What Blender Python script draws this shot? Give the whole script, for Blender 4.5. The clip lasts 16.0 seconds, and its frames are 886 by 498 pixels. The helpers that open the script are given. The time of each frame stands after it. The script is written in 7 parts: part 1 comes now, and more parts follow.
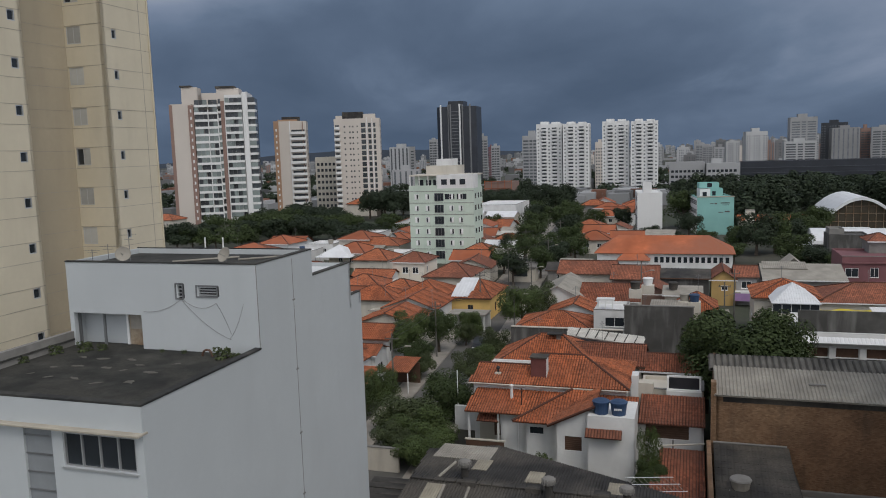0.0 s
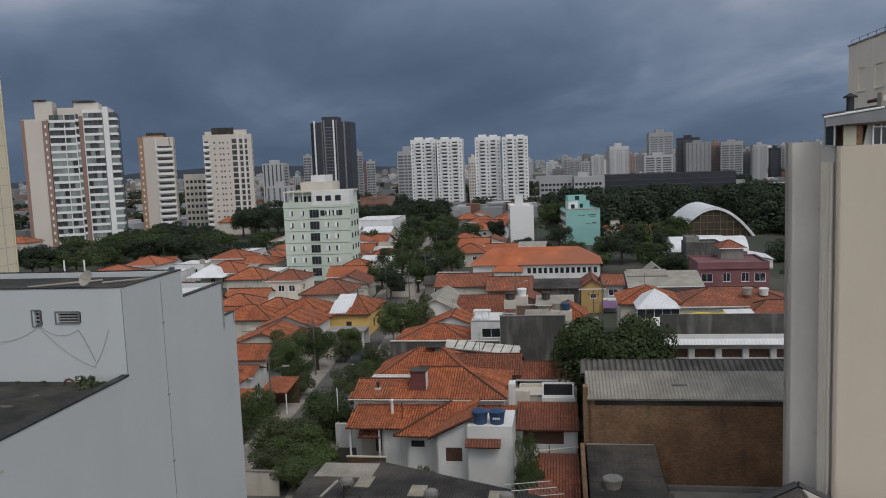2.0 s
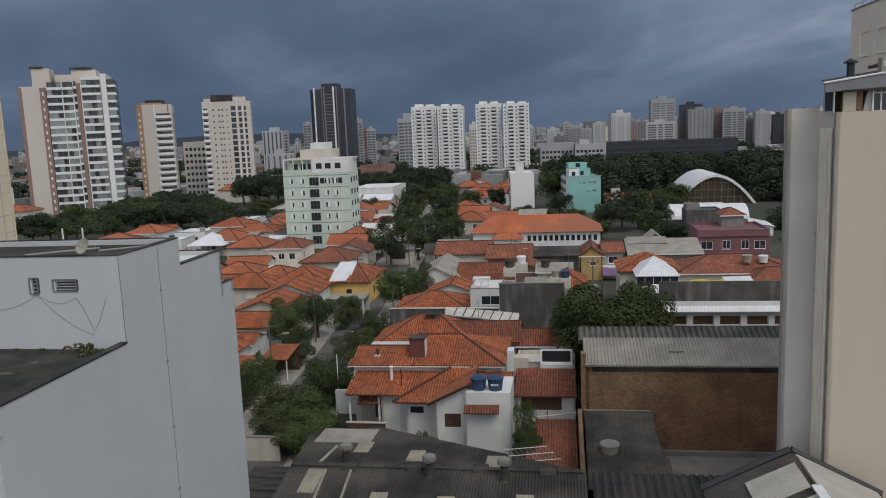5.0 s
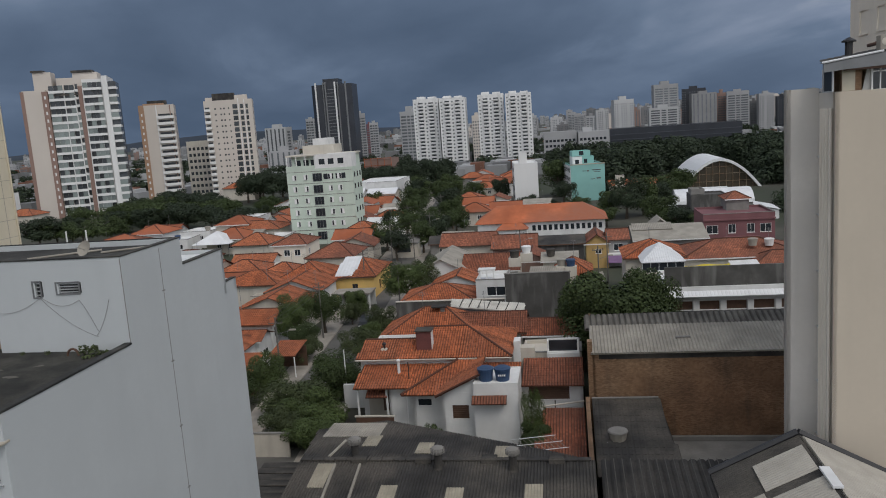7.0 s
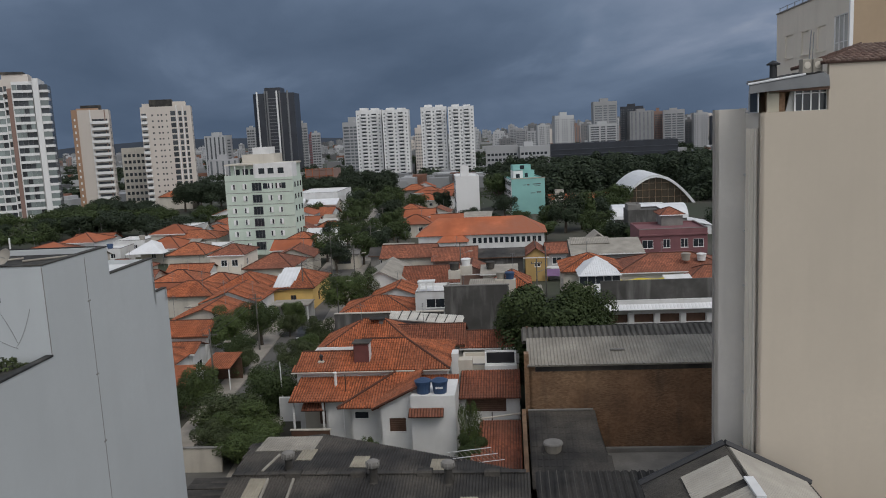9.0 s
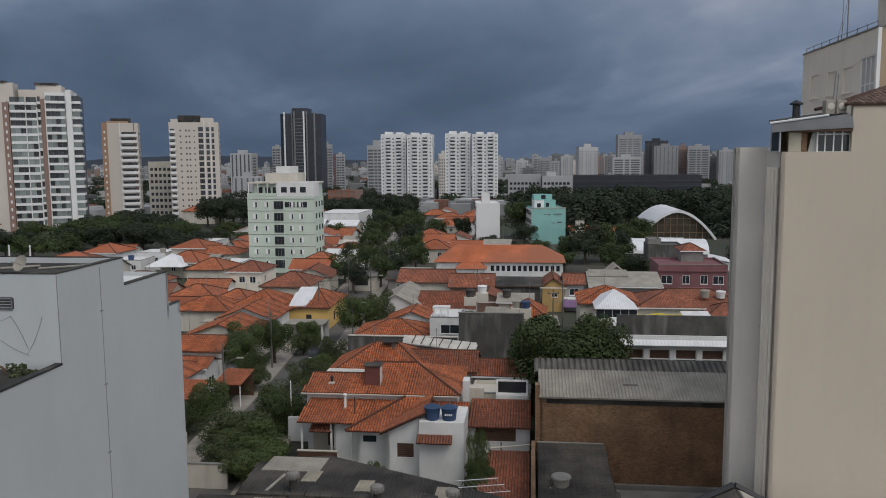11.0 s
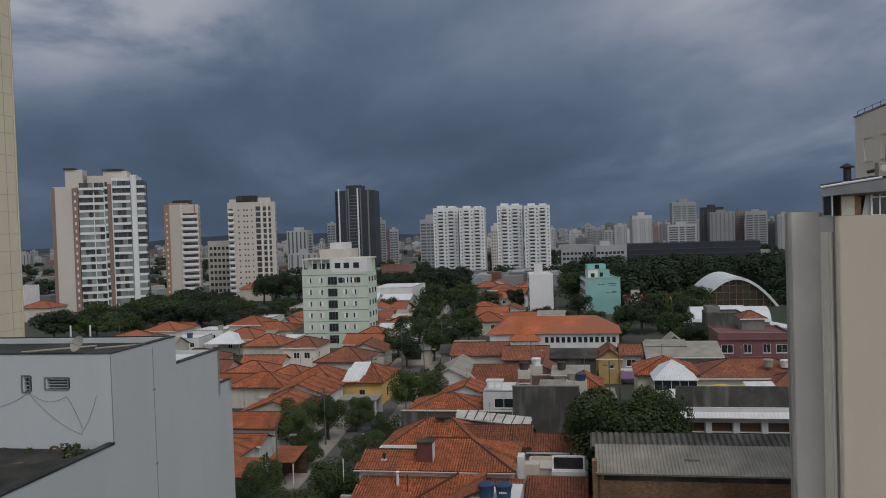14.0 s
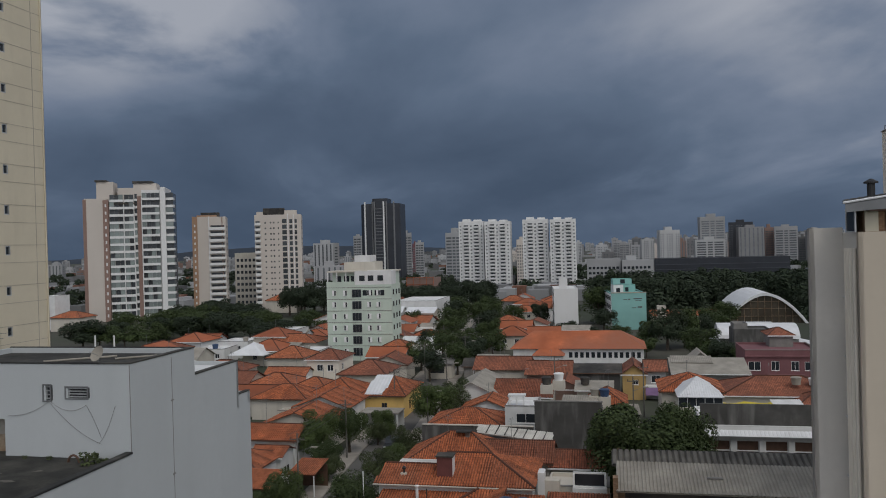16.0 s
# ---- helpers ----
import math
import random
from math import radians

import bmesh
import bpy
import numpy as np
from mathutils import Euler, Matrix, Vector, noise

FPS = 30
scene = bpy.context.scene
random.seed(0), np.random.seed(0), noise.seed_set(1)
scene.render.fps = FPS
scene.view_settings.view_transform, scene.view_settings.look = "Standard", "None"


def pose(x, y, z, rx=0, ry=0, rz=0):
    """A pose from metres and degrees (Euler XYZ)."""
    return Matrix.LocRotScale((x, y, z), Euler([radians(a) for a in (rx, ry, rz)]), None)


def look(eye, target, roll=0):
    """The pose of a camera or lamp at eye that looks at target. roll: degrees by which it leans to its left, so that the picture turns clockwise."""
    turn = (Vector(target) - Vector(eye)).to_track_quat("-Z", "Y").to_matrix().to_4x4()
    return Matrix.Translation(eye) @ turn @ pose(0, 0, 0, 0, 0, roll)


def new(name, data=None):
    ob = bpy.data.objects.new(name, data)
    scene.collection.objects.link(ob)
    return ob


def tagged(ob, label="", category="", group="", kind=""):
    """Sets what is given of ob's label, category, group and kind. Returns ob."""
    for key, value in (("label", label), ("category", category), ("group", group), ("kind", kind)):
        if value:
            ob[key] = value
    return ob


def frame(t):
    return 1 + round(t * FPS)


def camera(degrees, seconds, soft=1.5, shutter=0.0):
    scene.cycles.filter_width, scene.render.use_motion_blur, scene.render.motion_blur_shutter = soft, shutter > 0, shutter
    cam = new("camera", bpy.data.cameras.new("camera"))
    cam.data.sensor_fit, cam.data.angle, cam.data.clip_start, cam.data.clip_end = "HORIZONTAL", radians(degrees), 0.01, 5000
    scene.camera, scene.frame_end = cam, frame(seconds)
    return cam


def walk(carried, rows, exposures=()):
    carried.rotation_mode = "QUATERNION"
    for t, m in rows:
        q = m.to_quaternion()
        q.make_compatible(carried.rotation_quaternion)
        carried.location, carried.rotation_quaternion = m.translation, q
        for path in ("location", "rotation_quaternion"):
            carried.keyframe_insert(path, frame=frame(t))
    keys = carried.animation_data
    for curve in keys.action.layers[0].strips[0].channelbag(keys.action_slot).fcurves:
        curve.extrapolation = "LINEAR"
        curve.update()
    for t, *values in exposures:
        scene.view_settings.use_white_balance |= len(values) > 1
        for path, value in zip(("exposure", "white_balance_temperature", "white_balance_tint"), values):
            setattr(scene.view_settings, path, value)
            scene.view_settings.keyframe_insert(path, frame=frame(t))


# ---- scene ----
cam = camera(58.82, 16.0, soft=1.0)
PATH = [
    (0.0, pose(-0.679, 0.143, 27.010, 82.931, 1.798, -2.404)),
    (0.5, pose(-0.668, 0.073, 27.027, 83.016, 2.069, -4.157)),
    (1.0, pose(-0.663, 0.000, 27.040, 83.340, 2.174, -6.254)),
    (1.5, pose(-0.648, -0.062, 27.044, 83.584, 2.245, -8.913)),
    (2.0, pose(-0.634, -0.102, 27.042, 83.731, 2.200, -11.425)),
    (2.5, pose(-0.621, -0.123, 27.036, 83.604, 1.916, -15.085)),
    (3.0, pose(-0.595, -0.129, 27.027, 83.306, 1.888, -16.022)),
    (3.5, pose(-0.556, -0.121, 27.021, 82.982, 2.072, -16.033)),
    (4.0, pose(-0.508, -0.098, 27.021, 82.478, 2.448, -15.540)),
    (4.5, pose(-0.471, -0.093, 27.023, 82.182, 2.687, -12.517)),
    (5.0, pose(-0.438, -0.122, 27.022, 81.383, 2.278, -11.365)),
    (5.2, pose(-0.420, -0.132, 27.024, 81.156, 1.911, -10.562)),
    (7.5, pose(-0.122, -0.150, 26.996, 80.800, 4.148, -11.331)),
    (8.0, pose(-0.059, -0.150, 26.998, 80.881, 3.543, -11.392)),
    (8.5, pose(0.010, -0.152, 26.993, 81.186, 3.648, -13.272)),
    (8.7, pose(0.042, -0.152, 26.989, 81.210, 3.466, -14.613)),
    (10.8, pose(0.347, -0.109, 26.954, 83.271, 0.262, -14.676)),
    (11.0, pose(0.376, -0.107, 26.957, 83.382, 0.418, -13.524)),
    (11.5, pose(0.443, -0.103, 26.972, 84.925, 0.872, -11.806)),
    (12.0, pose(0.498, -0.104, 26.981, 86.022, 2.100, -10.609)),
    (12.5, pose(0.533, -0.121, 26.985, 87.203, 2.575, -9.555)),
    (13.0, pose(0.582, -0.138, 26.984, 87.321, 2.532, -8.837)),
    (13.5, pose(0.661, -0.159, 26.991, 87.809, 2.522, -9.082)),
    (14.0, pose(0.758, -0.161, 26.998, 88.737, 1.913, -9.692)),
    (14.5, pose(0.859, -0.153, 27.003, 89.526, 1.444, -10.459)),
    (15.0, pose(0.959, -0.148, 27.004, 89.692, 1.068, -9.510)),
    (15.5, pose(1.058, -0.176, 27.003, 89.747, 1.230, -8.685)),
    (16.0, pose(1.161, -0.221, 26.997, 89.769, 1.545, -7.804)),
]
walk(cam, PATH, [(0.0, 0.0), (5.0, 0.0), (8.5, 0.0), (11.0, -0.05), (12.5, -0.19), (14.5, -0.31), (16.0, -0.32)])

# ---- light ----
world = bpy.data.worlds.new("sky")
scene.world = world
world.use_nodes = True
SUN_EL, SUN_AZ = 54.0, 158.0        # degrees; azimuth clockwise from +y


def build_sky():
    nt = world.node_tree
    nt.nodes.clear()
    N, L = nt.nodes.new, nt.links.new
    out, bg = N("ShaderNodeOutputWorld"), N("ShaderNodeBackground")
    sky = N("ShaderNodeTexSky")
    sky.sky_type, sky.sun_disc = "NISHITA", False
    sky.sun_elevation, sky.sun_rotation = radians(SUN_EL), radians(SUN_AZ)
    tc, sep = N("ShaderNodeTexCoord"), N("ShaderNodeSeparateXYZ")
    L(tc.outputs["Generated"], sep.inputs[0])
    # cloud layer: directions flattened onto a sheet overhead
    zc = N("ShaderNodeMath"); zc.operation = "MAXIMUM"; zc.inputs[1].default_value = 0.0
    L(sep.outputs["Z"], zc.inputs[0])
    def flattened(lift):
        za = N("ShaderNodeMath"); za.operation = "ADD"; za.inputs[1].default_value = lift
        L(zc.outputs[0], za.inputs[0])
        div, comb = N("ShaderNodeVectorMath"), N("ShaderNodeCombineXYZ")
        div.operation = "DIVIDE"
        for k in "XYZ":
            L(za.outputs[0], comb.inputs[k])
        L(tc.outputs["Generated"], div.inputs[0]); L(comb.outputs[0], div.inputs[1])
        return div.outputs[0]
    def cloud(src, scale, detail, rough, dist, loc):
        mp = N("ShaderNodeMapping"); mp.inputs["Scale"].default_value = scale; mp.inputs["Location"].default_value = loc
        L(src, mp.inputs[0])
        n = N("ShaderNodeTexNoise"); n.inputs["Scale"].default_value = 1.0; n.inputs["Detail"].default_value = detail
        n.inputs["Roughness"].default_value = rough; n.inputs["Distortion"].default_value = dist
        L(mp.outputs[0], n.inputs["Vector"])
        return n.outputs["Fac"]
    def ranged_val(src, a, b, lo, hi):
        r = N("ShaderNodeMapRange"); r.interpolation_type = "SMOOTHSTEP"
        for key, val in (("From Min", a), ("From Max", b), ("To Min", lo), ("To Max", hi)):
            r.inputs[key].default_value = val
        L(src, r.inputs["Value"])
        return r.outputs[0]
    def calc(op, a, b):
        m = N("ShaderNodeMath"); m.operation = op
        for sock, val in ((0, a), (1, b)):
            if hasattr(val, "is_output"):
                L(val, m.inputs[sock])
            else:
                m.inputs[sock].default_value = val
        return m.outputs[0]
    high, low_sheet = flattened(0.42), flattened(0.20)
    puffs = cloud(high, (2.3, 2.0, 3.4), 9, 0.50, 0.25, (3.75, 1.7, 0.3))
    rolls = cloud(low_sheet, (1.5, 0.8, 1.0), 7, 0.50, 0.35, (0.4, 5.2, 0))
    x, z = sep.outputs["X"], sep.outputs["Z"]
    body = calc("ADD", calc("MULTIPLY", calc("SUBTRACT", puffs, 0.5), 0.42), calc("MULTIPLY", calc("SUBTRACT", rolls, 0.5), 0.30))
    # the storm bank is darkest low ahead; paler cloud breaks over it to either side
    side = calc("MAXIMUM", ranged_val(x, 0.16, 0.70, 0.0, 0.62), ranged_val(x, 0.10, -0.26, 0.0, 1.25))
    breaks = calc("MULTIPLY", calc("MULTIPLY", side, ranged_val(z, 0.13, 0.27, 0.0, 1.0)), ranged_val(puffs, 0.40, 0.58, 0.12, 1.0))
    total = calc("ADD", calc("ADD", body, ranged_val(z, -0.02, 0.36, 0.385, 0.58)), calc("MULTIPLY", breaks, 0.27))
    total = calc("ADD", total, ranged_val(x, 0.08, 0.75, -0.035, 0.13))
    total = calc("ADD", total, calc("MULTIPLY", ranged_val(z, 0.035, 0.075, 0.0, 1.0), calc("MULTIPLY", ranged_val(z, 0.15, 0.08, 0.0, 1.0), ranged_val(rolls, 0.50, 0.66, 0.0, 0.07))))
    ramp = N("ShaderNodeValToRGB")
    e = ramp.color_ramp.elements
    e[0].position, e[0].color = 0.30, (0.072, 0.106, 0.166, 1)
    e[1].position, e[1].color = 0.80, (0.42, 0.45, 0.52, 1)
    for p, c in ((0.42, (0.097, 0.137, 0.208, 1)), (0.52, (0.131, 0.179, 0.262, 1)), (0.62, (0.197, 0.245, 0.338, 1))):
        x = e.new(p); x.color = c
    L(total, ramp.inputs[0])
    # the overcast brightens behind, where the storm has not come
    back = N("ShaderNodeMapRange"); back.interpolation_type = "SMOOTHSTEP"
    back.inputs["From Min"].default_value = 0.45; back.inputs["From Max"].default_value = -0.75
    back.inputs["To Min"].default_value = 0.0; back.inputs["To Max"].default_value = 1.0
    L(sep.outputs["Y"], back.inputs["Value"])
    clear = N("ShaderNodeMix"); clear.data_type = "RGBA"; clear.inputs[0].default_value = 0.85
    tint = N("ShaderNodeMix"); tint.data_type = "RGBA"; tint.blend_type = "MULTIPLY"; tint.inputs[0].default_value = 1.0
    L(sky.outputs[0], tint.inputs[6]); tint.inputs[7].default_value = (0.12, 0.12, 0.12, 1)
    L(tint.outputs[2], clear.inputs[6]); clear.inputs[7].default_value = BACK_SKY
    fin = N("ShaderNodeMix"); fin.data_type = "RGBA"
    L(back.outputs[0], fin.inputs[0]); L(ramp.outputs[0], fin.inputs[6]); L(clear.outputs[2], fin.inputs[7])
    L(fin.outputs[2], bg.inputs[0]); bg.inputs[1].default_value = 1.0
    L(bg.outputs[0], out.inputs[0])


BACK_SKY = (0.94, 0.96, 1.02, 1)
build_sky()
sun = new("sun", bpy.data.lights.new("sun", "SUN"))
sun.data.energy, sun.data.angle, sun.data.color = 1.1, radians(25), (1.0, 0.95, 0.87)
_az, _el = radians(SUN_AZ), radians(SUN_EL)
sun.matrix_world = look((math.sin(_az) * math.cos(_el), math.cos(_az) * math.cos(_el), math.sin(_el)), (0, 0, 0))

# ---- materials ----
MATS = {}


def surface(name, col, rough=0.8, scale=0.6, vary=0.25, fine=6.0, bump=0.15, stain=0.0, stain_col=(0.05, 0.05, 0.045), metal=0.0, pattern="", rnd=0.0, col2=None):
    """A weathered surface: two scales of variation, fine relief, optional stains and an optional laid pattern."""
    if name in MATS:
        return MATS[name]
    m = bpy.data.materials.new(name)
    m.use_nodes = True
    nt = m.node_tree
    N, L = nt.nodes.new, nt.links.new
    p = nt.nodes["Principled BSDF"]
    p.inputs["Roughness"].default_value, p.inputs["Metallic"].default_value = rough, metal
    tc = N("ShaderNodeTexCoord")
    pos = tc.outputs["Object"]
    def noise_fac(s, det, src=pos):
        n = N("ShaderNodeTexNoise"); n.inputs["Scale"].default_value = s; n.inputs["Detail"].default_value = det
        L(src, n.inputs["Vector"])
        return n.outputs["Fac"]
    def ranged(src, lo, hi, a=0.3, b=0.7):
        r = N("ShaderNodeMapRange"); r.inputs["From Min"].default_value = a; r.inputs["From Max"].default_value = b
        r.inputs["To Min"].default_value = lo; r.inputs["To Max"].default_value = hi
        L(src, r.inputs["Value"])
        return r.outputs[0]
    def mixc(fac, a, b, mode="MIX"):
        x = N("ShaderNodeMix"); x.data_type = "RGBA"; x.blend_type = mode
        for sock, val in ((0, fac), (6, a), (7, b)):
            if hasattr(val, "is_output"):
                L(val, x.inputs[sock])
            else:
                x.inputs[sock].default_value = val if sock == 0 else (*val[:3], 1)
        return x.outputs[2]
    dark = tuple(c * (1 - vary) for c in col)
    lite = tuple(min(1, c * (1 + vary * 0.6)) for c in col)
    base = mixc(ranged(noise_fac(scale, 5), 0, 1), dark, lite)
    if col2:
        base = mixc(ranged(noise_fac(scale * 0.37, 4), 0, 1, 0.42, 0.6), base, col2)
    base = mixc(ranged(noise_fac(fine, 6), 0, 0.5), base, tuple(c * (1 - vary * 0.8) for c in col))
    if stain:
        mp = N("ShaderNodeMapping"); mp.inputs["Scale"].default_value = (1.0, 1.0, 0.16)
        L(pos, mp.inputs[0])
        base = mixc(ranged(noise_fac(0.9, 7, mp.outputs[0]), 0, stain, 0.52, 0.78), base, stain_col)
    height = noise_fac(fine * 2, 5)
    if pattern == "tile":
        uvs = N("ShaderNodeSeparateXYZ"); L(tc.outputs["UV"], uvs.inputs[0])
        def saw(src, size):
            d = N("ShaderNodeMath"); d.operation = "DIVIDE"; d.inputs[1].default_value = size; L(src, d.inputs[0])
            f = N("ShaderNodeMath"); f.operation = "FRACT"; L(d.outputs[0], f.inputs[0])
            return f.outputs[0], d.outputs[0]
        sx, dx = saw(uvs.outputs[0], 0.24)
        sy, dy = saw(uvs.outputs[1], 0.36)
        cell = N("ShaderNodeCombineXYZ")
        for k, s in (("X", dx), ("Y", dy)):
            fl = N("ShaderNodeMath"); fl.operation = "FLOOR"; L(s, fl.inputs[0]); L(fl.outputs[0], cell.inputs[k])
        wn = N("ShaderNodeTexWhiteNoise"); wn.noise_dimensions = "2D"; L(cell.outputs[0], wn.inputs["Vector"])
        base = mixc(ranged(wn.outputs["Value"], 0, 0.8, 0.2, 1.0), base, tuple(c * 0.42 for c in col))
        ab = N("ShaderNodeMath"); ab.operation = "PINGPONG"; ab.inputs[1].default_value = 0.5; L(sx, ab.inputs[0])
        # grooves and tile laps get their shade as near-black in the colour
        groove_shade = ranged(ab.outputs[0], 0.75, 0.0, 0.05, 0.2)
        base = mixc(groove_shade, base, (0.045, 0.022, 0.016))
        row = ranged(sy, 0.0, 0.6, 0.86, 1.0)
        base = mixc(row, base, (0.06, 0.03, 0.02))
        hh = N("ShaderNodeMath"); hh.operation = "ADD"; L(ab.outputs[0], hh.inputs[0]); L(sy, hh.inputs[1])
        height = hh.outputs[0]
    if pattern == "brick":
        br = N("ShaderNodeTexBrick"); mp = N("ShaderNodeMapping")
        mp.inputs["Rotation"].default_value = (radians(90), 0, 0)
        L(pos, mp.inputs[0]); L(mp.outputs[0], br.inputs["Vector"])
        for k, v in (("Scale", 1.0), ("Mortar Size", 0.012), ("Brick Width", 0.24), ("Row Height", 0.085), ("Bias", -0.2)):
            br.inputs[k].default_value = v
        br.inputs["Color1"].default_value = (1, 1, 1, 1); br.inputs["Color2"].default_value = (0.55, 0.5, 0.46, 1)
        br.inputs["Mortar"].default_value = (0.8, 0.72, 0.62, 1)
        base = mixc(1.0, base, br.outputs["Color"], "MULTIPLY")
        height = br.outputs["Fac"]
    if rnd:
        oi = N("ShaderNodeObjectInfo")
        base = mixc(1.0, base, ranged_rgb(nt, oi.outputs["Random"], 1 - rnd, 1 + rnd * 0.3), "MULTIPLY")
    L(base, p.inputs["Base Color"])
    if bump:
        bn = N("ShaderNodeBump"); bn.inputs["Strength"].default_value = bump
        bn.inputs["Distance"].default_value = 0.06 if pattern == "tile" else 0.02
        L(height, bn.inputs["Height"]); L(bn.outputs[0], p.inputs["Normal"])
    MATS[name] = m
    return m


def ranged_rgb(nt, src, lo, hi):
    r = nt.nodes.new("ShaderNodeMapRange")
    r.inputs["To Min"].default_value, r.inputs["To Max"].default_value = lo, hi
    nt.links.new(src, r.inputs["Value"])
    c = nt.nodes.new("ShaderNodeCombineColor")
    for k in ("Red", "Green", "Blue"):
        nt.links.new(r.outputs[0], c.inputs[k])
    return c.outputs[0]


def leaf_mat(name, col):
    m = surface(name, col, 0.65, 0.35, 0.45, 2.5, 0.0)
    nt = m.node_tree
    p = nt.nodes["Principled BSDF"]
    g = nt.nodes.new("ShaderNodeNewGeometry")
    c = ranged_rgb(nt, g.outputs["Random Per Island"], 0.72, 1.22)
    x = nt.nodes.new("ShaderNodeMix"); x.data_type = "RGBA"; x.blend_type = "MULTIPLY"; x.inputs[0].default_value = 1.0
    src = p.inputs["Base Color"].links[0].from_socket
    nt.links.new(src, x.inputs[6]); nt.links.new(c, x.inputs[7]); nt.links.new(x.outputs[2], p.inputs["Base Color"])
    p.inputs["Specular IOR Level"].default_value = 0.2
    return m


# the tower's cream again, darkened in colour for the shade inside its recess
cream_shaded = surface("cream_shaded", (0.45, 0.385, 0.28), 0.85, 0.3, 0.08, 3, 0.06, 0.2, (0.28, 0.24, 0.18))
white_wall = surface("white_wall", (0.475, 0.500, 0.508), 0.85, 0.25, 0.06, 3, 0.08, 0.10, (0.30, 0.31, 0.32))
house_white = surface("house_white", (0.72, 0.72, 0.71), 0.85, 0.5, 0.14, 4, 0.1, 0.25, (0.33, 0.31, 0.28))
cream = surface("cream", (0.64, 0.575, 0.44), 0.85, 0.3, 0.08, 3, 0.08, 0.2, (0.36, 0.31, 0.23))
beige = surface("beige", (0.52, 0.455, 0.37), 0.85, 0.2, 0.07, 3, 0.06, 0.16, (0.36, 0.31, 0.25))
light_cream = surface("light_cream", (0.78, 0.72, 0.62), 0.85, 0.3, 0.08, 3, 0.06, 0.2, (0.45, 0.40, 0.33))
tile_beige = surface("beige_tile", (0.50, 0.46, 0.36), 0.6, 0.8, 0.15, 6, 0.1)
beige_grey = surface("beige_grey", (0.60, 0.57, 0.525), 0.85, 0.25, 0.10, 3, 0.06, 0.2, (0.20, 0.19, 0.18))
tan = surface("tan", (0.40, 0.30, 0.20), 0.85, 0.3, 0.1, 3, 0.06, 0.2, (0.25, 0.19, 0.13))
cornice_mat = surface("cornice", (0.42, 0.38, 0.31), 0.85, 0.6, 0.2, 5, 0.15, 0.5, (0.16, 0.14, 0.11))
mint = surface("mint", (0.54, 0.62, 0.535), 0.85, 0.25, 0.08, 3, 0.06, 0.3, (0.36, 0.44, 0.37))
teal = surface("teal", (0.24, 0.47, 0.44), 0.85, 0.3, 0.1, 3, 0.06, 0.25, (0.24, 0.44, 0.37))
yellow = surface("yellow", (0.72, 0.48, 0.16), 0.85, 0.4, 0.1, 4, 0.08, 0.25, (0.40, 0.28, 0.13))
ochre = surface("ochre", (0.50, 0.335, 0.13), 0.85, 0.4, 0.15, 4, 0.08, 0.35, (0.30, 0.21, 0.11))
pink = surface("pink", (0.20, 0.088, 0.095), 0.85, 0.5, 0.2, 4, 0.08, 0.3, (0.20, 0.09, 0.10))
pale = surface("pale", (0.57, 0.53, 0.46), 0.85, 0.4, 0.12, 4, 0.08, 0.4, (0.30, 0.27, 0.23))
grey_wall = surface("grey_wall", (0.105, 0.102, 0.096), 0.92, 0.45, 0.5, 2.2, 0.15, 0.8, (0.24, 0.235, 0.225), col2=(0.062, 0.059, 0.055))
tower_white = surface("tower_white", (0.70, 0.70, 0.69), 0.8, 0.1, 0.06, 2, 0.0, 0.12, (0.5, 0.49, 0.47))
tower_cream = surface("tower_cream", (0.55, 0.50, 0.45), 0.8, 0.1, 0.06, 2, 0.0, 0.1, (0.48, 0.42, 0.36))
tower_brown = surface("tower_brown", (0.255, 0.165, 0.135), 0.8, 0.1, 0.1, 2, 0.0)
tower_orange = surface("tower_orange", (0.36, 0.225, 0.145), 0.8, 0.1, 0.1, 2, 0.0)
# the next two greys are dimmed and slightly blued to carry distance haze
far_wall = surface("far_wall", (0.34, 0.34, 0.345), 0.85, 0.05, 0.15, 1, 0.0, rnd=0.55)
far_pale = surface("far_pale_wall", (0.41, 0.415, 0.42), 0.85, 0.05, 0.12, 1, 0.0, rnd=0.3)
dark_roof = surface("dark_roof", (0.027, 0.028, 0.028), 0.93, 0.7, 0.6, 5, 0.3, 0.35, (0.15, 0.145, 0.13), col2=(0.062, 0.060, 0.052))
terrace_moss = surface("terrace_moss", (0.021, 0.022, 0.019), 0.98, 1.3, 0.6, 7, 0.4, 0.35, (0.10, 0.096, 0.085), col2=(0.046, 0.044, 0.037))
grey_panel = surface("grey_panel", (0.24, 0.255, 0.265), 0.6, 0.8, 0.15, 5, 0.05)
shed_sheet = surface("shed_sheet", (0.40, 0.375, 0.33), 0.85, 0.7, 0.2, 4, 0.1, 0.3, (0.22, 0.20, 0.17))
clay = surface("clay", (0.60, 0.180, 0.072), 0.85, 0.45, 0.42, 3, 0.8, pattern="tile", col2=(0.40, 0.145, 0.075))
clay_old = surface("clay_old", (0.40, 0.135, 0.072), 0.88, 0.4, 0.4, 3, 0.8, pattern="tile", col2=(0.20, 0.085, 0.055))
clay_grey = surface("clay_grey", (0.20, 0.115, 0.085), 0.9, 0.6, 0.4, 4, 0.8, pattern="tile", col2=(0.26, 0.20, 0.165))
# clay for far-off roofs, dulled in the colour as haze would
clay_hazed = surface("clay_hazed", (0.22, 0.105, 0.07), 0.9, 0.1, 0.4, 1.0, 0.0)
clay_far = surface("clay_far", (0.46, 0.13, 0.052), 0.88, 0.2, 0.4, 1.2, 0.0, col2=(0.28, 0.11, 0.065), rnd=0.35)
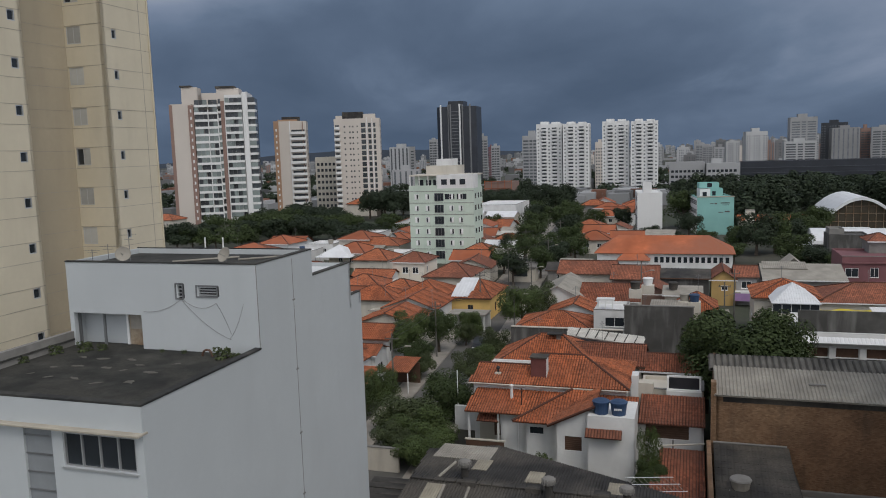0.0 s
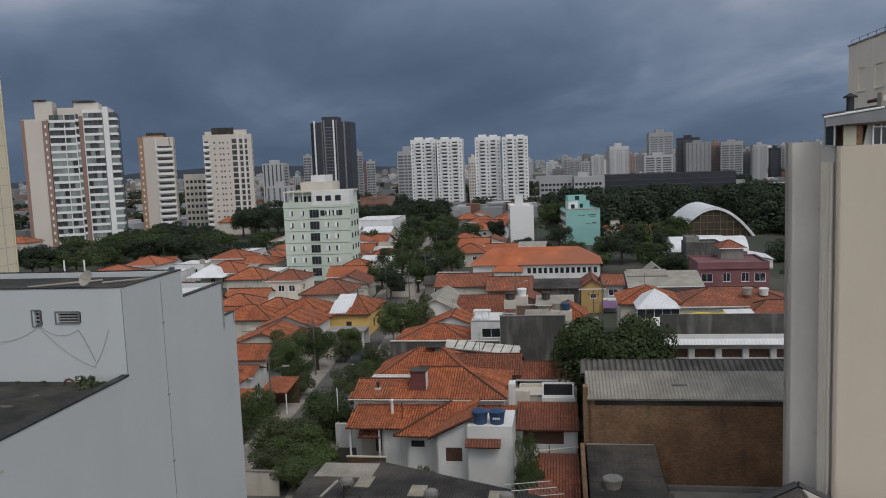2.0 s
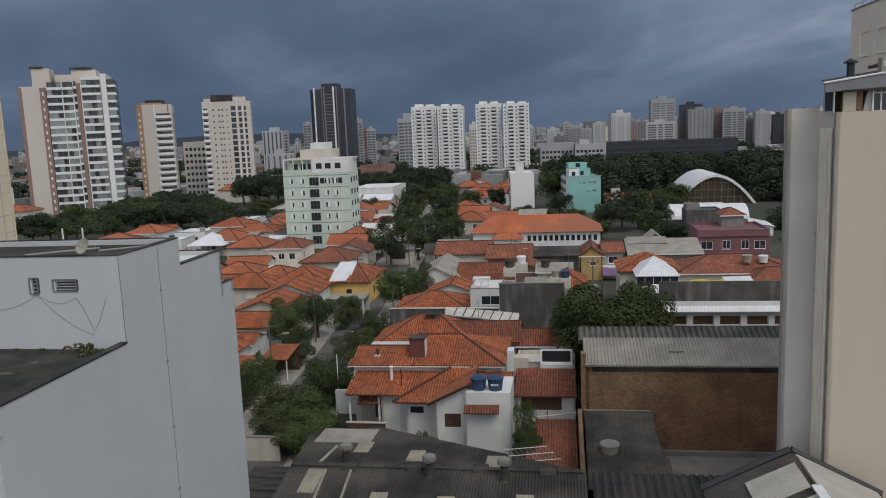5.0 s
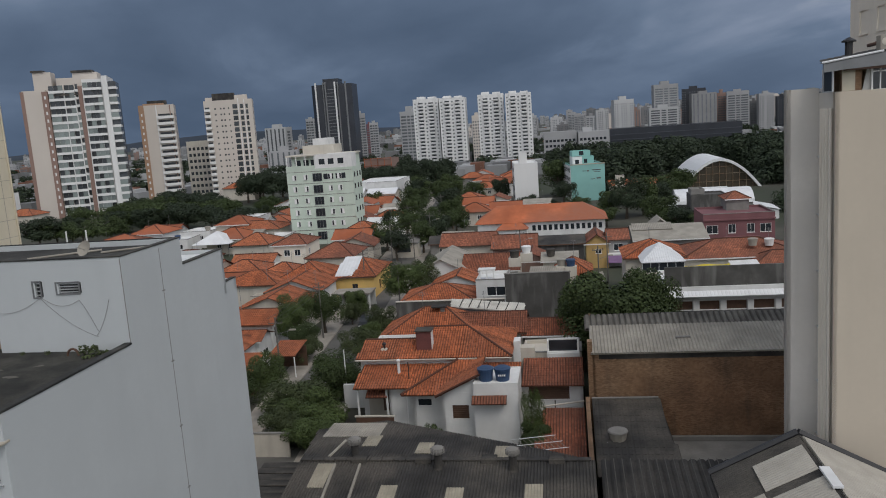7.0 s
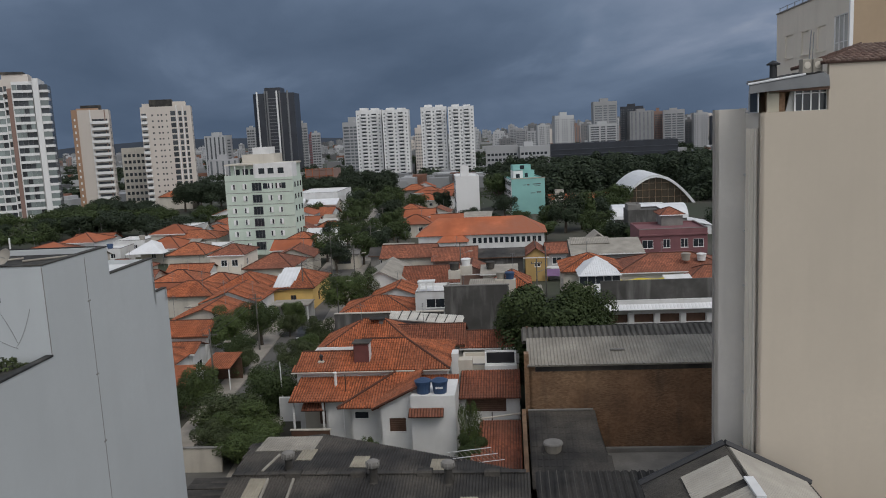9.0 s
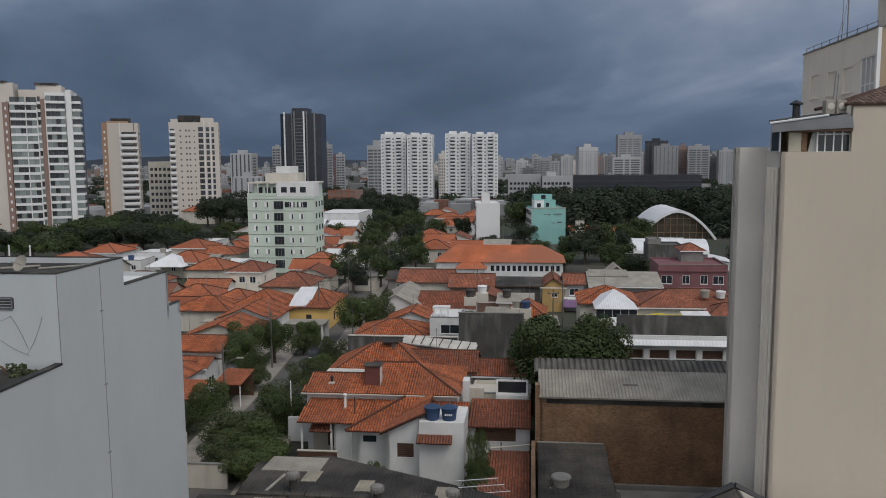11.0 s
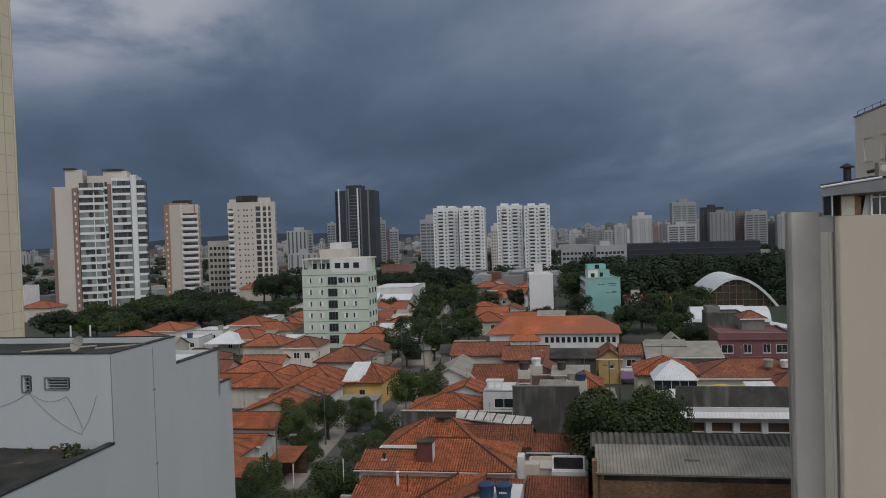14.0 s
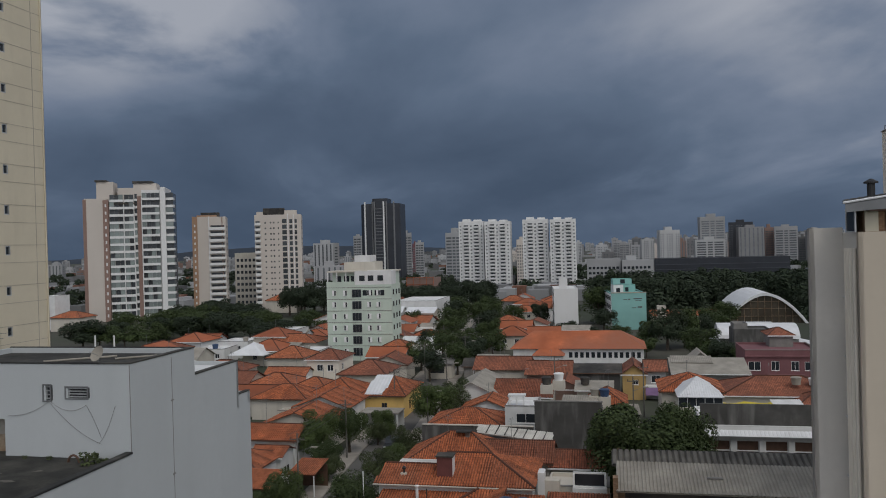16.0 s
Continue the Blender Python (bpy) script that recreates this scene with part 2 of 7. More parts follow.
sheet_dark = surface("sheet_dark", (0.040, 0.038, 0.036), 0.92, 0.6, 0.55, 6, 0.2, col2=(0.105, 0.094, 0.080))
sheet_mid = surface("sheet_mid", (0.15, 0.14, 0.122), 0.9, 0.6, 0.45, 6, 0.2, col2=(0.07, 0.065, 0.058))
old_plastic = surface("old_plastic", (0.36, 0.325, 0.25), 0.7, 0.8, 0.3, 5, 0.1, 0.4, (0.16, 0.14, 0.11))
sheet_light = surface("sheet_light", (0.34, 0.315, 0.27), 0.9, 0.5, 0.3, 5, 0.2, 0.3, (0.14, 0.13, 0.11))
old_white = surface("worn_white_sheet", (0.60, 0.58, 0.53), 0.75, 0.9, 0.25, 5, 0.15, 0.5, (0.24, 0.21, 0.18))
sheet_white = surface("sheet_white", (0.72, 0.73, 0.74), 0.6, 0.5, 0.12, 4, 0.1, 0.25, (0.35, 0.34, 0.32))
concrete = surface("concrete", (0.24, 0.23, 0.215), 0.9, 0.5, 0.3, 5, 0.2, 0.4, (0.13, 0.125, 0.115))
brown_brick = surface("brown_brick", (0.255, 0.152, 0.090), 0.92, 0.30, 0.55, 4, 0.5, 0.75, (0.085, 0.062, 0.046), pattern="brick", col2=(0.34, 0.225, 0.14))
asphalt = surface("asphalt", (0.125, 0.12, 0.112), 0.9, 0.3, 0.25, 8, 0.2)
paving = surface("paving", (0.34, 0.31, 0.27), 0.9, 0.5, 0.3, 5, 0.15)
earth = surface("earth", (0.075, 0.072, 0.055), 0.95, 0.06, 0.5, 0.6, 0.0, col2=(0.035, 0.05, 0.025))
glass = surface("window_glass", (0.035, 0.042, 0.05), 0.12, 0.4, 0.5, 1.5, 0.0)
pale_glass = surface("pale_glass", (0.24, 0.28, 0.27), 0.2, 0.3, 0.25, 1.0, 0.0, rnd=0.35)
glass_far = surface("far_glass", (0.07, 0.08, 0.09), 0.25, 0.3, 0.4, 1.0, 0.0, rnd=0.5)
glass_soft = surface("soft_glass", (0.22, 0.235, 0.24), 0.35, 0.3, 0.4, 1.0, 0.0, rnd=0.5)
curtain = surface("drawn_blind", (0.55, 0.55, 0.52), 0.8, 0.6, 0.15, 4, 0.0, rnd=0.4)
alu = surface("aluminium", (0.55, 0.56, 0.57), 0.4, 1, 0.1, 8, 0.05, metal=0.6)
white_paint = surface("white_paint", (0.80, 0.80, 0.79), 0.5, 1, 0.06, 6, 0.05)
steel = surface("grey_steel", (0.22, 0.225, 0.23), 0.5, 1, 0.2, 8, 0.05, metal=0.5)
steel_dark = surface("dark_steel", (0.075, 0.085, 0.10), 0.5, 1, 0.2, 8, 0.0, metal=0.3)
black = surface("black_paint", (0.02, 0.02, 0.022), 0.5, 1, 0.2, 8, 0.05)
wood = surface("brown_wood", (0.115, 0.062, 0.04), 0.7, 2, 0.3, 12, 0.15)
rust = surface("rusty_door", (0.26, 0.16, 0.09), 0.8, 1.5, 0.35, 9, 0.2, col2=(0.36, 0.30, 0.22))
chimney_mat = surface("chimney_plaster", (0.155, 0.055, 0.05), 0.85, 0.8, 0.25, 6, 0.15)
blue_plastic = surface("blue_plastic", (0.03, 0.065, 0.14), 0.5, 1, 0.15, 6, 0.03)
bark = surface("bark", (0.10, 0.08, 0.06), 0.95, 3, 0.4, 14, 0.4)
pole_mat = surface("weathered_pole", (0.14, 0.132, 0.12), 0.9, 2, 0.25, 10, 0.1)
leaf_green = leaf_mat("leaf_green", (0.086, 0.120, 0.040))
leaf_dark = leaf_mat("leaf_dark", (0.060, 0.086, 0.030))
leaf_far = leaf_mat("leaf_far", (0.038, 0.054, 0.030))
leaf_olive = leaf_mat("leaf_olive", (0.074, 0.094, 0.040))
dark_facade = surface("dark_facade", (0.028, 0.032, 0.042), 0.38, 0.1, 0.3, 1, 0.0)
gold_glass = surface("bronze_glass", (0.09, 0.075, 0.055), 0.2, 0.2, 0.4, 1, 0.0)
# no haze in the air: its dim blue is put into the hill colour
hill_mat = surface("far_hills_hazed", (0.022, 0.033, 0.050), 1.0, 0.002, 0.3, 0.01, 0.0)
car_paint = [surface("car_paint_%s" % n, c, 0.3, 1, 0.03, 5, 0.0) for n, c in (("dark", (0.02, 0.022, 0.025)), ("silver", (0.4, 0.41, 0.42)), ("white", (0.7, 0.7, 0.7)))]
flower = surface("yellow_tarp", (0.62, 0.50, 0.05), 0.8, 0.8, 0.35, 6, 0.1)
violet = surface("violet_paint", (0.36, 0.22, 0.42), 0.8, 0.8, 0.15, 6, 0.1)

# ---- builders ----
G = pose(0, 0, 0, 0, 0, -20)        # the town's grid: x across the street, y along it


def ground_z(x, y):
    d = math.hypot(x, y)
    return -14.0 * min(1.0, max(0.0, (d - 340) / 300))


class Mesh:
    """Collects faces, with texture places in metres, and makes one object of them."""
    def __init__(self):
        self.v, self.f, self.uv = [], [], []

    def face(self, pts, uv=None):
        n = len(self.v)
        self.v += [tuple(p) for p in pts]
        self.f.append(tuple(range(n, n + len(pts))))
        self.uv += uv if uv else [(0, 0)] * len(pts)
        return self

    def box(self, x0, x1, y0, y1, z0, z1):
        c = [(x, y, z) for z in (z0, z1) for y in (y0, y1) for x in (x0, x1)]
        for q in ((0, 2, 3, 1), (4, 5, 7, 6), (0, 1, 5, 4), (2, 6, 7, 3), (0, 4, 6, 2), (1, 3, 7, 5)):
            self.face([c[i] for i in q])
        return self

    def bevel_box(self, x0, x1, y0, y1, z0, z1, b):
        """A box with its upper edges cut."""
        lo = [(x0, y0, z0), (x1, y0, z0), (x1, y1, z0), (x0, y1, z0)]
        mid = [(x, y, z1 - b) for x, y, z in lo]
        top = [(x0 + b, y0 + b, z1), (x1 - b, y0 + b, z1), (x1 - b, y1 - b, z1), (x0 + b, y1 - b, z1)]
        self.face(lo[::-1]).face(top)
        for i in range(4):
            j = (i + 1) % 4
            self.face([lo[i], lo[j], mid[j], mid[i]]).face([mid[i], mid[j], top[j], top[i]])
        return self

    def prism(self, outline, z0, z1):
        n = len(outline)
        self.face([(x, y, z1) for x, y in outline]).face([(x, y, z0) for x, y in outline[::-1]])
        for i in range(n):
            a, b = outline[i], outline[(i + 1) % n]
            self.face([(*a, z0), (*b, z0), (*b, z1), (*a, z1)])
        return self

    def tube(self, p, q, r0, r1, n=8):
        p, q = Vector(p), Vector(q)
        w = (q - p).normalized()
        a = w.orthogonal().normalized()
        b = w.cross(a)
        ring = lambda o, r: [o + (a * math.cos(t) + b * math.sin(t)) * r for t in [2 * math.pi * k / n for k in range(n)]]
        s, e = ring(p, r0), ring(q, r1)
        for i in range(n):
            j = (i + 1) % n
            self.face([s[i], s[j], e[j], e[i]])
        self.face(s[::-1]).face(e)
        return self

    def lathe(self, x, y, prof, n=14):
        """Rings of (radius, height) joined into a turned body."""
        rings = [[(x + r * math.cos(2 * math.pi * k / n), y + r * math.sin(2 * math.pi * k / n), z) for k in range(n)] for r, z in prof]
        for a, b in zip(rings, rings[1:]):
            for i in range(n):
                j = (i + 1) % n
                self.face([a[i], a[j], b[j], b[i]])
        self.face(rings[0][::-1]).face(rings[-1])
        return self

    def wall(self, o, along, width, z0, z1, holes=(), thick=0.2, caps=True):
        """An upright wall from o along a level direction, its outside to the right of that direction; holes (s0, s1, z0, z1) go through it."""
        d = Vector((along[0], along[1], 0)).normalized()
        inn = Vector((-d.y, d.x, 0)) * thick
        o = Vector((o[0], o[1], 0))
        holes = [(max(h[0], 0), min(h[1], width), max(h[2], z0), min(h[3], z1)) for h in holes]
        S = sorted({0.0, width, *[s for h in holes for s in h[:2]]})
        Z = sorted({z0, z1, *[z for h in holes for z in h[2:]]})
        inside = lambda s, z: any(h[0] < s < h[1] and h[2] < z < h[3] for h in holes)
        at = lambda s, z, k=0: o + d * (s if caps or not k else min(max(s, thick), width - thick)) + inn * k + Vector((0, 0, z))
        for a, b in zip(S, S[1:]):
            for c, e in zip(Z, Z[1:]):
                if not inside((a + b) / 2, (c + e) / 2):
                    self.face([at(a, c), at(b, c), at(b, e), at(a, e)])
                    self.face([at(b, c, 1), at(a, c, 1), at(a, e, 1), at(b, e, 1)])
        for a, b, c, e in holes:
            self.face([at(a, c), at(a, e), at(a, e, 1), at(a, c, 1)]).face([at(b, c), at(b, c, 1), at(b, e, 1), at(b, e)])
            self.face([at(a, e), at(b, e), at(b, e, 1), at(a, e, 1)]).face([at(a, c), at(a, c, 1), at(b, c, 1), at(b, c)])
        if not caps:
            return self.face([at(0, z1), at(width, z1), at(width - thick, z1, 1), at(thick, z1, 1)])
        self.face([at(0, z1), at(width, z1), at(width, z1, 1), at(0, z1, 1)])
        self.face([at(0, z0), at(0, z1), at(0, z1, 1), at(0, z0, 1)]).face([at(width, z0), at(width, z0, 1), at(width, z1, 1), at(width, z1)])
        return self

    def block(self, x0, x1, y0, y1, z0, z1, front=(), right=(), left=(), back=(), thick=0.2, drop=0.35):
        """Four walls with holes and a flat roof sunk behind their tops."""
        self.wall((x0, y0), (1, 0), x1 - x0, z0, z1, front, thick, False).wall((x1, y0), (0, 1), y1 - y0, z0, z1, right, thick, False)
        self.wall((x1, y1), (-1, 0), x1 - x0, z0, z1, back, thick, False).wall((x0, y1), (0, -1), y1 - y0, z0, z1, left, thick, False)
        t = thick * 0.5
        return self.box(x0 + t, x1 - t, y0 + t, y1 - t, z1 - drop - 0.15, z1 - drop)

    def slope(self, pts, rib=0.0, row=0.0, amp=0.05, thick=0.08):
        """A convex roof plane; pts[0] to pts[1] is its eave. rib: spacing of the ribs up the slope; row: length of a tile."""
        P = [Vector(p) for p in pts]
        sd = (P[1] - P[0]).normalized()
        nn = sd.cross(P[2] - P[0]).normalized()
        if nn.z < 0:
            nn = -nn
        td = nn.cross(sd)
        if td.z < 0:
            td = -td
        st = [((p - P[0]).dot(sd), (p - P[0]).dot(td)) for p in P]
        at = lambda s, t, h=0.0: P[0] + sd * s + td * t + nn * h
        if not rib:
            self.face([at(*q) for q in st], st)
        self.face([at(*q, -thick) for q in st[::-1]])
        for i in range(len(st)):
            a, b = st[i], st[(i + 1) % len(st)]
            self.face([at(*a), at(*b), at(*b, -thick), at(*a, -thick)])
        if not rib:
            return self
        def span(s):
            ts = []
            for i in range(len(st)):
                (s0, t0), (s1, t1) = st[i], st[(i + 1) % len(st)]
                if min(s0, s1) - 1e-6 <= s <= max(s0, s1) + 1e-6 and abs(s1 - s0) > 1e-6:
                    ts.append(t0 + (t1 - t0) * (s - s0) / (s1 - s0))
            return (min(ts), max(ts)) if ts else (0, 0)
        lo, hi = min(s for s, t in st), max(s for s, t in st)
        n = max(1, int((hi - lo) / rib))
        w = (hi - lo) / n
        for i in range(n):
            s = lo + (i + 0.5) * w
            t0, t1 = span(s)
            if t1 - t0 < 0.1:
                continue
            k = max(1, int((t1 - t0) / row)) if row else 1
            for j in range(k):
                a, b = t0 + (t1 - t0) * j / k, t0 + (t1 - t0) * (j + 1) / k
                h0, h1 = amp * (1.3 if row else 1), amp * (0.85 if row else 1)
                q = [(-0.5, 0.0), (-0.24, 1), (0.24, 1), (0.5, 0.0)]
                for (x0, k0), (x1, k1) in zip(q, q[1:]):
                    e = [(s + x0 * w, a, k0 * h0), (s + x1 * w, a, k1 * h0), (s + x1 * w, b, k1 * h1), (s + x0 * w, b, k0 * h1)]
                    self.face([at(*c) for c in e], [(c[0], c[1]) for c in e])
                if row:
                    e = [(s - 0.5 * w, a, 0), (s + 0.5 * w, a, 0), (s + 0.24 * w, a, h0), (s - 0.24 * w, a, h0)]
                    self.face([at(*c) for c in e], [(c[0], c[1]) for c in e])
        return self

    def data(self, name):
        # corners that meet become one vertex, so that a part is one connected body
        place, ids = {}, []
        for p in self.v:
            ids.append(place.setdefault((round(p[0], 3), round(p[1], 3), round(p[2], 3)), len(place)))
        first = [None] * len(place)
        for p, i in zip(self.v, ids):
            if first[i] is None:
                first[i] = p
        faces, uvs, k = [], [], 0
        for f in self.f:
            q, u = [], []
            for n in f:
                if ids[n] not in q:
                    q.append(ids[n])
                    u.append(self.uv[n])
            if len(q) > 2:
                faces.append(q)
                uvs += u
        self.uv = uvs
        me = bpy.data.meshes.new(name)
        me.from_pydata(first, [], faces)
        if any(u != (0, 0) for u in self.uv):
            layer = me.uv_layers.new(name="UVMap")
            layer.data.foreach_set("uv", [c for u in self.uv for c in u])
        return me


def thing(name, label, category, x=0.0, y=0.0, z=0.0, yaw=0.0, group="", kind=""):
    ob = new(name)
    ob.empty_display_size = 0.3
    ob.matrix_world = G @ pose(x, y, z, 0, 0, yaw)
    return tagged(ob, label, category, group, kind)


def part(name, mesh, mat, parent, label="", at=None, kind=""):
    """One mesh object under a thing or a part; mesh is a Mesh or shared mesh data."""
    me = mesh.data(name) if isinstance(mesh, Mesh) else mesh
    if not me.materials:
        me.materials.append(mat)
    ob = new(name, me)
    ob.parent = parent
    if at is not None:
        ob.matrix_basis = at
    return tagged(ob, label, kind=kind)


SHARED = {}


def shared(key, make, mat):
    if key not in SHARED:
        me = make().data(key[0])
        me.materials.append(mat)
        SHARED[key] = me
    return SHARED[key]


def window(parent, x, y, z, w, h, yaw=0, frame_mat=None, mullions=1, pane_mat=None, depth=0.1, sill=True, transom=0.0, far=False):
    """A window in the face that looks along -y after the turn; (x, y, z) is the middle of its foot."""
    frame_mat, pane_mat = frame_mat or white_paint, pane_mat or glass
    m = pose(x, y, z, 0, 0, yaw)
    if far:
        return part("window", shared(("window", w, h, pane_mat.name), lambda: Mesh().box(-w / 2, w / 2, -0.03, 0.25, 0, h), pane_mat), pane_mat, parent, at=m)
    def make():
        b, t = Mesh(), 0.06
        b.box(-w / 2, w / 2, 0.02, depth, 0, t).box(-w / 2, w / 2, 0.02, depth, h - t, h)
        b.box(-w / 2, -w / 2 + t, 0.02, depth, t, h - t).box(w / 2 - t, w / 2, 0.02, depth, t, h - t)
        for k in range(mullions):
            s = -w / 2 + w * (k + 1) / (mullions + 1)
            b.box(s - 0.025, s + 0.025, 0.03, depth - 0.01, t, h - t)
        if transom:
            b.box(-w / 2 + t, w / 2 - t, 0.035, depth - 0.015, h * transom - 0.025, h * transom + 0.025)
        if sill:
            b.box(-w / 2 - 0.06, w / 2 + 0.06, -0.07, 0.05, -0.07, -0.003)
        return b
    f = part("window", shared(("window_frame", w, h, mullions, transom, sill, frame_mat.name), make, frame_mat), frame_mat, parent, at=m)
    part("pane", shared(("pane", w, h, pane_mat.name), lambda: Mesh().box(-w / 2 + 0.05, w / 2 - 0.05, depth - 0.035, depth - 0.02, 0.05, h - 0.05), pane_mat), pane_mat, f)
    return f

# ---- the land ----
def build_ground():
    b = Mesh()
    rad = [0, 20, 45, 70, 100, 140, 190, 250, 300, 340, 400, 460, 520, 580, 640, 800, 1100, 1600, 2400, 3400, 4800]
    n = 72
    P = lambda r, k: (r * math.sin(2 * math.pi * k / n), r * math.cos(2 * math.pi * k / n), ground_z(0, r) - 0.05)
    for a, c in zip(rad, rad[1:]):
        for k in range(n):
            q = [P(a, k), P(a, k + 1), P(c, k + 1), P(c, k)]
            b.face(q[::-1] if a else [P(0, 0), P(c, k + 1), P(c, k)][::-1])
    ob = new("ground", b.data("ground"))
    ob.data.materials.append(earth)
    ob.matrix_world = G
    tagged(ob, "dark earth and scrub under the town", "ground", kind="structure")


build_ground()


def street_x(y):
    return -27.9 - 0.085 * (y - 80)


def build_street():
    def strip(name, lo, hi, z0, z1, mat, label, cat):
        b = Mesh()
        ys = list(range(38, 330, 8))
        for a, c in zip(ys, ys[1:]):
            q = [(street_x(a) + lo, a), (street_x(a) + hi, a), (street_x(c) + hi, c), (street_x(c) + lo, c)]
            b.face([(*p, z1) for p in q])
            b.face([(*q[0], z0), (*q[0], z1), (*q[3], z1), (*q[3], z0)]).face([(*q[1], z0), (*q[2], z0), (*q[2], z1), (*q[1], z1)])
        ob = new(name, b.data(name))
        ob.data.materials.append(mat)
        ob.matrix_world = G
        tagged(ob, label, cat, kind="structure")
    strip("road", -2.4, 2.4, -0.1, 0.02, asphalt, "grey asphalt street between the houses", "road")
    strip("pavement", -5.0, -2.4, -0.1, 0.17, paving, "worn stone pavement with a kerb", "pavement")
    strip("pavement", 2.4, 4.6, -0.1, 0.17, paving, "worn stone pavement with a kerb", "pavement")


build_street()


def build_hills():
    b = Mesh()
    n = 120
    for k in range(n):
        q = []
        for j in (k, k + 1):
            a = radians(-75 + 150 * j / n)
            h = 2 + 14 * noise.noise(Vector((j * 0.09, 3, 0))) + 12 * noise.noise(Vector((j * 0.31, 7, 0))) + 52 * math.exp(-((math.degrees(a) + 2) / 9) ** 2)
            q += [(4300 * math.sin(a), 4300 * math.cos(a), -16), (4650 * math.sin(a), 4650 * math.cos(a), h)]
        b.face([q[0], q[2], q[3], q[1]])
        b.face([q[1], q[3], (q[3][0] * 1.03, q[3][1] * 1.03, -16), (q[1][0] * 1.03, q[1][1] * 1.03, -16)])
    ob = new("backdrop", b.data("backdrop"))
    ob.data.materials.append(hill_mat)
    tagged(ob, "hills far beyond the city, blue haze in their colour", "hills", kind="structure")


build_hills()


# ---- the white apartment block with stepped roofs ----
def build_white_block():
    X0, X1 = -29.3, -18.87
    t = thing("apartment_block", "pale grey plastered apartment block with stepped flat roofs", "building", X0, 21.74)
    W, U = X1 - X0, lambda u: u - 21.74
    sx = lambda v: v - X0
    b = Mesh()
    # main body up to the terrace
    part("wall", Mesh().wall((0, 0), (1, 0), W, 0, 17.55, [(sx(-22.39), sx(-19.22), 16.1, 17.41), (sx(-24.19), sx(-22.88), 13.9, 17.44)], 0.25, False), white_wall, t)
    part("side_wall", Mesh().wall((W, 0), (0, 1), U(40.75), 0, 18.57, (), 0.25, False), white_wall, t)
    part("back_wall", Mesh().wall((W, U(40.75)), (-1, 0), W, 0, 18.57, (), 0.25, False), white_wall, t)
    part("side_wall", Mesh().wall((0, U(40.75)), (0, -1), U(40.75), 0, 18.3, (), 0.25, False), white_wall, t)
    # the set-back top floor and the lower steps behind it
    b = Mesh()
    d = U(29.75)
    part("top_floor_wall", Mesh().wall((0.1, d), (1, 0), W - 0.1, 18.0, 22.36, [(0.25, sx(-25.19), 17.9, 19.92), (sx(-22.0), sx(-20.93), 20.88, 21.36), (sx(-23.1), sx(-22.74), 20.76, 21.44)], 0.2, False), white_wall, t)
    part("top_floor_wall", Mesh().wall((W, d), (0, 1), U(34.95) - d, 18.57, 22.36, (), 0.25, False), white_wall, t)
    part("top_floor_wall", Mesh().wall((W, U(34.95)), (-1, 0), W - 0.1, 18.57, 22.36, (), 0.2, False), white_wall, t)
    part("top_floor_wall", Mesh().wall((0.1, U(34.95)), (0, -1), U(34.95) - d, 18.0, 22.36, (), 0.2, False), white_wall, t)
    b = Mesh()
    b.wall((W, U(34.95)), (0, 1), U(39.42) - U(34.95), 18.57, 21.05, (), 0.25)
    b.wall((W, U(39.42)), (-1, 0), W, 18.57, 21.05, (), 0.2)
    part("step_wall", b, white_wall, t)
    b = Mesh()
    b.wall((W, U(39.42)), (0, 1), U(40.75) - U(39.42), 18.57, 19.2, (), 0.25)
    b.wall((W, U(40.7)), (-1, 0), W, 18.57, 19.2, (), 0.2)
    part("step_wall", b, white_wall, t)
    # recess behind the terrace door
    b = Mesh()
    b.box(0.05, sx(-25.1), d + 0.75, d + 0.85, 18.0, 20.2).box(sx(-25.19), sx(-25.0), d + 0.2, d + 0.75, 18.0, 20.2).box(0.1, sx(-25.19), d + 0.2, d + 0.75, 19.95, 20.2)
    part("recess", b, white_wall, t)
    part("terrace_roof", Mesh().box(0.25, W - 0.25, 0.3, U(31.2), 17.9, 18.32), terrace_moss, t, "dark mossy roof terrace with pale patches")
    part("top_roof", Mesh().box(0.3, W - 0.25, d + 0.2, U(34.9), 21.7, 22.12), dark_roof, t, "dark bitumen roof of the top floor")
    part("step_roof", Mesh().box(0.2, W - 0.25, U(35.3), U(39.2), 20.4, 20.86), sheet_white, t, "bright white painted step roof")
    part("step_roof", Mesh().box(0.2, W - 0.25, U(39.42), U(40.5), 18.7, 19.12), sheet_white, t)
    # copings
    c = Mesh()
    c.box(W - 0.29, W + 0.03, -0.03, d - 0.01, 18.575, 18.66).box(-0.03, W - 0.29, -0.03, 0.29, 18.575, 18.66).box(-0.03, 0.29, 0.29, d - 0.01, 18.575, 18.66)
    part("coping", c, dark_roof, t, "dark weathered coping")
    c = Mesh().box(W - 0.27, W + 0.02, d - 0.02, U(34.97), 22.362, 22.42).box(0.08, W - 0.27, d - 0.03, d + 0.22, 22.362, 22.42).box(0.08, W - 0.27, U(34.9), U(34.97), 22.362, 22.42)
    part("coping", c, dark_roof, t)
    part("coping", Mesh().box(W - 0.27, W + 0.02, U(34.98), U(39.44), 21.053, 21.12), dark_roof, t)
    part("coping", Mesh().box(W - 0.27, W + 0.02, U(39.46), U(40.78), 19.23, 19.27), dark_roof, t)
    for z in (10.5, 13.6, 16.8, 20.2):
        part("cable_clip", Mesh().box(W, W + 0.03, U(32.8), U(33.02), z, z + 0.06), concrete, t)
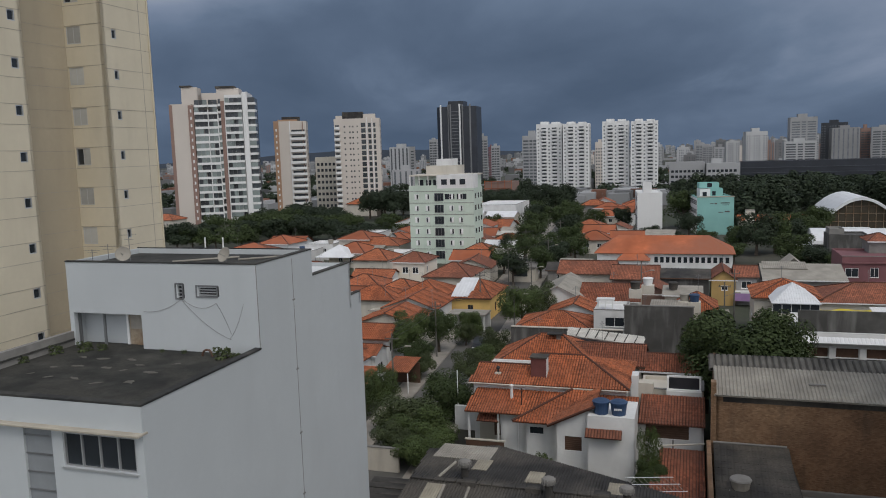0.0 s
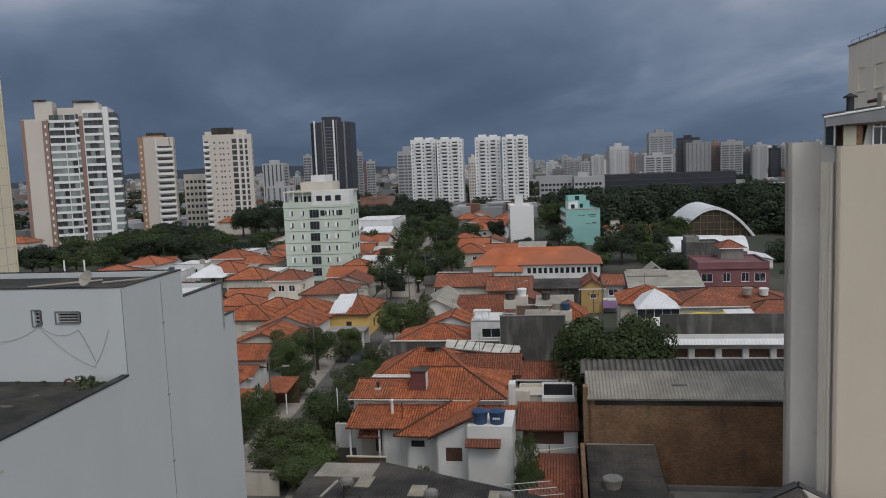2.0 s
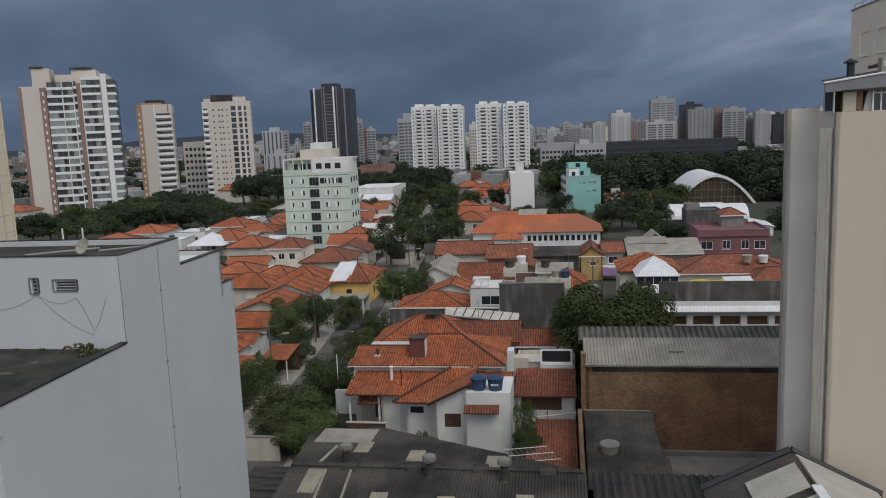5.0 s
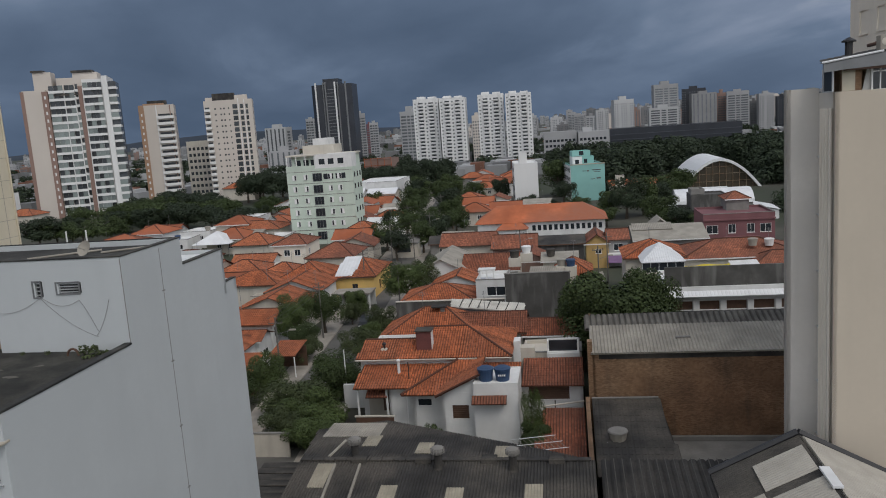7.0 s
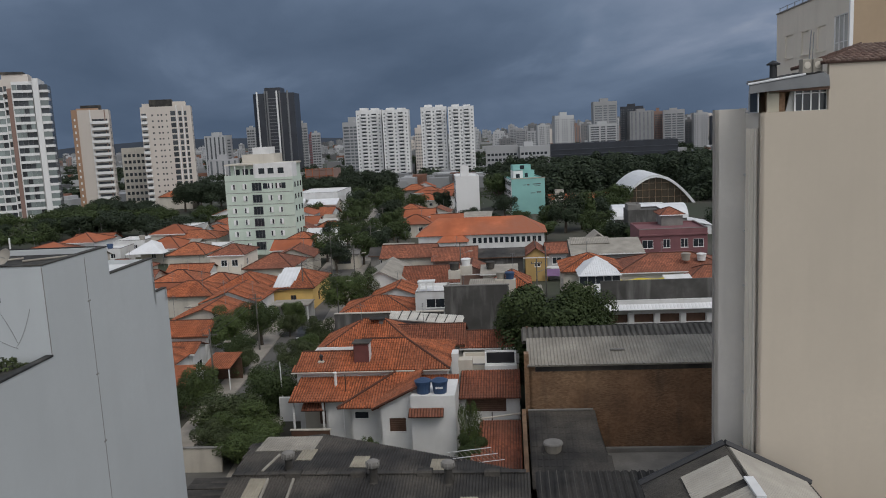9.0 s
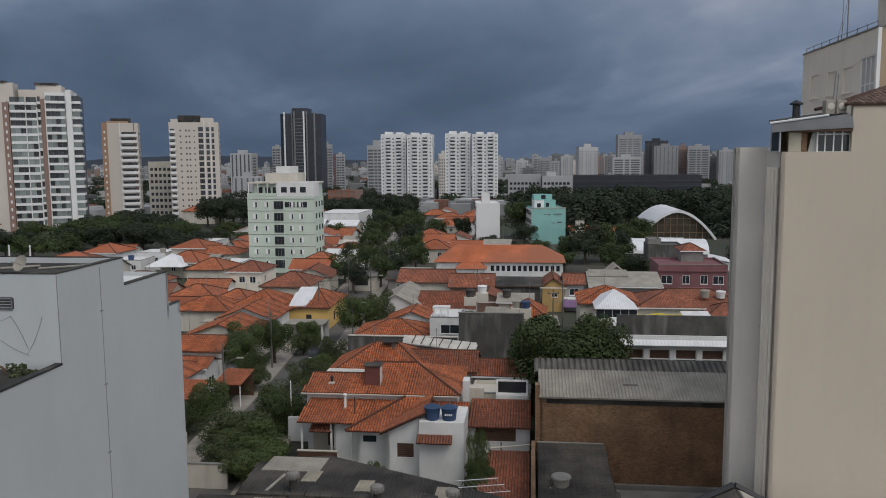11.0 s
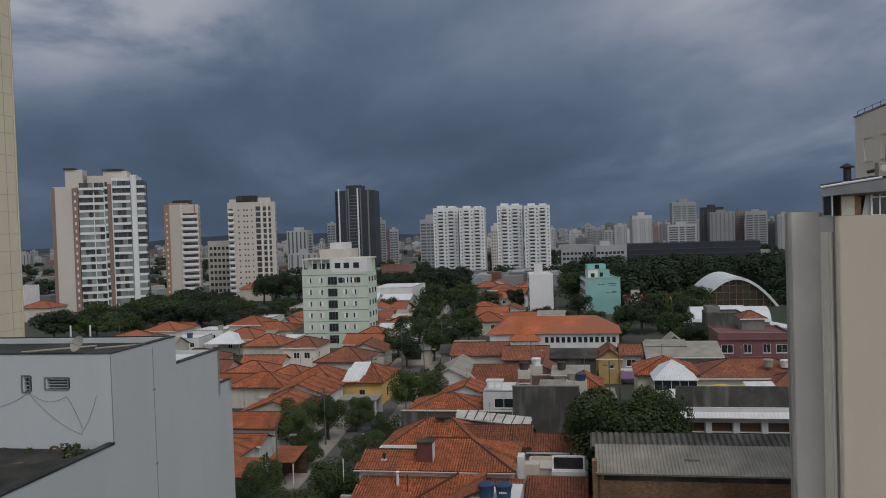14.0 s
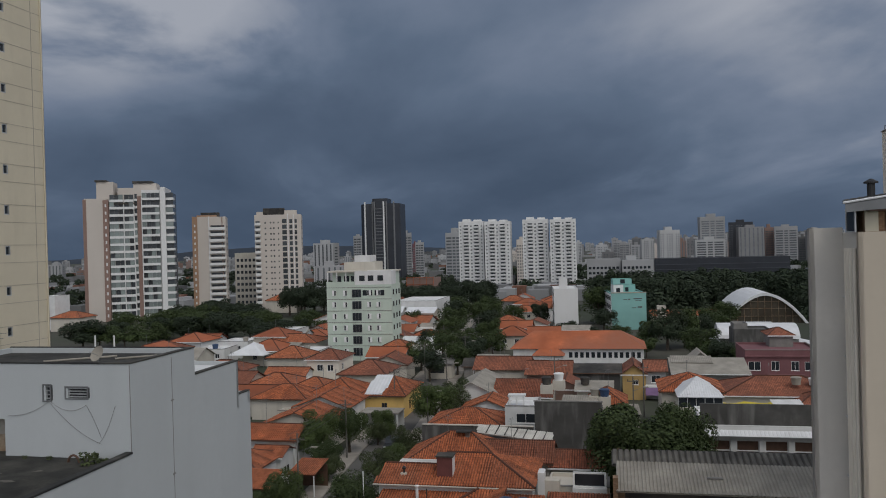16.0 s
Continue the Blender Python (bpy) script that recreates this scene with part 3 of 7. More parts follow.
    # the front fascia of the terrace, with its worn ledge
    part("fascia", Mesh().box(-0.02, W + 0.02, -0.04, 0.25, 17.64, 18.57), white_wall, t)
    part("ledge", Mesh().bevel_box(-0.05, W + 0.05, -0.32, 0.2, 17.55, 17.64, 0.03), cornice_mat, t, "stained concrete ledge")
    part("terrace_kerb", Mesh().box(-0.02, 0.25, 0.3, d, 18.3, 19.0), concrete, t, "mossy parapet wall")
    f = window(t, sx(-20.8), 0.0, 16.1, 3.17, 1.31, 0, alu, 3, glass, 0.16)
    part("roller_blind", Mesh().box(sx(-24.19), sx(-22.88), 0.1, 0.14, 13.9, 17.44), grey_panel, t, "grey panelled shutter in a tall opening")
    for k in range(5):
        part("shutter_rail", Mesh().box(sx(-24.19), sx(-22.88), 0.06, 0.1, 14.3 + 0.7 * k, 14.36 + 0.7 * k), steel, t)
    # louvres of the top floor
    for v0, v1, z0, z1 in ((-22.0, -20.93, 20.88, 21.36), (-23.1, -22.74, 20.76, 21.44)):
        g = part("louvre_window", Mesh().box(sx(v0), sx(v1), d + 0.14, d + 0.18, z0, z1), black, t, "dark louvred window")
        for k in range(4):
            z = z0 + (z1 - z0) * (k + 0.5) / 4
            part("slat", Mesh().box(sx(v0) + 0.05, sx(v1) - 0.05, d + 0.04, d + 0.12, z - 0.02, z + 0.02), alu, g)
        fr = Mesh()
        fr.box(sx(v0) - 0.04, sx(v1) + 0.04, d - 0.03, d + 0.05, z1 - 0.02, z1 + 0.04).box(sx(v0) - 0.04, sx(v1) + 0.04, d - 0.03, d + 0.05, z0 - 0.05, z0 + 0.01)
        fr.box(sx(v0) - 0.04, sx(v0) + 0.02, d - 0.03, d + 0.05, z0 + 0.01, z1 - 0.02).box(sx(v1) - 0.02, sx(v1) + 0.04, d - 0.03, d + 0.05, z0 + 0.01, z1 - 0.02)
        part("frame", fr, steel, g)
    dr = part("door", Mesh().box(sx(-26.3), sx(-25.35), d + 0.62, d + 0.68, 18.33, 19.95), rust, t, "rusty wooden terrace door")
    part("upper_panel", Mesh().box(sx(-26.2), sx(-25.45), d + 0.59, d + 0.62, 19.1, 19.8), sheet_light, dr)
    part("door_jamb", Mesh().box(sx(-25.35), sx(-25.22), d + 0.58, d + 0.72, 18.33, 19.95), white_paint, t)
    part("door_jamb", Mesh().box(sx(-26.45), sx(-26.32), d + 0.58, d + 0.72, 18.33, 19.95), white_paint, t)
    part("post", Mesh().box(sx(-27.55), sx(-27.45), d + 0.3, d + 0.4, 18.32, 19.95), steel, t)
    part("post", Mesh().box(0.3, 0.42, d + 0.3, d + 0.4, 18.32, 19.95), steel, t)
    # seams and loose cables on the plaster
    part("seam", Mesh().box(W - 0.001, W + 0.012, U(32.9), U(32.93), 4, 22.2), concrete, t, "thin joint in the plaster")
    part("seam", Mesh().box(sx(-18.9) - 0.02, sx(-18.88), d - 0.006, d, 18.6, 22.3), concrete, t)
    cb = Mesh()
    def sag(p, q, drop, n=10, r=0.008):
        pts = [(p[0] + (q[0] - p[0]) * k / n, d - 0.03, p[1] + (q[1] - p[1]) * k / n - drop * 4 * (k / n) * (1 - k / n)) for k in range(n + 1)]
        for a, e in zip(pts, pts[1:]):
            cb.tube(a, e, r, r, 5)
    sag((sx(-22.85), 20.76), (sx(-20.3), 18.95), 0.25)
    sag((sx(-22.85), 20.72), (sx(-24.9), 20.1), 0.2)
    sag((sx(-22.7), 20.7), (sx(-21.0), 20.6), 0.3)
    sag((sx(-21.0), 20.6), (sx(-20.3), 19.2), -0.1)
    sag((sx(-20.4), 19.0), (sx(-19.6), 20.6), 0.2)
    part("cable", cb, concrete, t, "slack cables along the wall")
    # white ducts and small weeds are things of their own
    dish_at = [(-26.2, 30.2, 22.12, 20), (-20.8, 30.4, 22.12, -30)]
    for v, u, z, a in dish_at:
        k = thing("satellite_dish", "small grey satellite dish on the flat roof", "dish", v, u, z, a, "roof dishes")
        part("mast", Mesh().tube((0, 0, 0), (0, 0, 0.55), 0.025, 0.025), steel, k)
        bowl = Mesh().lathe(0, 0, [(0.03, 0.0), (0.15, 0.02), (0.28, 0.07), (0.36, 0.13), (0.345, 0.13), (0.27, 0.085), (0.14, 0.04), (0.02, 0.02)], 16)
        part("bowl", bowl, sheet_light, k, at=pose(0, 0, 0.55, 62, 0, 15))
        part("feed_arm", Mesh().tube((0, 0, 0.5), (0.05, -0.45, 0.72), 0.012, 0.012, 5), steel, k)
    for v, u, h in ((-27.4, 30.6, 1.0), (-26.9, 31.5, 1.5), (-28.7, 31.0, 0.7)):
        k = thing("antenna", "thin roof aerial on a pole", "antenna", v, u, 22.12, 15)
        part("pole", Mesh().tube((0, 0, 0), (0, 0, h), 0.02, 0.015, 6), steel, k)
        for e, f in ((0.4, 0.9), (0.25, 0.75)):
            part("rod", Mesh().tube((-e, 0, h * f), (e, 0, h * f), 0.01, 0.01, 4), steel, k)
    for v0, u0, v1, u1 in ((-24.5, 31.5, -22.0, 33.4), (-21.5, 32.5, -19.5, 34.0)):
        k = thing("roof_pipe", "grey pipe lying across the flat roof", "pipe", v0, u0, 22.12)
        part("tube", Mesh().tube((0, 0, 0.06), (v1 - v0, u1 - u0, 0.06), 0.05, 0.05, 8), sheet_light, k)


build_white_block()


# ---- the cream tower behind it ----
def build_cream_tower():
    t = thing("apartment_tower", "tall cream apartment tower with small windows", "building", -37.5, 36.0)
    H, y0, y1, y2, dp = 66.0, 0.77, 7.33, 12.12, 3.0      # the notch between y0 and y1 is dp deep
    zs = [z for z in (21.82 - 2.66 * 8 + 2.66 * k for k in range(25)) if 0.5 < z < H - 3]
    b = Mesh()
    b.wall((0, -9), (0, 1), y0 + 9, 0, H, [(y0 + 9 - 0.95, y0 + 9 - 0.4, z, z + 0.62) for z in zs], 0.25)
    part("wall", b, cream, t)
    part("notch_side", Mesh().wall((0, y0), (-1, 0), dp, 0, H), cream, t)
    part("notch_wall", Mesh().wall((-dp, y0), (0, 1), y1 - y0, 0, H, (), 0.25), cream_shaded, t, "cream recess wall with its shade put into the colour")
    b = Mesh().wall((-dp, y1), (1, 0), dp, 0, H, [(0.12, 1.27, z - 0.3, z + 0.85) for z in zs], 0.25)
    part("notch_side", b, cream, t)
    b = Mesh().wall((0, y1), (0, 1), y2 - y1, 0, H, [(0.87, 1.32, z, z + 0.62) for z in zs], 0.25)
    part("wall", b, cream, t)
    part("end_wall", Mesh().wall((0, y2), (-1, 0), 20, 0, H), cream, t)
    part("rear_wall", Mesh().wall((-20, y2), (0, -1), y2 + 9, 0, H), cream, t)
    part("end_wall", Mesh().wall((-20, -9), (1, 0), 20, 0, H), cream, t)
    part("roof_deck", Mesh().box(-19.8, -dp - 0.3, -8.8, y2 - 0.2, H - 0.6, H - 0.4), concrete, t)
    r = Mesh()
    for q, up in [(z + e, f) for z in zs for e, f in ((0.66, 0.22), (-0.5, 0.0))]:
        r.box(-0.01, 0.012, -9, y0 - 0.02, q, q + 0.03).box(-dp - 0.01, -dp + 0.012, y0, y1 - 0.02, q, q + 0.03)
        r.box(-dp + 0.02, -0.01, y1 - 0.012, y1 + 0.01, q + up, q + up + 0.03).box(-0.01, 0.012, y1, y2, q, q + 0.03)
    r.box(-0.01, 0.012, y1 + 3.7, y1 + 3.74, 0, H)
    part("joint", r, cornice_mat, t, "thin floor joints", kind="stuff")
    for k, z in enumerate(zs):
        window(t, 0.0, y0 - 0.675, z, 0.55, 0.62, 90, alu, 0, glass, 0.14, False)
        window(t, 0.0, y1 + 1.095, z, 0.45, 0.62, 90, alu, 0, glass, 0.14, False)
        w = window(t, -dp + 0.695, y1, z - 0.3, 1.15, 1.15, 0, alu, 1, glass, 0.14, False)
        part("blind", shared(("blind", k % 4 != 2), lambda: Mesh().box(-0.52 if k % 4 != 2 else 0.0, 0.52, 0.035, 0.06, 0.04, 1.11), curtain), curtain, w, "pale drawn blind")
    part("downpipe", Mesh().tube((0.06, y1 + 4.6, 0), (0.06, y1 + 4.6, H), 0.05, 0.05, 6), cream, t)


build_cream_tower()


# ---- the beige tower on the other side ----
def build_beige_tower():
    X, U = 11.53, 37.2
    t = thing("apartment_tower", "beige apartment tower with a blank end wall and a roof terrace", "building", X, U)
    b = Mesh()
    for o, a, w, h in (((0, 0), (1, 0), 2.98, 27.11), ((2.98, 0), (1, 0), 11.77, 29.2), ((14.75, 0), (0, 1), 4.4, 29.2), ((14.75, 4.4), (-1, 0), 14.75, 27.12), ((0, 4.4), (0, -1), 1.65, 27.12)):
        part("wall", Mesh().wall(o, a, w, 0, h, (), 0.25), beige, t)
    part("roof_deck", Mesh().box(0.2, 14.5, 0.25, 4.2, 26.4, 26.6), concrete, t)
    c = Mesh()
    zw = [2.2 + 2.75 * k for k in range(9)]
    c.wall((-1.43, 2.3), (1, 0), 1.43, 0, 27.35, (), 0.2).wall((-1.43, 2.75), (0, -1), 0.45, 0, 27.35, (), 0.2).wall((0, 2.75), (-1, 0), 1.43, 0, 27.35, (), 0.2)
    part("wing", c, beige_grey, t, "grey streaked side wing")
    c = Mesh().wall((0, 2.3), (0, -1), 2.3, 0, 27.11, [(0.08, 0.5, z, z + 1.25) for z in zw], 0.2)
    part("return_wall", c, beige_grey, t)
    for z in zw:
        window(t, 0.0, 2.01, z, 0.42, 1.25, -90, alu, 0, glass, 0.12)
    for y in (0.3, 0.7, 1.1, 1.5):
        part("downpipe", Mesh().tube((-0.1, y, 0), (-0.1, y, 26.4), 0.09, 0.09, 8), light_cream if y > 0.4 else pale, t, "vertical drain pipe")
    # terrace room on the roof
    b = Mesh()
    part("terrace_wall", Mesh().box(0.36, 1.18, 0.3, 0.5, 27.0, 28.1), brown_brick, t, "small brick pier of the terrace room")
    part("terrace_front", Mesh().box(0.36, 0.9, 0.24, 0.29, 27.12, 28.05), tile_beige, t, "pale tiled panel")
    part("terrace_back", Mesh().box(0.4, 2.9, 2.3, 2.5, 26.6, 28.4), tan, t)
    for k in range(3):
        window(t, -0.18 + 0.2 * k, 0.5 + 0.72 * k, 27.1, 0.72, 1.05, -74, alu, 0, glass, 0.08, False)
    window(t, 2.3, 0.2, 27.06, 1.47, 1.06, 0, white_paint, 3, glass, 0.12, True, 0.78)
    part("curtain", Mesh().slope([(1.22, 0.34, 27.1), (1.62, 0.34, 27.1), (1.6, 0.36, 28.0), (1.42, 0.36, 28.0)], thick=0.02), curtain, t, "pale gathered curtain")
    part("roof_sheet", Mesh().slope([(-0.52, -0.15, 28.36), (2.7, -0.15, 28.78), (2.75, 2.5, 28.95), (0.2, 2.5, 28.55)], 0.3, 0, 0.03), sheet_dark, t, "grey sheet roof of the terrace room")
    part("roof_fascia", Mesh().face([(-0.52, -0.16, 27.97), (0.45, -0.16, 28.05), (2.98, -0.16, 28.15), (2.92, -0.16, 28.62), (2.7, -0.16, 28.76), (-0.52, -0.16, 28.34)]).face([(-0.52, -0.16, 27.97), (-0.52, -0.16, 28.34), (0.2, 2.4, 28.53), (0.2, 2.4, 28.1)]), steel, t, "dull grey metal fascia")
    # dark strip added to draw the shade under the eave
    part("eave_shadow_board", Mesh().box(0.4, 2.98, -0.1, 0.2, 28.0, 28.14), wood, t, "dark strip standing in for shade under the eave")
    part("roof_edge", Mesh().tube((-0.6, -0.17, 28.39), (1.9, -0.17, 28.72), 0.05, 0.05, 6), sheet_white, t)
    part("tile_roof", Mesh().slope([(2.75, -0.1, 29.2), (14.8, -0.1, 29.2), (14.8, 3.2, 30.2), (5.6, 3.0, 30.2)], 0.24, 0.36, 0.06).slope([(2.75, 4.3, 29.2), (2.75, -0.1, 29.2), (5.6, 3.0, 30.2)], 0.24, 0.36, 0.06), clay_grey, t, "weathered grey-brown tile roof")
    k = thing("roof_vent", "dark metal stove pipe with a cowl", "chimney", X + 0.77, U + 0.7, 28.62)
    part("pipe", Mesh().tube((0, 0, 0), (0, 0, 0.62), 0.16, 0.16, 12), black, k)
    part("cowl", Mesh().lathe(0, 0, [(0.3, 0.62), (0.3, 0.68), (0.05, 0.82)], 12), black, k)
    part("foot", Mesh().bevel_box(-0.25, 0.25, -0.25, 0.25, -0.25, 0.02, 0.05), steel, k)
    for dx in (2.15, 2.62):
        k = thing("air_conditioner", "white outdoor air-conditioning unit on the roof", "air conditioner", X + dx, U + 0.6, 28.8, 12, "roof air conditioners")
        part("case", Mesh().bevel_box(-0.22, 0.22, -0.16, 0.16, 0.0, 0.62, 0.03), sheet_light, k)
        part("fan_grille", Mesh().lathe(0, 0, [(0.16, 0.0), (0.16, 0.02), (0.04, 0.03)], 14), pale, k, at=pose(0, -0.16, 0.34, 90, 0, 0))
    k = thing("antenna", "forked aerial standing on the terrace roof", "antenna", X + 2.5, U + 1.2, 28.84)
    part("pole", Mesh().tube((0, 0, 0), (0.1, 0, 1.9), 0.025, 0.025, 6), steel, k)
    part("pole", Mesh().tube((0.15, 0, 0), (0.22, 0, 1.8), 0.02, 0.02, 6), steel, k)


build_beige_tower()


def build_upper_tower():
    """The taller block behind the roof terrace."""
    X, U = 20.0, 48.57
    t = thing("apartment_tower", "taller cream tower with a brown front and rooftop aerials", "building", X, U)
    wins = [(9.35, 10.95, 30.9, 32.5), (6.35, 7.8, 30.87, 32.44), (3.55, 5.05, 30.83, 32.42), (0.35, 2.35, 30.2, 32.7)]
    d = 12.7
    holes = []
    for fl in range(-7, 1):
        for a, c, z0, z1 in wins:
            holes.append((d - c, d - a, z0 + 2.9 * fl, z1 + 2.9 * fl))
    part("wall", Mesh().wall((0, d), (0, -1), d, 0, 34.2, holes, 0.25, False), light_cream, t)
    part("wall", Mesh().wall((18, 0), (0, 1), d, 0, 34.2, (), 0.25, False), cream, t)
    part("wall", Mesh().wall((18, d), (-1, 0), 18, 0, 34.2, (), 0.25, False), cream, t)
    part("roof_deck", Mesh().box(0.2, 17.8, 0.2, d - 0.2, 33.6, 33.8), concrete, t)
    part("front_wall", Mesh().wall((0.001, 0), (1, 0), 17.99, 0, 34.2, (), 0.25, False), tan, t, "tan painted front wall")
    part("coping", Mesh().box(-0.06, 0.3, -0.06, d + 0.06, 34.205, 34.3).box(0.3, 18.06, -0.06, 0.3, 34.205, 34.3), concrete, t)
    part("edge_trim", Mesh().box(-0.04, 0.16, -0.03, 0.14, 0.0, 34.19), white_paint, t, "white corner strip")
    for fl in range(-7, 1):
        for a, c, z0, z1 in wins:
            big = c - a > 1.7
            window(t, 0.0, (a + c) / 2, z0 + 2.9 * fl, c - a, z1 - z0, -90, white_paint if big else light_cream, 2 if big else 0, curtain if big else light_cream, 0.12, True, 0.36 if big else 0)
    for y, h, r in ((7.4, 6.5, 0.05), (8.3, 3.6, 0.03)):
        k = thing("antenna", "tall thin mast on the tower roof", "antenna", X + 1.0, U + y, 33.8)
        part("pole", Mesh().tube((0, 0, 0), (0, 0, h), r, r * 0.6, 6), steel, k)
        part("stay", Mesh().tube((0, 0, h * 0.6), (0, 1.4, 0), 0.01, 0.01, 4), steel, k)
    k = thing("roof_hut", "white stair hut and water box on the tower roof", "roof hut", X + 2.0, U + 0.8, 33.8)
    part("wall", Mesh().bevel_box(0, 3.0, 0.6, 4.5, 0, 3.4, 0.05), pale, k)
    part("vent", Mesh().box(-0.05, 0.02, 1.2, 2.0, 2.2, 2.7), black, k)
    k = thing("antenna", "dark radio equipment on the roof edge", "antenna", X + 6.2, U + 0.8, 33.8)
    part("pole", Mesh().tube((0, 0, 0), (0, 0, 2.4), 0.06, 0.06, 6), black, k)
    part("dish", Mesh().lathe(0, 0, [(0.02, 0), (0.3, 0.08), (0.5, 0.2), (0.48, 0.2), (0.02, 0.05)], 14), steel, k, at=pose(-0.2, -0.1, 1.7, 70, 0, 40))
    rl = thing("roof_rail", "low rail with small lamps along the roof edge", "rail", X + 0.1, U, 34.3)
    for k in range(9):
        part("post", Mesh().tube((0, 0.4 + 1.5 * k, 0), (0, 0.4 + 1.5 * k, 0.35), 0.03, 0.03, 5), steel, rl)
    part("bar", Mesh().tube((0, 0.4, 0.3), (0, 12.4, 0.3), 0.02, 0.02, 5), steel, rl)


build_upper_tower()


# ---- mid-rise buildings ----
def grid_windows(t, xs, zs, y, w, h, yaw=0, pane=None, jitter=0.0):
    for z in zs:
        for x in xs:
            p = pane or (curtain if random.random() < jitter else glass_far)
            window(t, x, y, z, w, h, yaw, pane_mat=p, far=True)


def build_mint():
    t = thing("apartment_block", "pale mint apartment block with cream top floors", "building", -66.8, 180.0)
    W, D = 16.3, 8.0
    part("wall", Mesh().block(0, W, 0, D, 0, 18.2), mint, t)
    part("top_floor", Mesh().block(1.0, 7.15, 1.6, D, 18.2, 21.2), mint, t, "set-back top floor behind a veranda")
    part("top_floor", Mesh().block(7.2, W, 0.0, 4.0, 18.2, 21.5, drop=0.2), house_white, t, "white top-floor room")
    part("top_floor", Mesh().block(7.2, W - 0.2, 4.05, D, 18.2, 21.2), mint, t)
    part("veranda_parapet", Mesh().box(0.0, 7.15, -0.02, 0.15, 18.2, 19.0), mint, t)
    for x in (0.15, 2.5, 4.8, 7.0):
        part("veranda_post", Mesh().box(x - 0.1, x + 0.1, 0.45, 0.62, 18.2, 21.2), house_white, t)
    part("roof_slab", Mesh().box(0.0, 9.2, 0.4, D, 21.22, 21.55).box(9.2, W + 0.2, 4.05, D, 21.22, 21.55), pale, t)
    part("machine_room", Mesh().block(3.2, 11.0, 4.0, D + 3, 21.5, 23.6), pale, t, "cream lift housing")
    part("tank_room", Mesh().block(5.6, 9.6, 5.0, D + 2, 23.6, 25.2), house_white, t, "white tank room")
    for z in (2.9 + 2.8 * k for k in range(6)):
        part("band", Mesh().box(-0.03, W + 0.03, -0.06, 0.02, z + 0.62, z + 0.72), concrete, t)
    rs = random.Random(9)
    for r in range(6):
        z = 1.7 + 2.8 * r
        for x in (1.9, 4.7, 10.7, 13.0):
            f = window(t, x, 0.0, z - 0.1, 1.0, 1.3, 0, white_paint, 1, glass_far, -0.06 + 0.2, False)
            f.matrix_basis = pose(x, -0.12, z - 0.1)
            s = rs.choice((-1, 1))
            part("shutter", shared(("mint_shutter", s), lambda: Mesh().box(min(0, s * 0.46), max(0, s * 0.46), -0.05, -0.01, 0.05, 1.22), white_paint), white_paint, f, "white sliding shutter")
        f = window(t, 7.6, 0.0, z - 0.5, 2.3, 1.9, 0, steel, 2, glass, 0.14, False)
        f.matrix_basis = pose(7.6, -0.12, z - 0.5)
        for y in (1.6, 4.2, 6.6):
            window(t, W, y, z, 1.0, 1.2, 90, pane_mat=glass_far, far=True)
    for x in (9.0, 11.2, 13.6):
        window(t, x, 0.0, 19.1, 1.4, 1.3, pane_mat=glass, far=True)
    for x in (2.6, 4.6, 6.4):
        window(t, x, 1.6, 18.6, 1.3, 1.7, pane_mat=glass, far=True)
    window(t, 10.3, 0.0, 15.6, 2.4, 1.3, pane_mat=glass, far=True)
    window(t, 13.3, 0.0, 15.6, 2.4, 1.3, pane_mat=glass, far=True)


build_mint()


def build_slab():
    t = thing("apartment_block", "plain white slab building with a blank end wall", "building", -16.7, 240.0, 0, 6)
    part("wall", Mesh().block(0, 7.2, 0, 16, 0, 13.0), tower_white, t)
    part("stair_head", Mesh().block(1.7, 4.2, 1.0, 5, 13.0, 16.0), tower_white, t)
    for r in range(4):
        for y in (2, 5, 8, 11):
            window(t, 0.0, y, 1.6 + 2.9 * r, 1.4, 1.4, -90, pane_mat=glass_far, far=True)


build_slab()


def build_teal():
    t = thing("apartment_block", "teal painted block with faded lettering on its end wall", "building", 0.3, 245.0, -0.5, 7)
    part("wall", Mesh().block(0, 10.4, 0, 20, 0, 11.6, thick=0.25), teal, t)
    part("side_wall", Mesh().box(-0.12, -0.01, 0.1, 20, 0, 11.3), house_white, t, "white wall with rows of windows")
    part("stair_head", Mesh().block(1.2, 4.2, 4.0, 11, 11.2, 13.9), house_white, t, "white stair head")
    part("tank_room", Mesh().block(4.3, 8.0, 5.0, 11, 11.2, 13.9), teal, t)
    part("upper_tank_room", Mesh().block(1.4, 7.2, 7, 12, 13.9, 15.6), teal, t)
    for x, z, w in ((5.4, 11.8, 1.0), (2.6, 11.7, 1.2), (4.4, 14.2, 1.4)):
        window(t, x, 5.0 if x > 4.3 and z < 14 else (4.0 if z < 14 else 7.0), z, w, 1.3, pane_mat=glass, far=True)
    part("coping", Mesh().box(-0.1, 10.5, -0.1, 0.2, 11.605, 11.9), cornice_mat, t)
    for r in range(4):
        for y in range(8):
            window(t, -0.12, 1.6 + 2.35 * y, 1.2 + 2.7 * r, 1.5, 1.4, -90, pane_mat=glass_far, far=True)
    bars = Mesh()
    for x0, x1, z0, z1 in ((3.6, 4.6, 9.6, 9.8), (4.9, 5.6, 9.5, 9.9), (6.6, 9.2, 9.7, 10.0), (7.0, 9.0, 9.2, 9.35), (6.0, 7.4, 7.0, 7.2), (7.8, 9.2, 7.1, 7.5)):
        bars.box(x0, x1, -0.02, 0.0, z0, z1)
    part("faded_writing", bars, grey_wall, t, "faded grey painted marks")


build_teal()


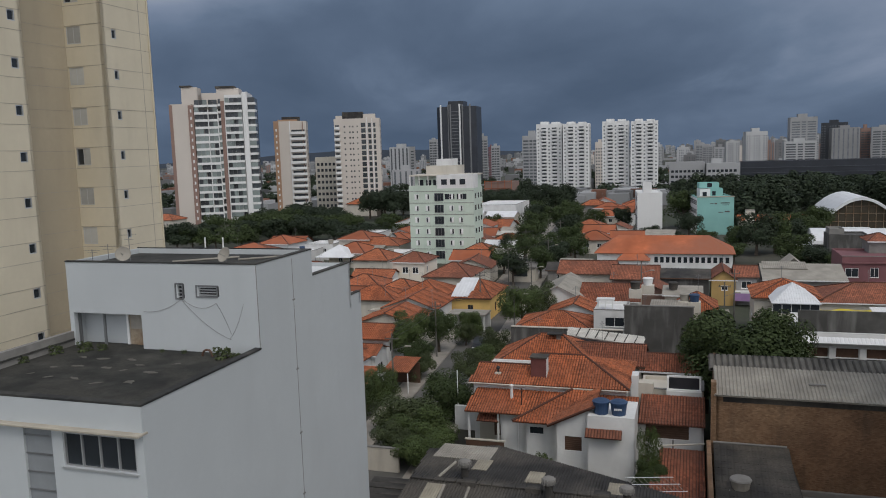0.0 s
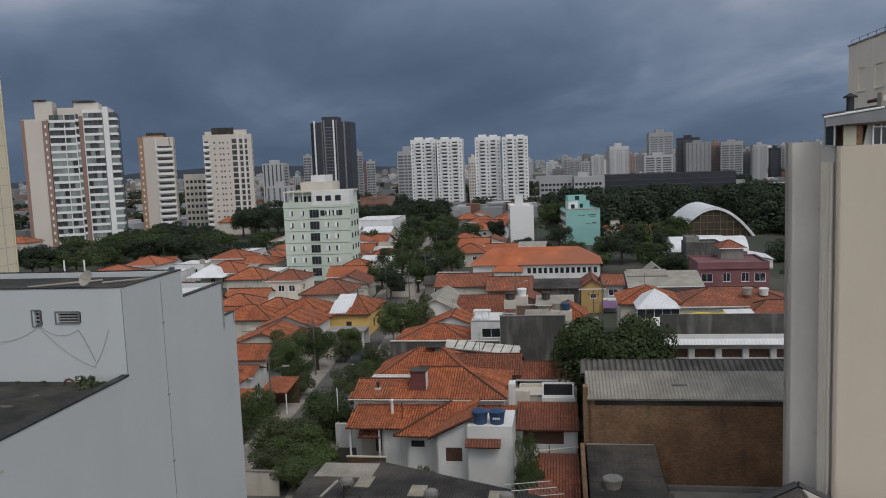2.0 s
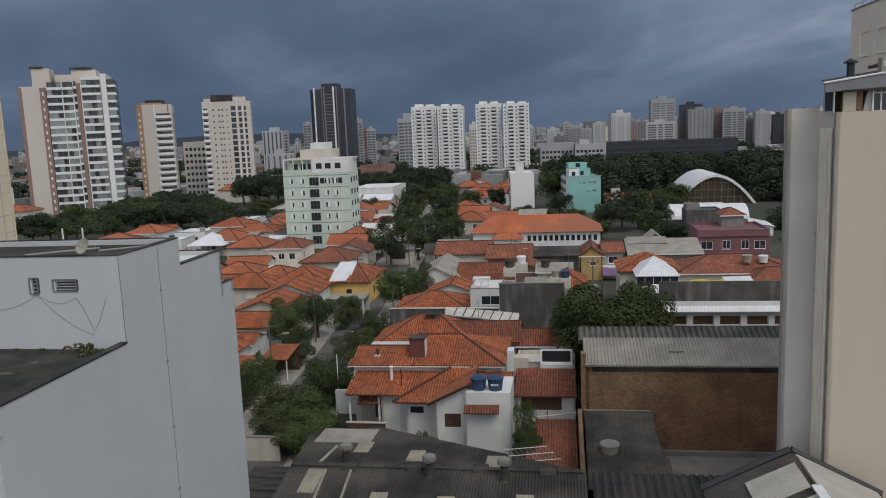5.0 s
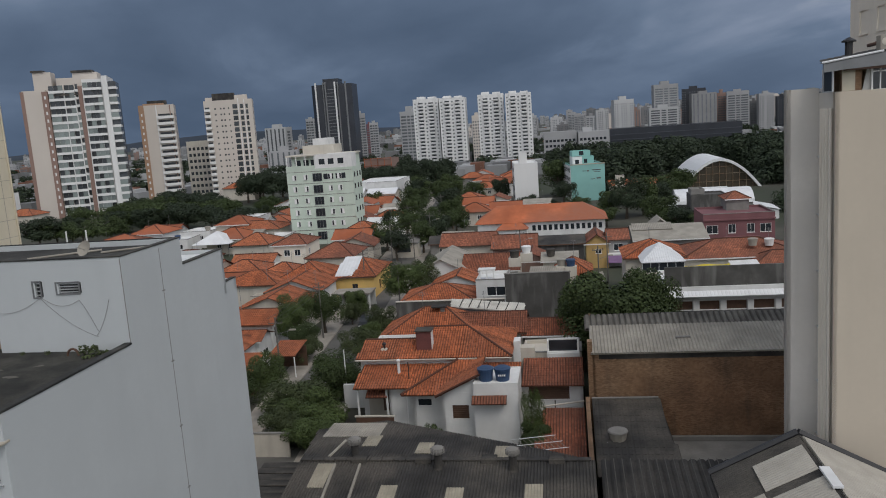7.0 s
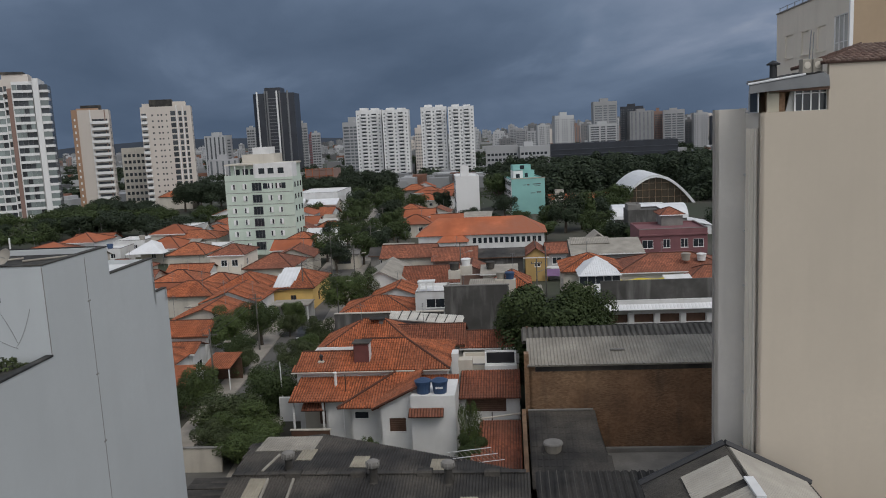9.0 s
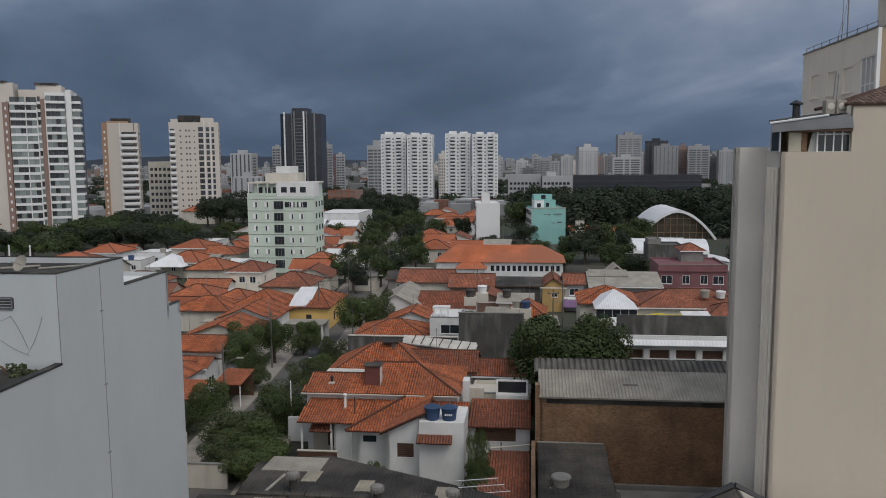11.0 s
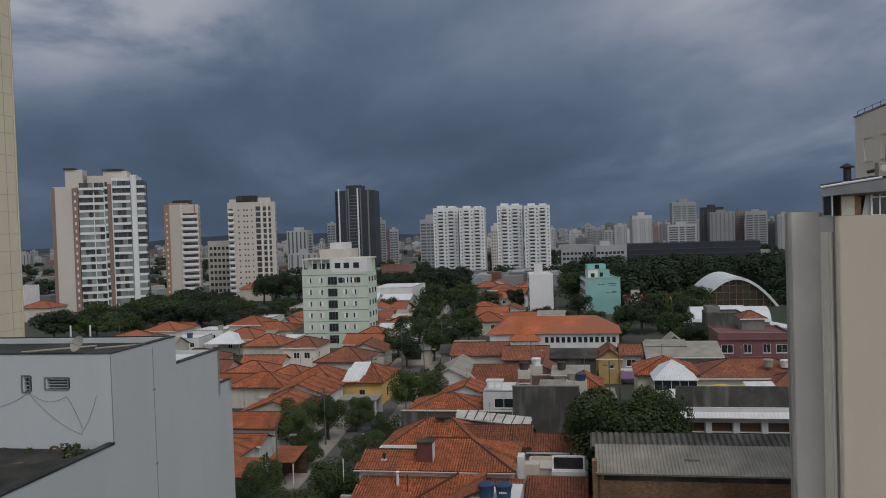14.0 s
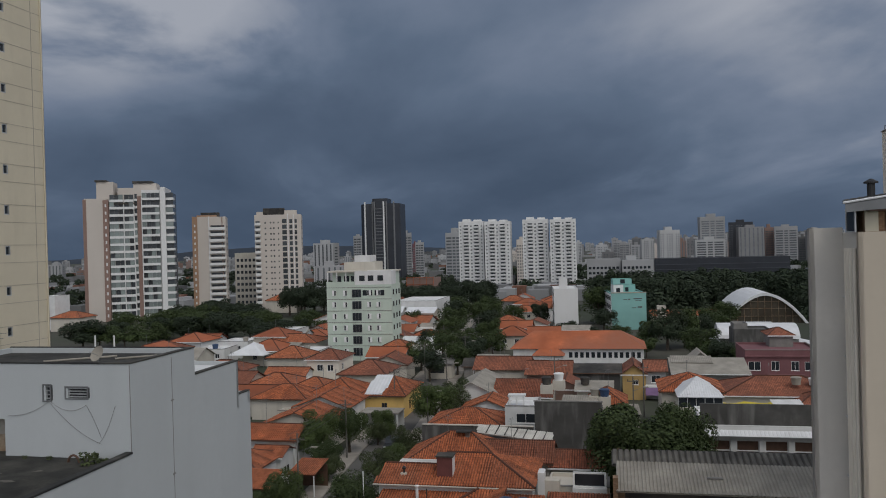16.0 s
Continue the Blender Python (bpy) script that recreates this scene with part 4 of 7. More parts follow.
def build_school():
    t = thing("school_building", "long white building under a big orange hipped tile roof", "building", -20.6, 165.0)
    W, D = 28.0, 14.0
    part("wall", Mesh().block(0.6, W - 0.6, 0.6, D - 0.6, 0, 5.0), house_white, t)
    part("roof", Mesh().slope([(0, 0, 4.9), (W, 0, 4.9), (W - 5, 6.5, 8.0), (4.5, 6.5, 8.0)]).slope([(W, 0, 4.9), (W, 13, 4.9), (W - 5, 6.5, 8.0)]).slope([(W, 13, 4.9), (0, 13, 4.9), (4.5, 6.5, 8.0), (W - 5, 6.5, 8.0)]).slope([(0, 13, 4.9), (0, 0, 4.9), (4.5, 6.5, 8.0)]), clay_far, t, "orange clay tile roof")
    part("porch_roof", Mesh().slope([(4.8, -2.4, 3.8), (11.5, -2.4, 3.8), (9.6, 1.0, 5.3), (6.6, 1.0, 5.3)]).slope([(11.5, -2.4, 3.8), (11.5, 3, 3.8), (9.6, 1.0, 5.3)]).slope([(4.8, 3, 3.8), (4.8, -2.4, 3.8), (6.6, 1.0, 5.3)]), clay_far, t)
    part("porch_wall", Mesh().block(5.2, 11.2, -2.0, 0.6, 0, 3.7), house_white, t)
    for k in range(13):
        window(t, 12.6 + 1.15 * k, 0.6, 3.0, 0.7, 1.15, pane_mat=glass, far=True)
    window(t, 10.0, -2.0, 1.6, 1.6, 1.1, pane_mat=glass, far=True)
    window(t, 7.6, -2.0, 1.8, 0.7, 0.8, pane_mat=glass, far=True)


build_school()


def build_arch_hall():
    t = thing("arched_hall", "large white barrel-vaulted hall with a glazed arch front", "hall", 47.3, 262.0, -5.0, 1)
    n, R, Hh, L = 28, 15.9, 14.6, 30.0
    prof = lambda r, h, k: (-r * math.cos(math.pi * k / n), h * (1 - abs(math.cos(math.pi * k / n)) ** 1.85))
    vault, front = Mesh(), Mesh()
    for k in range(n):
        a, b = prof(R, Hh, k), prof(R, Hh, k + 1)
        c, d = prof(R - 0.9, Hh - 0.9, k), prof(R - 0.9, Hh - 0.9, k + 1)
        vault.face([(a[0], 0, a[1]), (b[0], 0, b[1]), (b[0], L, b[1]), (a[0], L, a[1])])
        front.face([(a[0], -0.3, a[1]), (c[0], -0.3, c[1]), (d[0], -0.3, d[1]), (b[0], -0.3, b[1])])
        front.face([(c[0], -0.3, c[1]), (c[0], 1.2, c[1]), (d[0], 1.2, d[1]), (d[0], -0.3, d[1])])
        front.face([(a[0], 0, a[1]), (a[0], -0.3, a[1]), (b[0], -0.3, b[1]), (b[0], 0, b[1])])
    part("vault", vault, sheet_white, t, "white metal vault roof")
    part("arch_rim", front, sheet_white, t)
    gl = Mesh()
    gl.face([(prof(R - 0.85, Hh - 0.85, k)[0], 0.9, prof(R - 0.85, Hh - 0.85, k)[1]) for k in range(n + 1)][::-1])
    pane = part("glazing", gl, gold_glass, t, "dark brown glazed arch front")
    for k in range(-6, 7):
        x = k * 2.05
        h = (Hh - 1.0) * (1 - (abs(x) / (R - 1.0)) ** 1.85)
        part("mullion", Mesh().box(x - 0.06, x + 0.06, 0.6, 0.85, 0, h), rust, pane)
    for z in (2.4, 4.8, 7.2, 9.6, 11.8):
        w = (R - 1.0) * (1 - z / (Hh - 1.0)) ** (1 / 1.85)
        part("transom", Mesh().box(-w, w, 0.62, 0.83, z - 0.06, z + 0.06), rust, pane)
    # white annex vault in front
    k2 = thing("annex_hall", "low white vaulted annex with a pale roof", "hall", 24.6, 190.0, 0, -3)
    part("wall", Mesh().block(0, 16.8, 0, 13, 0, 4.4), concrete, k2, "grey rough rendered wall")
    m = 12
    rf = Mesh()
    for k in range(m):
        a, b = math.pi * k / m, math.pi * (k + 1) / m
        p = lambda q, x: (x, 6.5 - 6.9 * math.cos(q), 4.0 + 2.9 * math.sin(q))
        rf.face([p(a, -0.3), p(a, 17.1), p(b, 17.1), p(b, -0.3)])
        for x in (-0.05, 16.85):
            rf.face([p(a, x), p(b, x), (x, p(b, x)[1], 4.3), (x, p(a, x)[1], 4.3)])
    part("roof", rf, sheet_white, k2, "white sheet roof")
    part("ridge_vent", Mesh().box(5.0, 12.0, 5.9, 7.1, 6.85, 7.15), sheet_white, k2)
    q = thing("house", "small dark unrendered block before the white vault", "house", 26.0, 178.0)
    part("wall", Mesh().block(0, 7.5, 0, 7, 0, 7.4), grey_wall, q)
    part("upper_wall", Mesh().block(0.2, 3.0, 1, 6, 7.4, 8.6), concrete, q)
    part("side_shed", Mesh().block(-3.2, -0.1, -2, 8, 0, 2.6), house_white, k2)
    part("side_roof", Mesh().slope([(-3.6, -2.4, 2.7), (-0.08, -2.4, 3.6), (-0.08, 8.4, 3.6), (-3.6, 8.4, 2.7)]), sheet_white, k2)
    part("side_roof", Mesh().slope([(16.9, -1.5, 3.4), (22.5, -1.5, 2.2), (22.5, 9, 2.2), (16.9, 9, 3.4)]), sheet_white, k2)
    part("side_shed", Mesh().block(17.0, 22.2, -1.2, 8.6, 0, 2.2), house_white, k2)


build_arch_hall()


# ---- high-rise towers ----
def balcony(w, d, mat):
    def make():
        return Mesh().box(-w / 2, w / 2, -d, 0.0, -0.18, 0.0).box(-w / 2, w / 2, -d, -d + 0.1, 0.0, 0.95).box(-w / 2, -w / 2 + 0.1, -d + 0.1, 0, 0, 0.95).box(w / 2 - 0.1, w / 2, -d + 0.1, 0, 0, 0.95)
    return shared(("balcony", w, d, mat.name), make, mat)


def deck(w, d):
    """Balcony slab with a low white upstand."""
    def make():
        return Mesh().box(-w / 2, w / 2, -d, 0.0, -0.22, 0.0).box(-w / 2, w / 2, -d, -d + 0.1, 0.0, 0.75).box(-w / 2, -w / 2 + 0.1, -d + 0.1, 0, 0, 0.75).box(w / 2 - 0.1, w / 2, -d + 0.1, 0, 0, 0.75)
    return shared(("deck", w, d), make, tower_white)


def build_tower_one():
    rg = random.Random(21)
    t = thing("apartment_tower", "pair of joined cream and brown towers with white balconies", "building", -205, 277, 0, 24)
    t.scale = (0.82, 0.82, 1.0)
    fl = 16
    fh = 2.95
    part("blank_wall", Mesh().block(0, 10.4, 0, 22, 0, 49.6), tower_cream, t, "pinkish cream blank side wall")
    part("brown_strip", Mesh().box(8.6, 11.2, -0.25, 3, 0, 49.0), tower_brown, t, "brown pier with small windows")
    part("edge", Mesh().box(-0.6, 1.0, -0.1, 4, 0, 49.3), tower_brown, t)
    part("tower_body", Mesh().block(11.0, 24.5, 1.5, 24, 0, 47.2), tower_cream, t)
    part("middle_pier", Mesh().box(24.5, 26.4, 0.3, 20, 0, 50.5), tower_brown, t)
    part("second_body", Mesh().block(26.4, 35.4, 1.0, 22, 0, 53.0), tower_white, t)
    part("white_pier", Mesh().box(35.4, 37.8, -0.4, 22, 0, 54.0), tower_white, t)
    part("crown", Mesh().block(5.2, 13.0, 3, 14, 47, 56.5).block(14.5, 22, 6, 16, 47, 54.2).block(22, 33, 6, 18, 50, 56.0), tower_cream, t, "cream roof-top blocks")
    part("roof_edge", Mesh().box(4.6, 10, 2.4, 10, 56.52, 57.2).box(21.5, 31, 5.5, 14, 56.02, 56.9).box(11, 24.6, 0.2, 3, 47.2, 47.7), sheet_dark, t)
    for k in range(fl + 1):
        z = 1.2 + fh * k
        if k < fl:
            window(t, 9.9, -0.25, z + 0.7, 0.7, 1.2, pane_mat=tower_white, far=True)
        for x, w, y, d, zo in ((14.8, 6.6, 1.5, 1.6, 0.0), (20.6, 4.6, 1.5, 1.6, 0.0), (23.7, 1.4, 1.5, 1.0, 0.3), (30.9, 8.4, 1.0, 1.5, 0.6), (39.6, 3.8, 6.0, 5.6, 0.6)):
            b = part("balcony", deck(w, d), tower_white, t, at=pose(x, y, z + zo))
            n = max(1, int(w / 2))
            for j in range(n):
                open_one = rg.random() < (0.42 if k < fl - 2 else 0.75)
                xa = -w / 2 + 0.1 + (w - 0.2) * j / n
                ww = (w - 0.2) / n - 0.06
                part("pane", shared(("enclosure", round(ww, 2), d, open_one), lambda: Mesh().box(0, ww, (-d + 1.0) if open_one else -d + 0.12, (-d + 1.05) if open_one else -d + 0.16, 0.75, fh - 0.22), glass_far if open_one else pale_glass), glass_far if open_one else pale_glass, b, at=pose(xa, 0, 0))
    for x, y, h in ((18.2, -0.25, 47.2), (22.95, -0.2, 47.2), (26.6, -0.3, 50.0)):
        part("post", Mesh().box(x - 0.18, x + 0.18, y, y + 0.5, 0, h), tower_white, t)
    part("end_wall", Mesh().box(37.85, 40.5, 4, 20, 0, 52.0), glass_far, t)


def slab_tower(x, y, z, w, d, h, yaw, label, wall_mat, cols, fh, bands=(), crown=(), pane=None, piers=(), group=""):
    """A tower: cols are (place, width, height, kind) window columns on the front; bands are balcony columns (place, width)."""
    t = thing("apartment_tower", label, "building", x, y, z, yaw, group)
    if yaw > 10:
        t.scale = (0.84, 0.84, 1.0)
    part("wall", Mesh().block(0, w, 0, d, 0, h), wall_mat, t)
    for p0, p1, ph, pm in piers:
        part("pier", Mesh().box(p0, p1, -0.35, min(3, d), 0, ph), pm, t)
    for c in crown:
        part("crown", Mesh().block(*c[:4], h - 0.5, c[4]), c[5] if len(c) > 5 else wall_mat, t)
    n = int((h - 2) / fh)
    for k in range(n):
        zz = 1.0 + fh * k
        for cx, cw, ch in cols:
            window(t, cx, 0, zz + 0.6, cw, ch, pane_mat=pane or glass_far, far=True)
        for bx, bw in bands:
            part("balcony", balcony(bw, 1.3, tower_white), tower_white, t, at=pose(bx, 0, zz))
            window(t, bx, 0, zz + 0.05, bw - 0.8, fh - 0.8, pane_mat=glass_far, far=True)
        for cy in (d * 0.3, d * 0.7):
            window(t, w, cy, zz + 0.6, 1.6, 1.3, 90, pane_mat=pane or glass_far, far=True)
    return t


def build_towers():
    build_tower_one()
    t2 = slab_tower(-175, 307, 0, 16.6, 16, 42.2, 24, "slim tower with an orange side and white balconies", tower_cream, [], 2.55, [(12.4, 7.6)], [(2, 12, 3, 12, 43.0, tower_orange), (4, 13, 4, 11, 44.2, sheet_dark)], piers=[(0, 2.6, 42.3, tower_orange), (8.0, 8.5, 42.3, tower_white), (14.6, 15.0, 42.0, tower_brown)])
    for k in range(15):
        window(t2, 1.3, -0.35, 2.2 + 2.55 * k, 0.7, 1.0, pane_mat=tower_white, far=True)
    slab_tower(-155.2, 326, 0, 24.4, 18, 43.0, 20, "cream tower with rows of small windows and a dark crown", tower_cream, [(5.6, 0.8, 0.7), (8.4, 0.8, 0.7), (10.0, 0.8, 0.7), (12.4, 0.6, 0.7), (15.6, 2.4, 1.9), (19.0, 1.6, 1.8), (21.6, 1.2, 1.8)], 2.5, [(1.6, 3.0)], [(1.0, 4.4, 1, 8, 44.4), (4.4, 15.4, 2, 12, 46.0, sheet_dark), (15.6, 22.0, 2, 10, 45.0)], piers=[(17.2, 17.6, 43.4, tower_white), (20.2, 20.6, 43.0, tower_white)])
    slab_tower(-178.5, 352, 0, 13.6, 14, 26.2, 0, "grey mid-rise block with a grid of windows", pale, [(1.6 + 2.1 * k, 1.3, 1.4) for k in range(6)], 2.9)
    for x, lab in ((-123.5, "white twin tower with recessed balconies"), (-70.5, "white twin tower with recessed balconies")):
        for k in range(2):
            slab_tower(x + 22.6 * k, 640 - 6 * k, -16, 20.6, 22, 62.6 - 0.8 * k, 3, lab, tower_white, [(1.6, 1.1, 1.1), (10.3, 1.3, 1.2), (19.0, 1.1, 1.1)], 2.82, [(6.1, 4.6), (14.6, 4.6)], [(3, 9, 3, 15, 64.5 - k), (12, 18, 3, 15, 64.0 - k)], pane=glass_soft, group="white twin towers", piers=[(3.0, 3.6, 62.7, tower_white), (17.1, 17.7, 62.7, tower_white)])
    # dark glass office tower
    t = thing("office_tower", "dark glass office tower with rounded vertical ribs", "building", -258, 790, -14, 4)
    part("body", Mesh().prism([(0, 6), (6, 0), (14, 0), (16, -3), (26, -3), (28, 0), (36, 0), (42, 6), (42, 34), (0, 34)], 0, 87), dark_facade, t)
    part("crown", Mesh().prism([(13, 2), (29, 2), (29, 24), (13, 24)], 87, 92.5), dark_facade, t)
    for x, y in ((5.4, 0.1), (13.6, -0.4), (16.4, -3.4), (26.2, -3.4), (28.4, -0.4), (36.4, 0.1)):
        part("rib", Mesh().tube((x, y, 0), (x, y, 89), 0.9, 0.9, 8), tower_white if x in (5.4, 26.2) else steel, t)
    for k in range(24):
        part("band", Mesh().box(16.2, 25.8, -3.25, -2.9, 3 + 3.4 * k, 3.5 + 3.4 * k), steel, t)
    # office and institute blocks before the park
    slab_tower(-15.6, 520, -9, 21.5, 20, 24.6, 2, "grey concrete office block with ribbon windows", far_pale, [(1.9 + 2.5 * k, 1.7, 1.5) for k in range(8)], 3.3, pane=glass)
    slab_tower(6.6, 515, -9, 19.5, 20, 23.6, 2, "grey concrete office block with a square window grid", far_pale, [(1.7 + 2.5 * k, 1.7, 1.6) for k in range(7)], 3.3, (), [(3, 9, 3, 10, 26.5)], pane=glass)
    t = thing("office_block", "very long dark horizontal office building", "building", 33.4, 650, -12, -1)
    part("body", Mesh().block(0, 101, 0, 20, 0, 24.0), dark_facade, t)
    for k in range(5):
        part("floor_band", Mesh().box(-0.2, 101.2, -0.5, 0, 3 + 4 * k, 3.5 + 4 * k), steel_dark, t)


build_towers()


# paler than far_glass: distance haze is mixed into the window colour
glass_hazed = surface("far_glass_hazed", (0.15, 0.165, 0.18), 0.4, 0.3, 0.4, 1.0, 0.0, rnd=0.5)


def build_skyline():
    """Towers of the far city, each one a body with rows of windows."""
    rnd = random.Random(11)
    def far_tower(x, y, w, d, h, mat, rows=True):
        z = ground_z(x, y) - 1
        t = thing("far_tower", rnd.choice(["pale distant apartment tower in the skyline", "distant city tower with rows of windows"]), "building", x, y, z, rnd.uniform(-14, 14), "far skyline towers")
        b = Mesh().box(0, w, 0, d, 0, h)
        b.box(w * 0.3, w * 0.65, d * 0.2, d * 0.7, h + 0.01, h + rnd.uniform(1.5, 5))
        part("wall", b, mat, t)
        g = Mesh()
        nc, style = max(4, int(w / 2.8)), rnd.random()
        if style < 0.3:      # ribbons between balcony columns
            for k in range(int(h / 3.1) - 1):
                for a, c in ((0.06, 0.36), (0.42, 0.58), (0.64, 0.94)):
                    g.box(w * a, w * c, -0.12, 0.2, 2 + 3.1 * k, 3.7 + 3.1 * k)
        elif style < 0.5:    # upright dark strips
            for j in range(nc // 2 + 1):
                cx = w * (j + 0.5) / (nc // 2 + 1)
                g.box(cx - 0.8, cx + 0.8, -0.12, 0.2, 2, h - 1.5)
        else:
            for k in range(int(h / 3.1) - 1):
                for j in range(nc):
                    if (j + int(w)) % 4 == 0:
                        continue
                    cx = w * (j + 0.5) / nc
                    g.box(cx - w / nc * 0.28, cx + w / nc * 0.28, -0.12, 0.2, 2 + 3.1 * k, 3.4 + 3.1 * k)
        for k in range(int(h / 3.1) - 1):
            g.box(w - 0.2, w + 0.12, d * 0.3, d * 0.7, 2 + 3.1 * k, 3.4 + 3.1 * k)
        part("glazing", g, glass_hazed, t, kind="stuff")
    # named towers to the right
    named = [(63.2, 1100, 26.9, 55.2, far_pale), (107.5, 1085, 37.7, 41, far_pale), (115.7, 1100, 32, 71.2, far_pale), (152.8, 1110, 30.6, 63, dark_facade), (162.7, 1090, 32, 56, far_wall), (200.3, 1120, 11.5, 55, tower_brown), (208.8, 1100, 27.8, 55.6, far_wall), (242.4, 1120, 9.9, 41.5, far_wall), (249.4, 1100, 18.7, 50, far_wall), (276.8, 1120, 13.7, 45, dark_facade), (300, 1080, 22, 50, far_wall), (340, 1100, 22, 46, far_wall),
             (-94.9, 800, 9.8, 46.4, tower_cream), (-158.4, 750, 17.5, 54.5, far_pale), (-244.2, 900, 12.6, 58.7, far_pale), (-239.6, 950, 10.5, 47.2, far_pale), (-253.4, 990, 5.8, 46, pink), (-303.2, 900, 10.1, 56.7, far_pale), (-315.2, 800, 24, 48.3, far_pale), (-274, 700, 26.4, 26, far_wall)]
    for x, y, w, h, m in named:
        far_tower(x, y, w, w * 0.6, h, m)
    wb, gb, n = Mesh(), Mesh(), 0
    for k in range(900):
        a = rnd.uniform(-34, 46)
        r = rnd.uniform(1350, 3800)
        x, y = r * math.sin(radians(a - 20 + 12)), r * math.cos(radians(a - 20 + 12))
        right = max(0.0, min(1.0, (a + 2) / 14))
        if rnd.random() > 0.5 + 0.5 * right:
            continue
        h = rnd.uniform(14, 30) + right * rnd.uniform(4, 27) * (0.6 + r / 3600)
        w, d = rnd.uniform(11, 21), rnd.uniform(9, 16)
        if r < 2300 and n < 230:
            n += 1
            far_tower(x, y, w, d, h, rnd.choice([far_wall, far_wall, far_wall, far_pale, far_pale, far_pale, tower_cream, tower_brown, far_wall]))
        else:
            z = ground_z(x, y) - 1
            wb.box(x, x + w, y, y + d, z, z + h).box(x + w * 0.3, x + w * 0.6, y + 2, y + d - 2, z + h + 0.01, z + h + rnd.uniform(1, 5))
            for q in range(int(h / 3.4) - 1):
                for e, f in ((0.08, 0.28), (0.38, 0.6), (0.7, 0.92)):
                    gb.box(x + w * e, x + w * f, y - 0.15, y + 0.2, z + 2 + 3.4 * q, z + 3.7 + 3.4 * q)
    ob = new("far_towers", wb.data("far_towers"))
    ob.data.materials.append(far_wall_island)
    ob.matrix_world = G
    tagged(ob, "farthest pale towers of the city skyline", "towers", kind="stuff")
    part("glazing", gb, glass_hazed, ob, kind="stuff")
    # the low roofs between
    b, c = Mesh(), Mesh()
    for k in range(2600):
        a = rnd.uniform(-46, 34)
        r = 420 + 2600 * rnd.random() ** 1.7
        x, y = r * math.sin(radians(a)), r * math.cos(radians(a))
        if -20 < x < 130 and 300 < y < 700:
            continue
        w, h, z = rnd.uniform(5, 14) * (0.7 + r / 1800), rnd.uniform(3, 9), ground_z(x, y)
        m = c if rnd.random() < 0.16 else b
        m.box(x, x + w, y, y + w, z - 1, z + h)
    for m, mat, nm in ((b, far_wall_island, "pale low houses spread over the far city"), (c, clay_hazed, "orange roofs over the far city, haze in their colour")):
        ob = new("far_houses", m.data("far_houses"))
        ob.data.materials.append(mat)
        ob.matrix_world = G
        tagged(ob, nm, "houses", kind="stuff")


far_wall_island = surface("far_low_wall", (0.34, 0.345, 0.35), 0.9, 0.01, 0.35, 0.05, 0.0)
_nt = far_wall_island.node_tree
_p, _g = _nt.nodes["Principled BSDF"], _nt.nodes.new("ShaderNodeNewGeometry")
_x = _nt.nodes.new("ShaderNodeMix"); _x.data_type = "RGBA"; _x.blend_type = "MULTIPLY"; _x.inputs[0].default_value = 1.0
_s = _p.inputs["Base Color"].links[0].from_socket
_nt.links.new(_s, _x.inputs[6]); _nt.links.new(ranged_rgb(_nt, _g.outputs["Random Per Island"], 0.3, 1.4), _x.inputs[7]); _nt.links.new(_x.outputs[2], _p.inputs["Base Color"])
build_skyline()


# ---- houses ----
def roof_planes(b, x0, x1, y0, y1, e, r, kind, rib=0.0, row=0.0, amp=0.085):
    """Planes of a hip or gable roof over a rectangle; the ridge runs along the named axis."""
    if kind == "flat":
        return
    if kind.endswith("x"):
        m, i = (y0 + y1) / 2, (min((y1 - y0) / 2, (x1 - x0) * 0.45) if kind == "hip_x" else 0.0)
        a, c = (x0 + i, m, r), (x1 - i, m, r)
        b.slope([(x0, y0, e), (x1, y0, e), c, a], rib, row, amp).slope([(x1, y1, e), (x0, y1, e), a, c])
        if i:
            b.slope([(x1, y0, e), (x1, y1, e), c], rib, row, amp).slope([(x0, y1, e), (x0, y0, e), a], rib, row, amp)
    else:
        m, i = (x0 + x1) / 2, (min((x1 - x0) / 2, (y1 - y0) * 0.45) if kind == "hip_y" else 0.0)
        a, c = (m, y0 + i, r), (m, y1 - i, r)
        b.slope([(x1, y0, e), (x1, y1, e), c, a], rib, row, amp).slope([(x0, y1, e), (x0, y0, e), a, c], rib, row, amp)
        if i:
            b.slope([(x0, y0, e), (x1, y0, e), a], rib, row, amp).slope([(x1, y1, e), (x0, y1, e), c])


def ridge_caps(x0, x1, y0, y1, e, r, kind, q=0.11):
    b = Mesh()
    if kind == "flat":
        return b
    if kind.endswith("x"):
        m, i = (y0 + y1) / 2, (min((y1 - y0) / 2, (x1 - x0) * 0.45) if kind == "hip_x" else 0.0)
        a, c = (x0 + i, m, r), (x1 - i, m, r)
    else:
        m, i = (x0 + x1) / 2, (min((x1 - x0) / 2, (y1 - y0) * 0.45) if kind == "hip_y" else 0.0)
        a, c = (m, y0 + i, r), (m, y1 - i, r)
    if (Vector(a) - Vector(c)).length > 0.05:
        b.tube(a, c, q, q, 6)
    if i:
        ends = (((x0, y0), a), ((x0, y1), a), ((x1, y0), c), ((x1, y1), c)) if kind == "hip_x" else (((x0, y0), a), ((x1, y0), a), ((x0, y1), c), ((x1, y1), c))
        for (x, y), p in ends:
            b.tube((x, y, e + 0.02), p, q, q, 6)
    return b


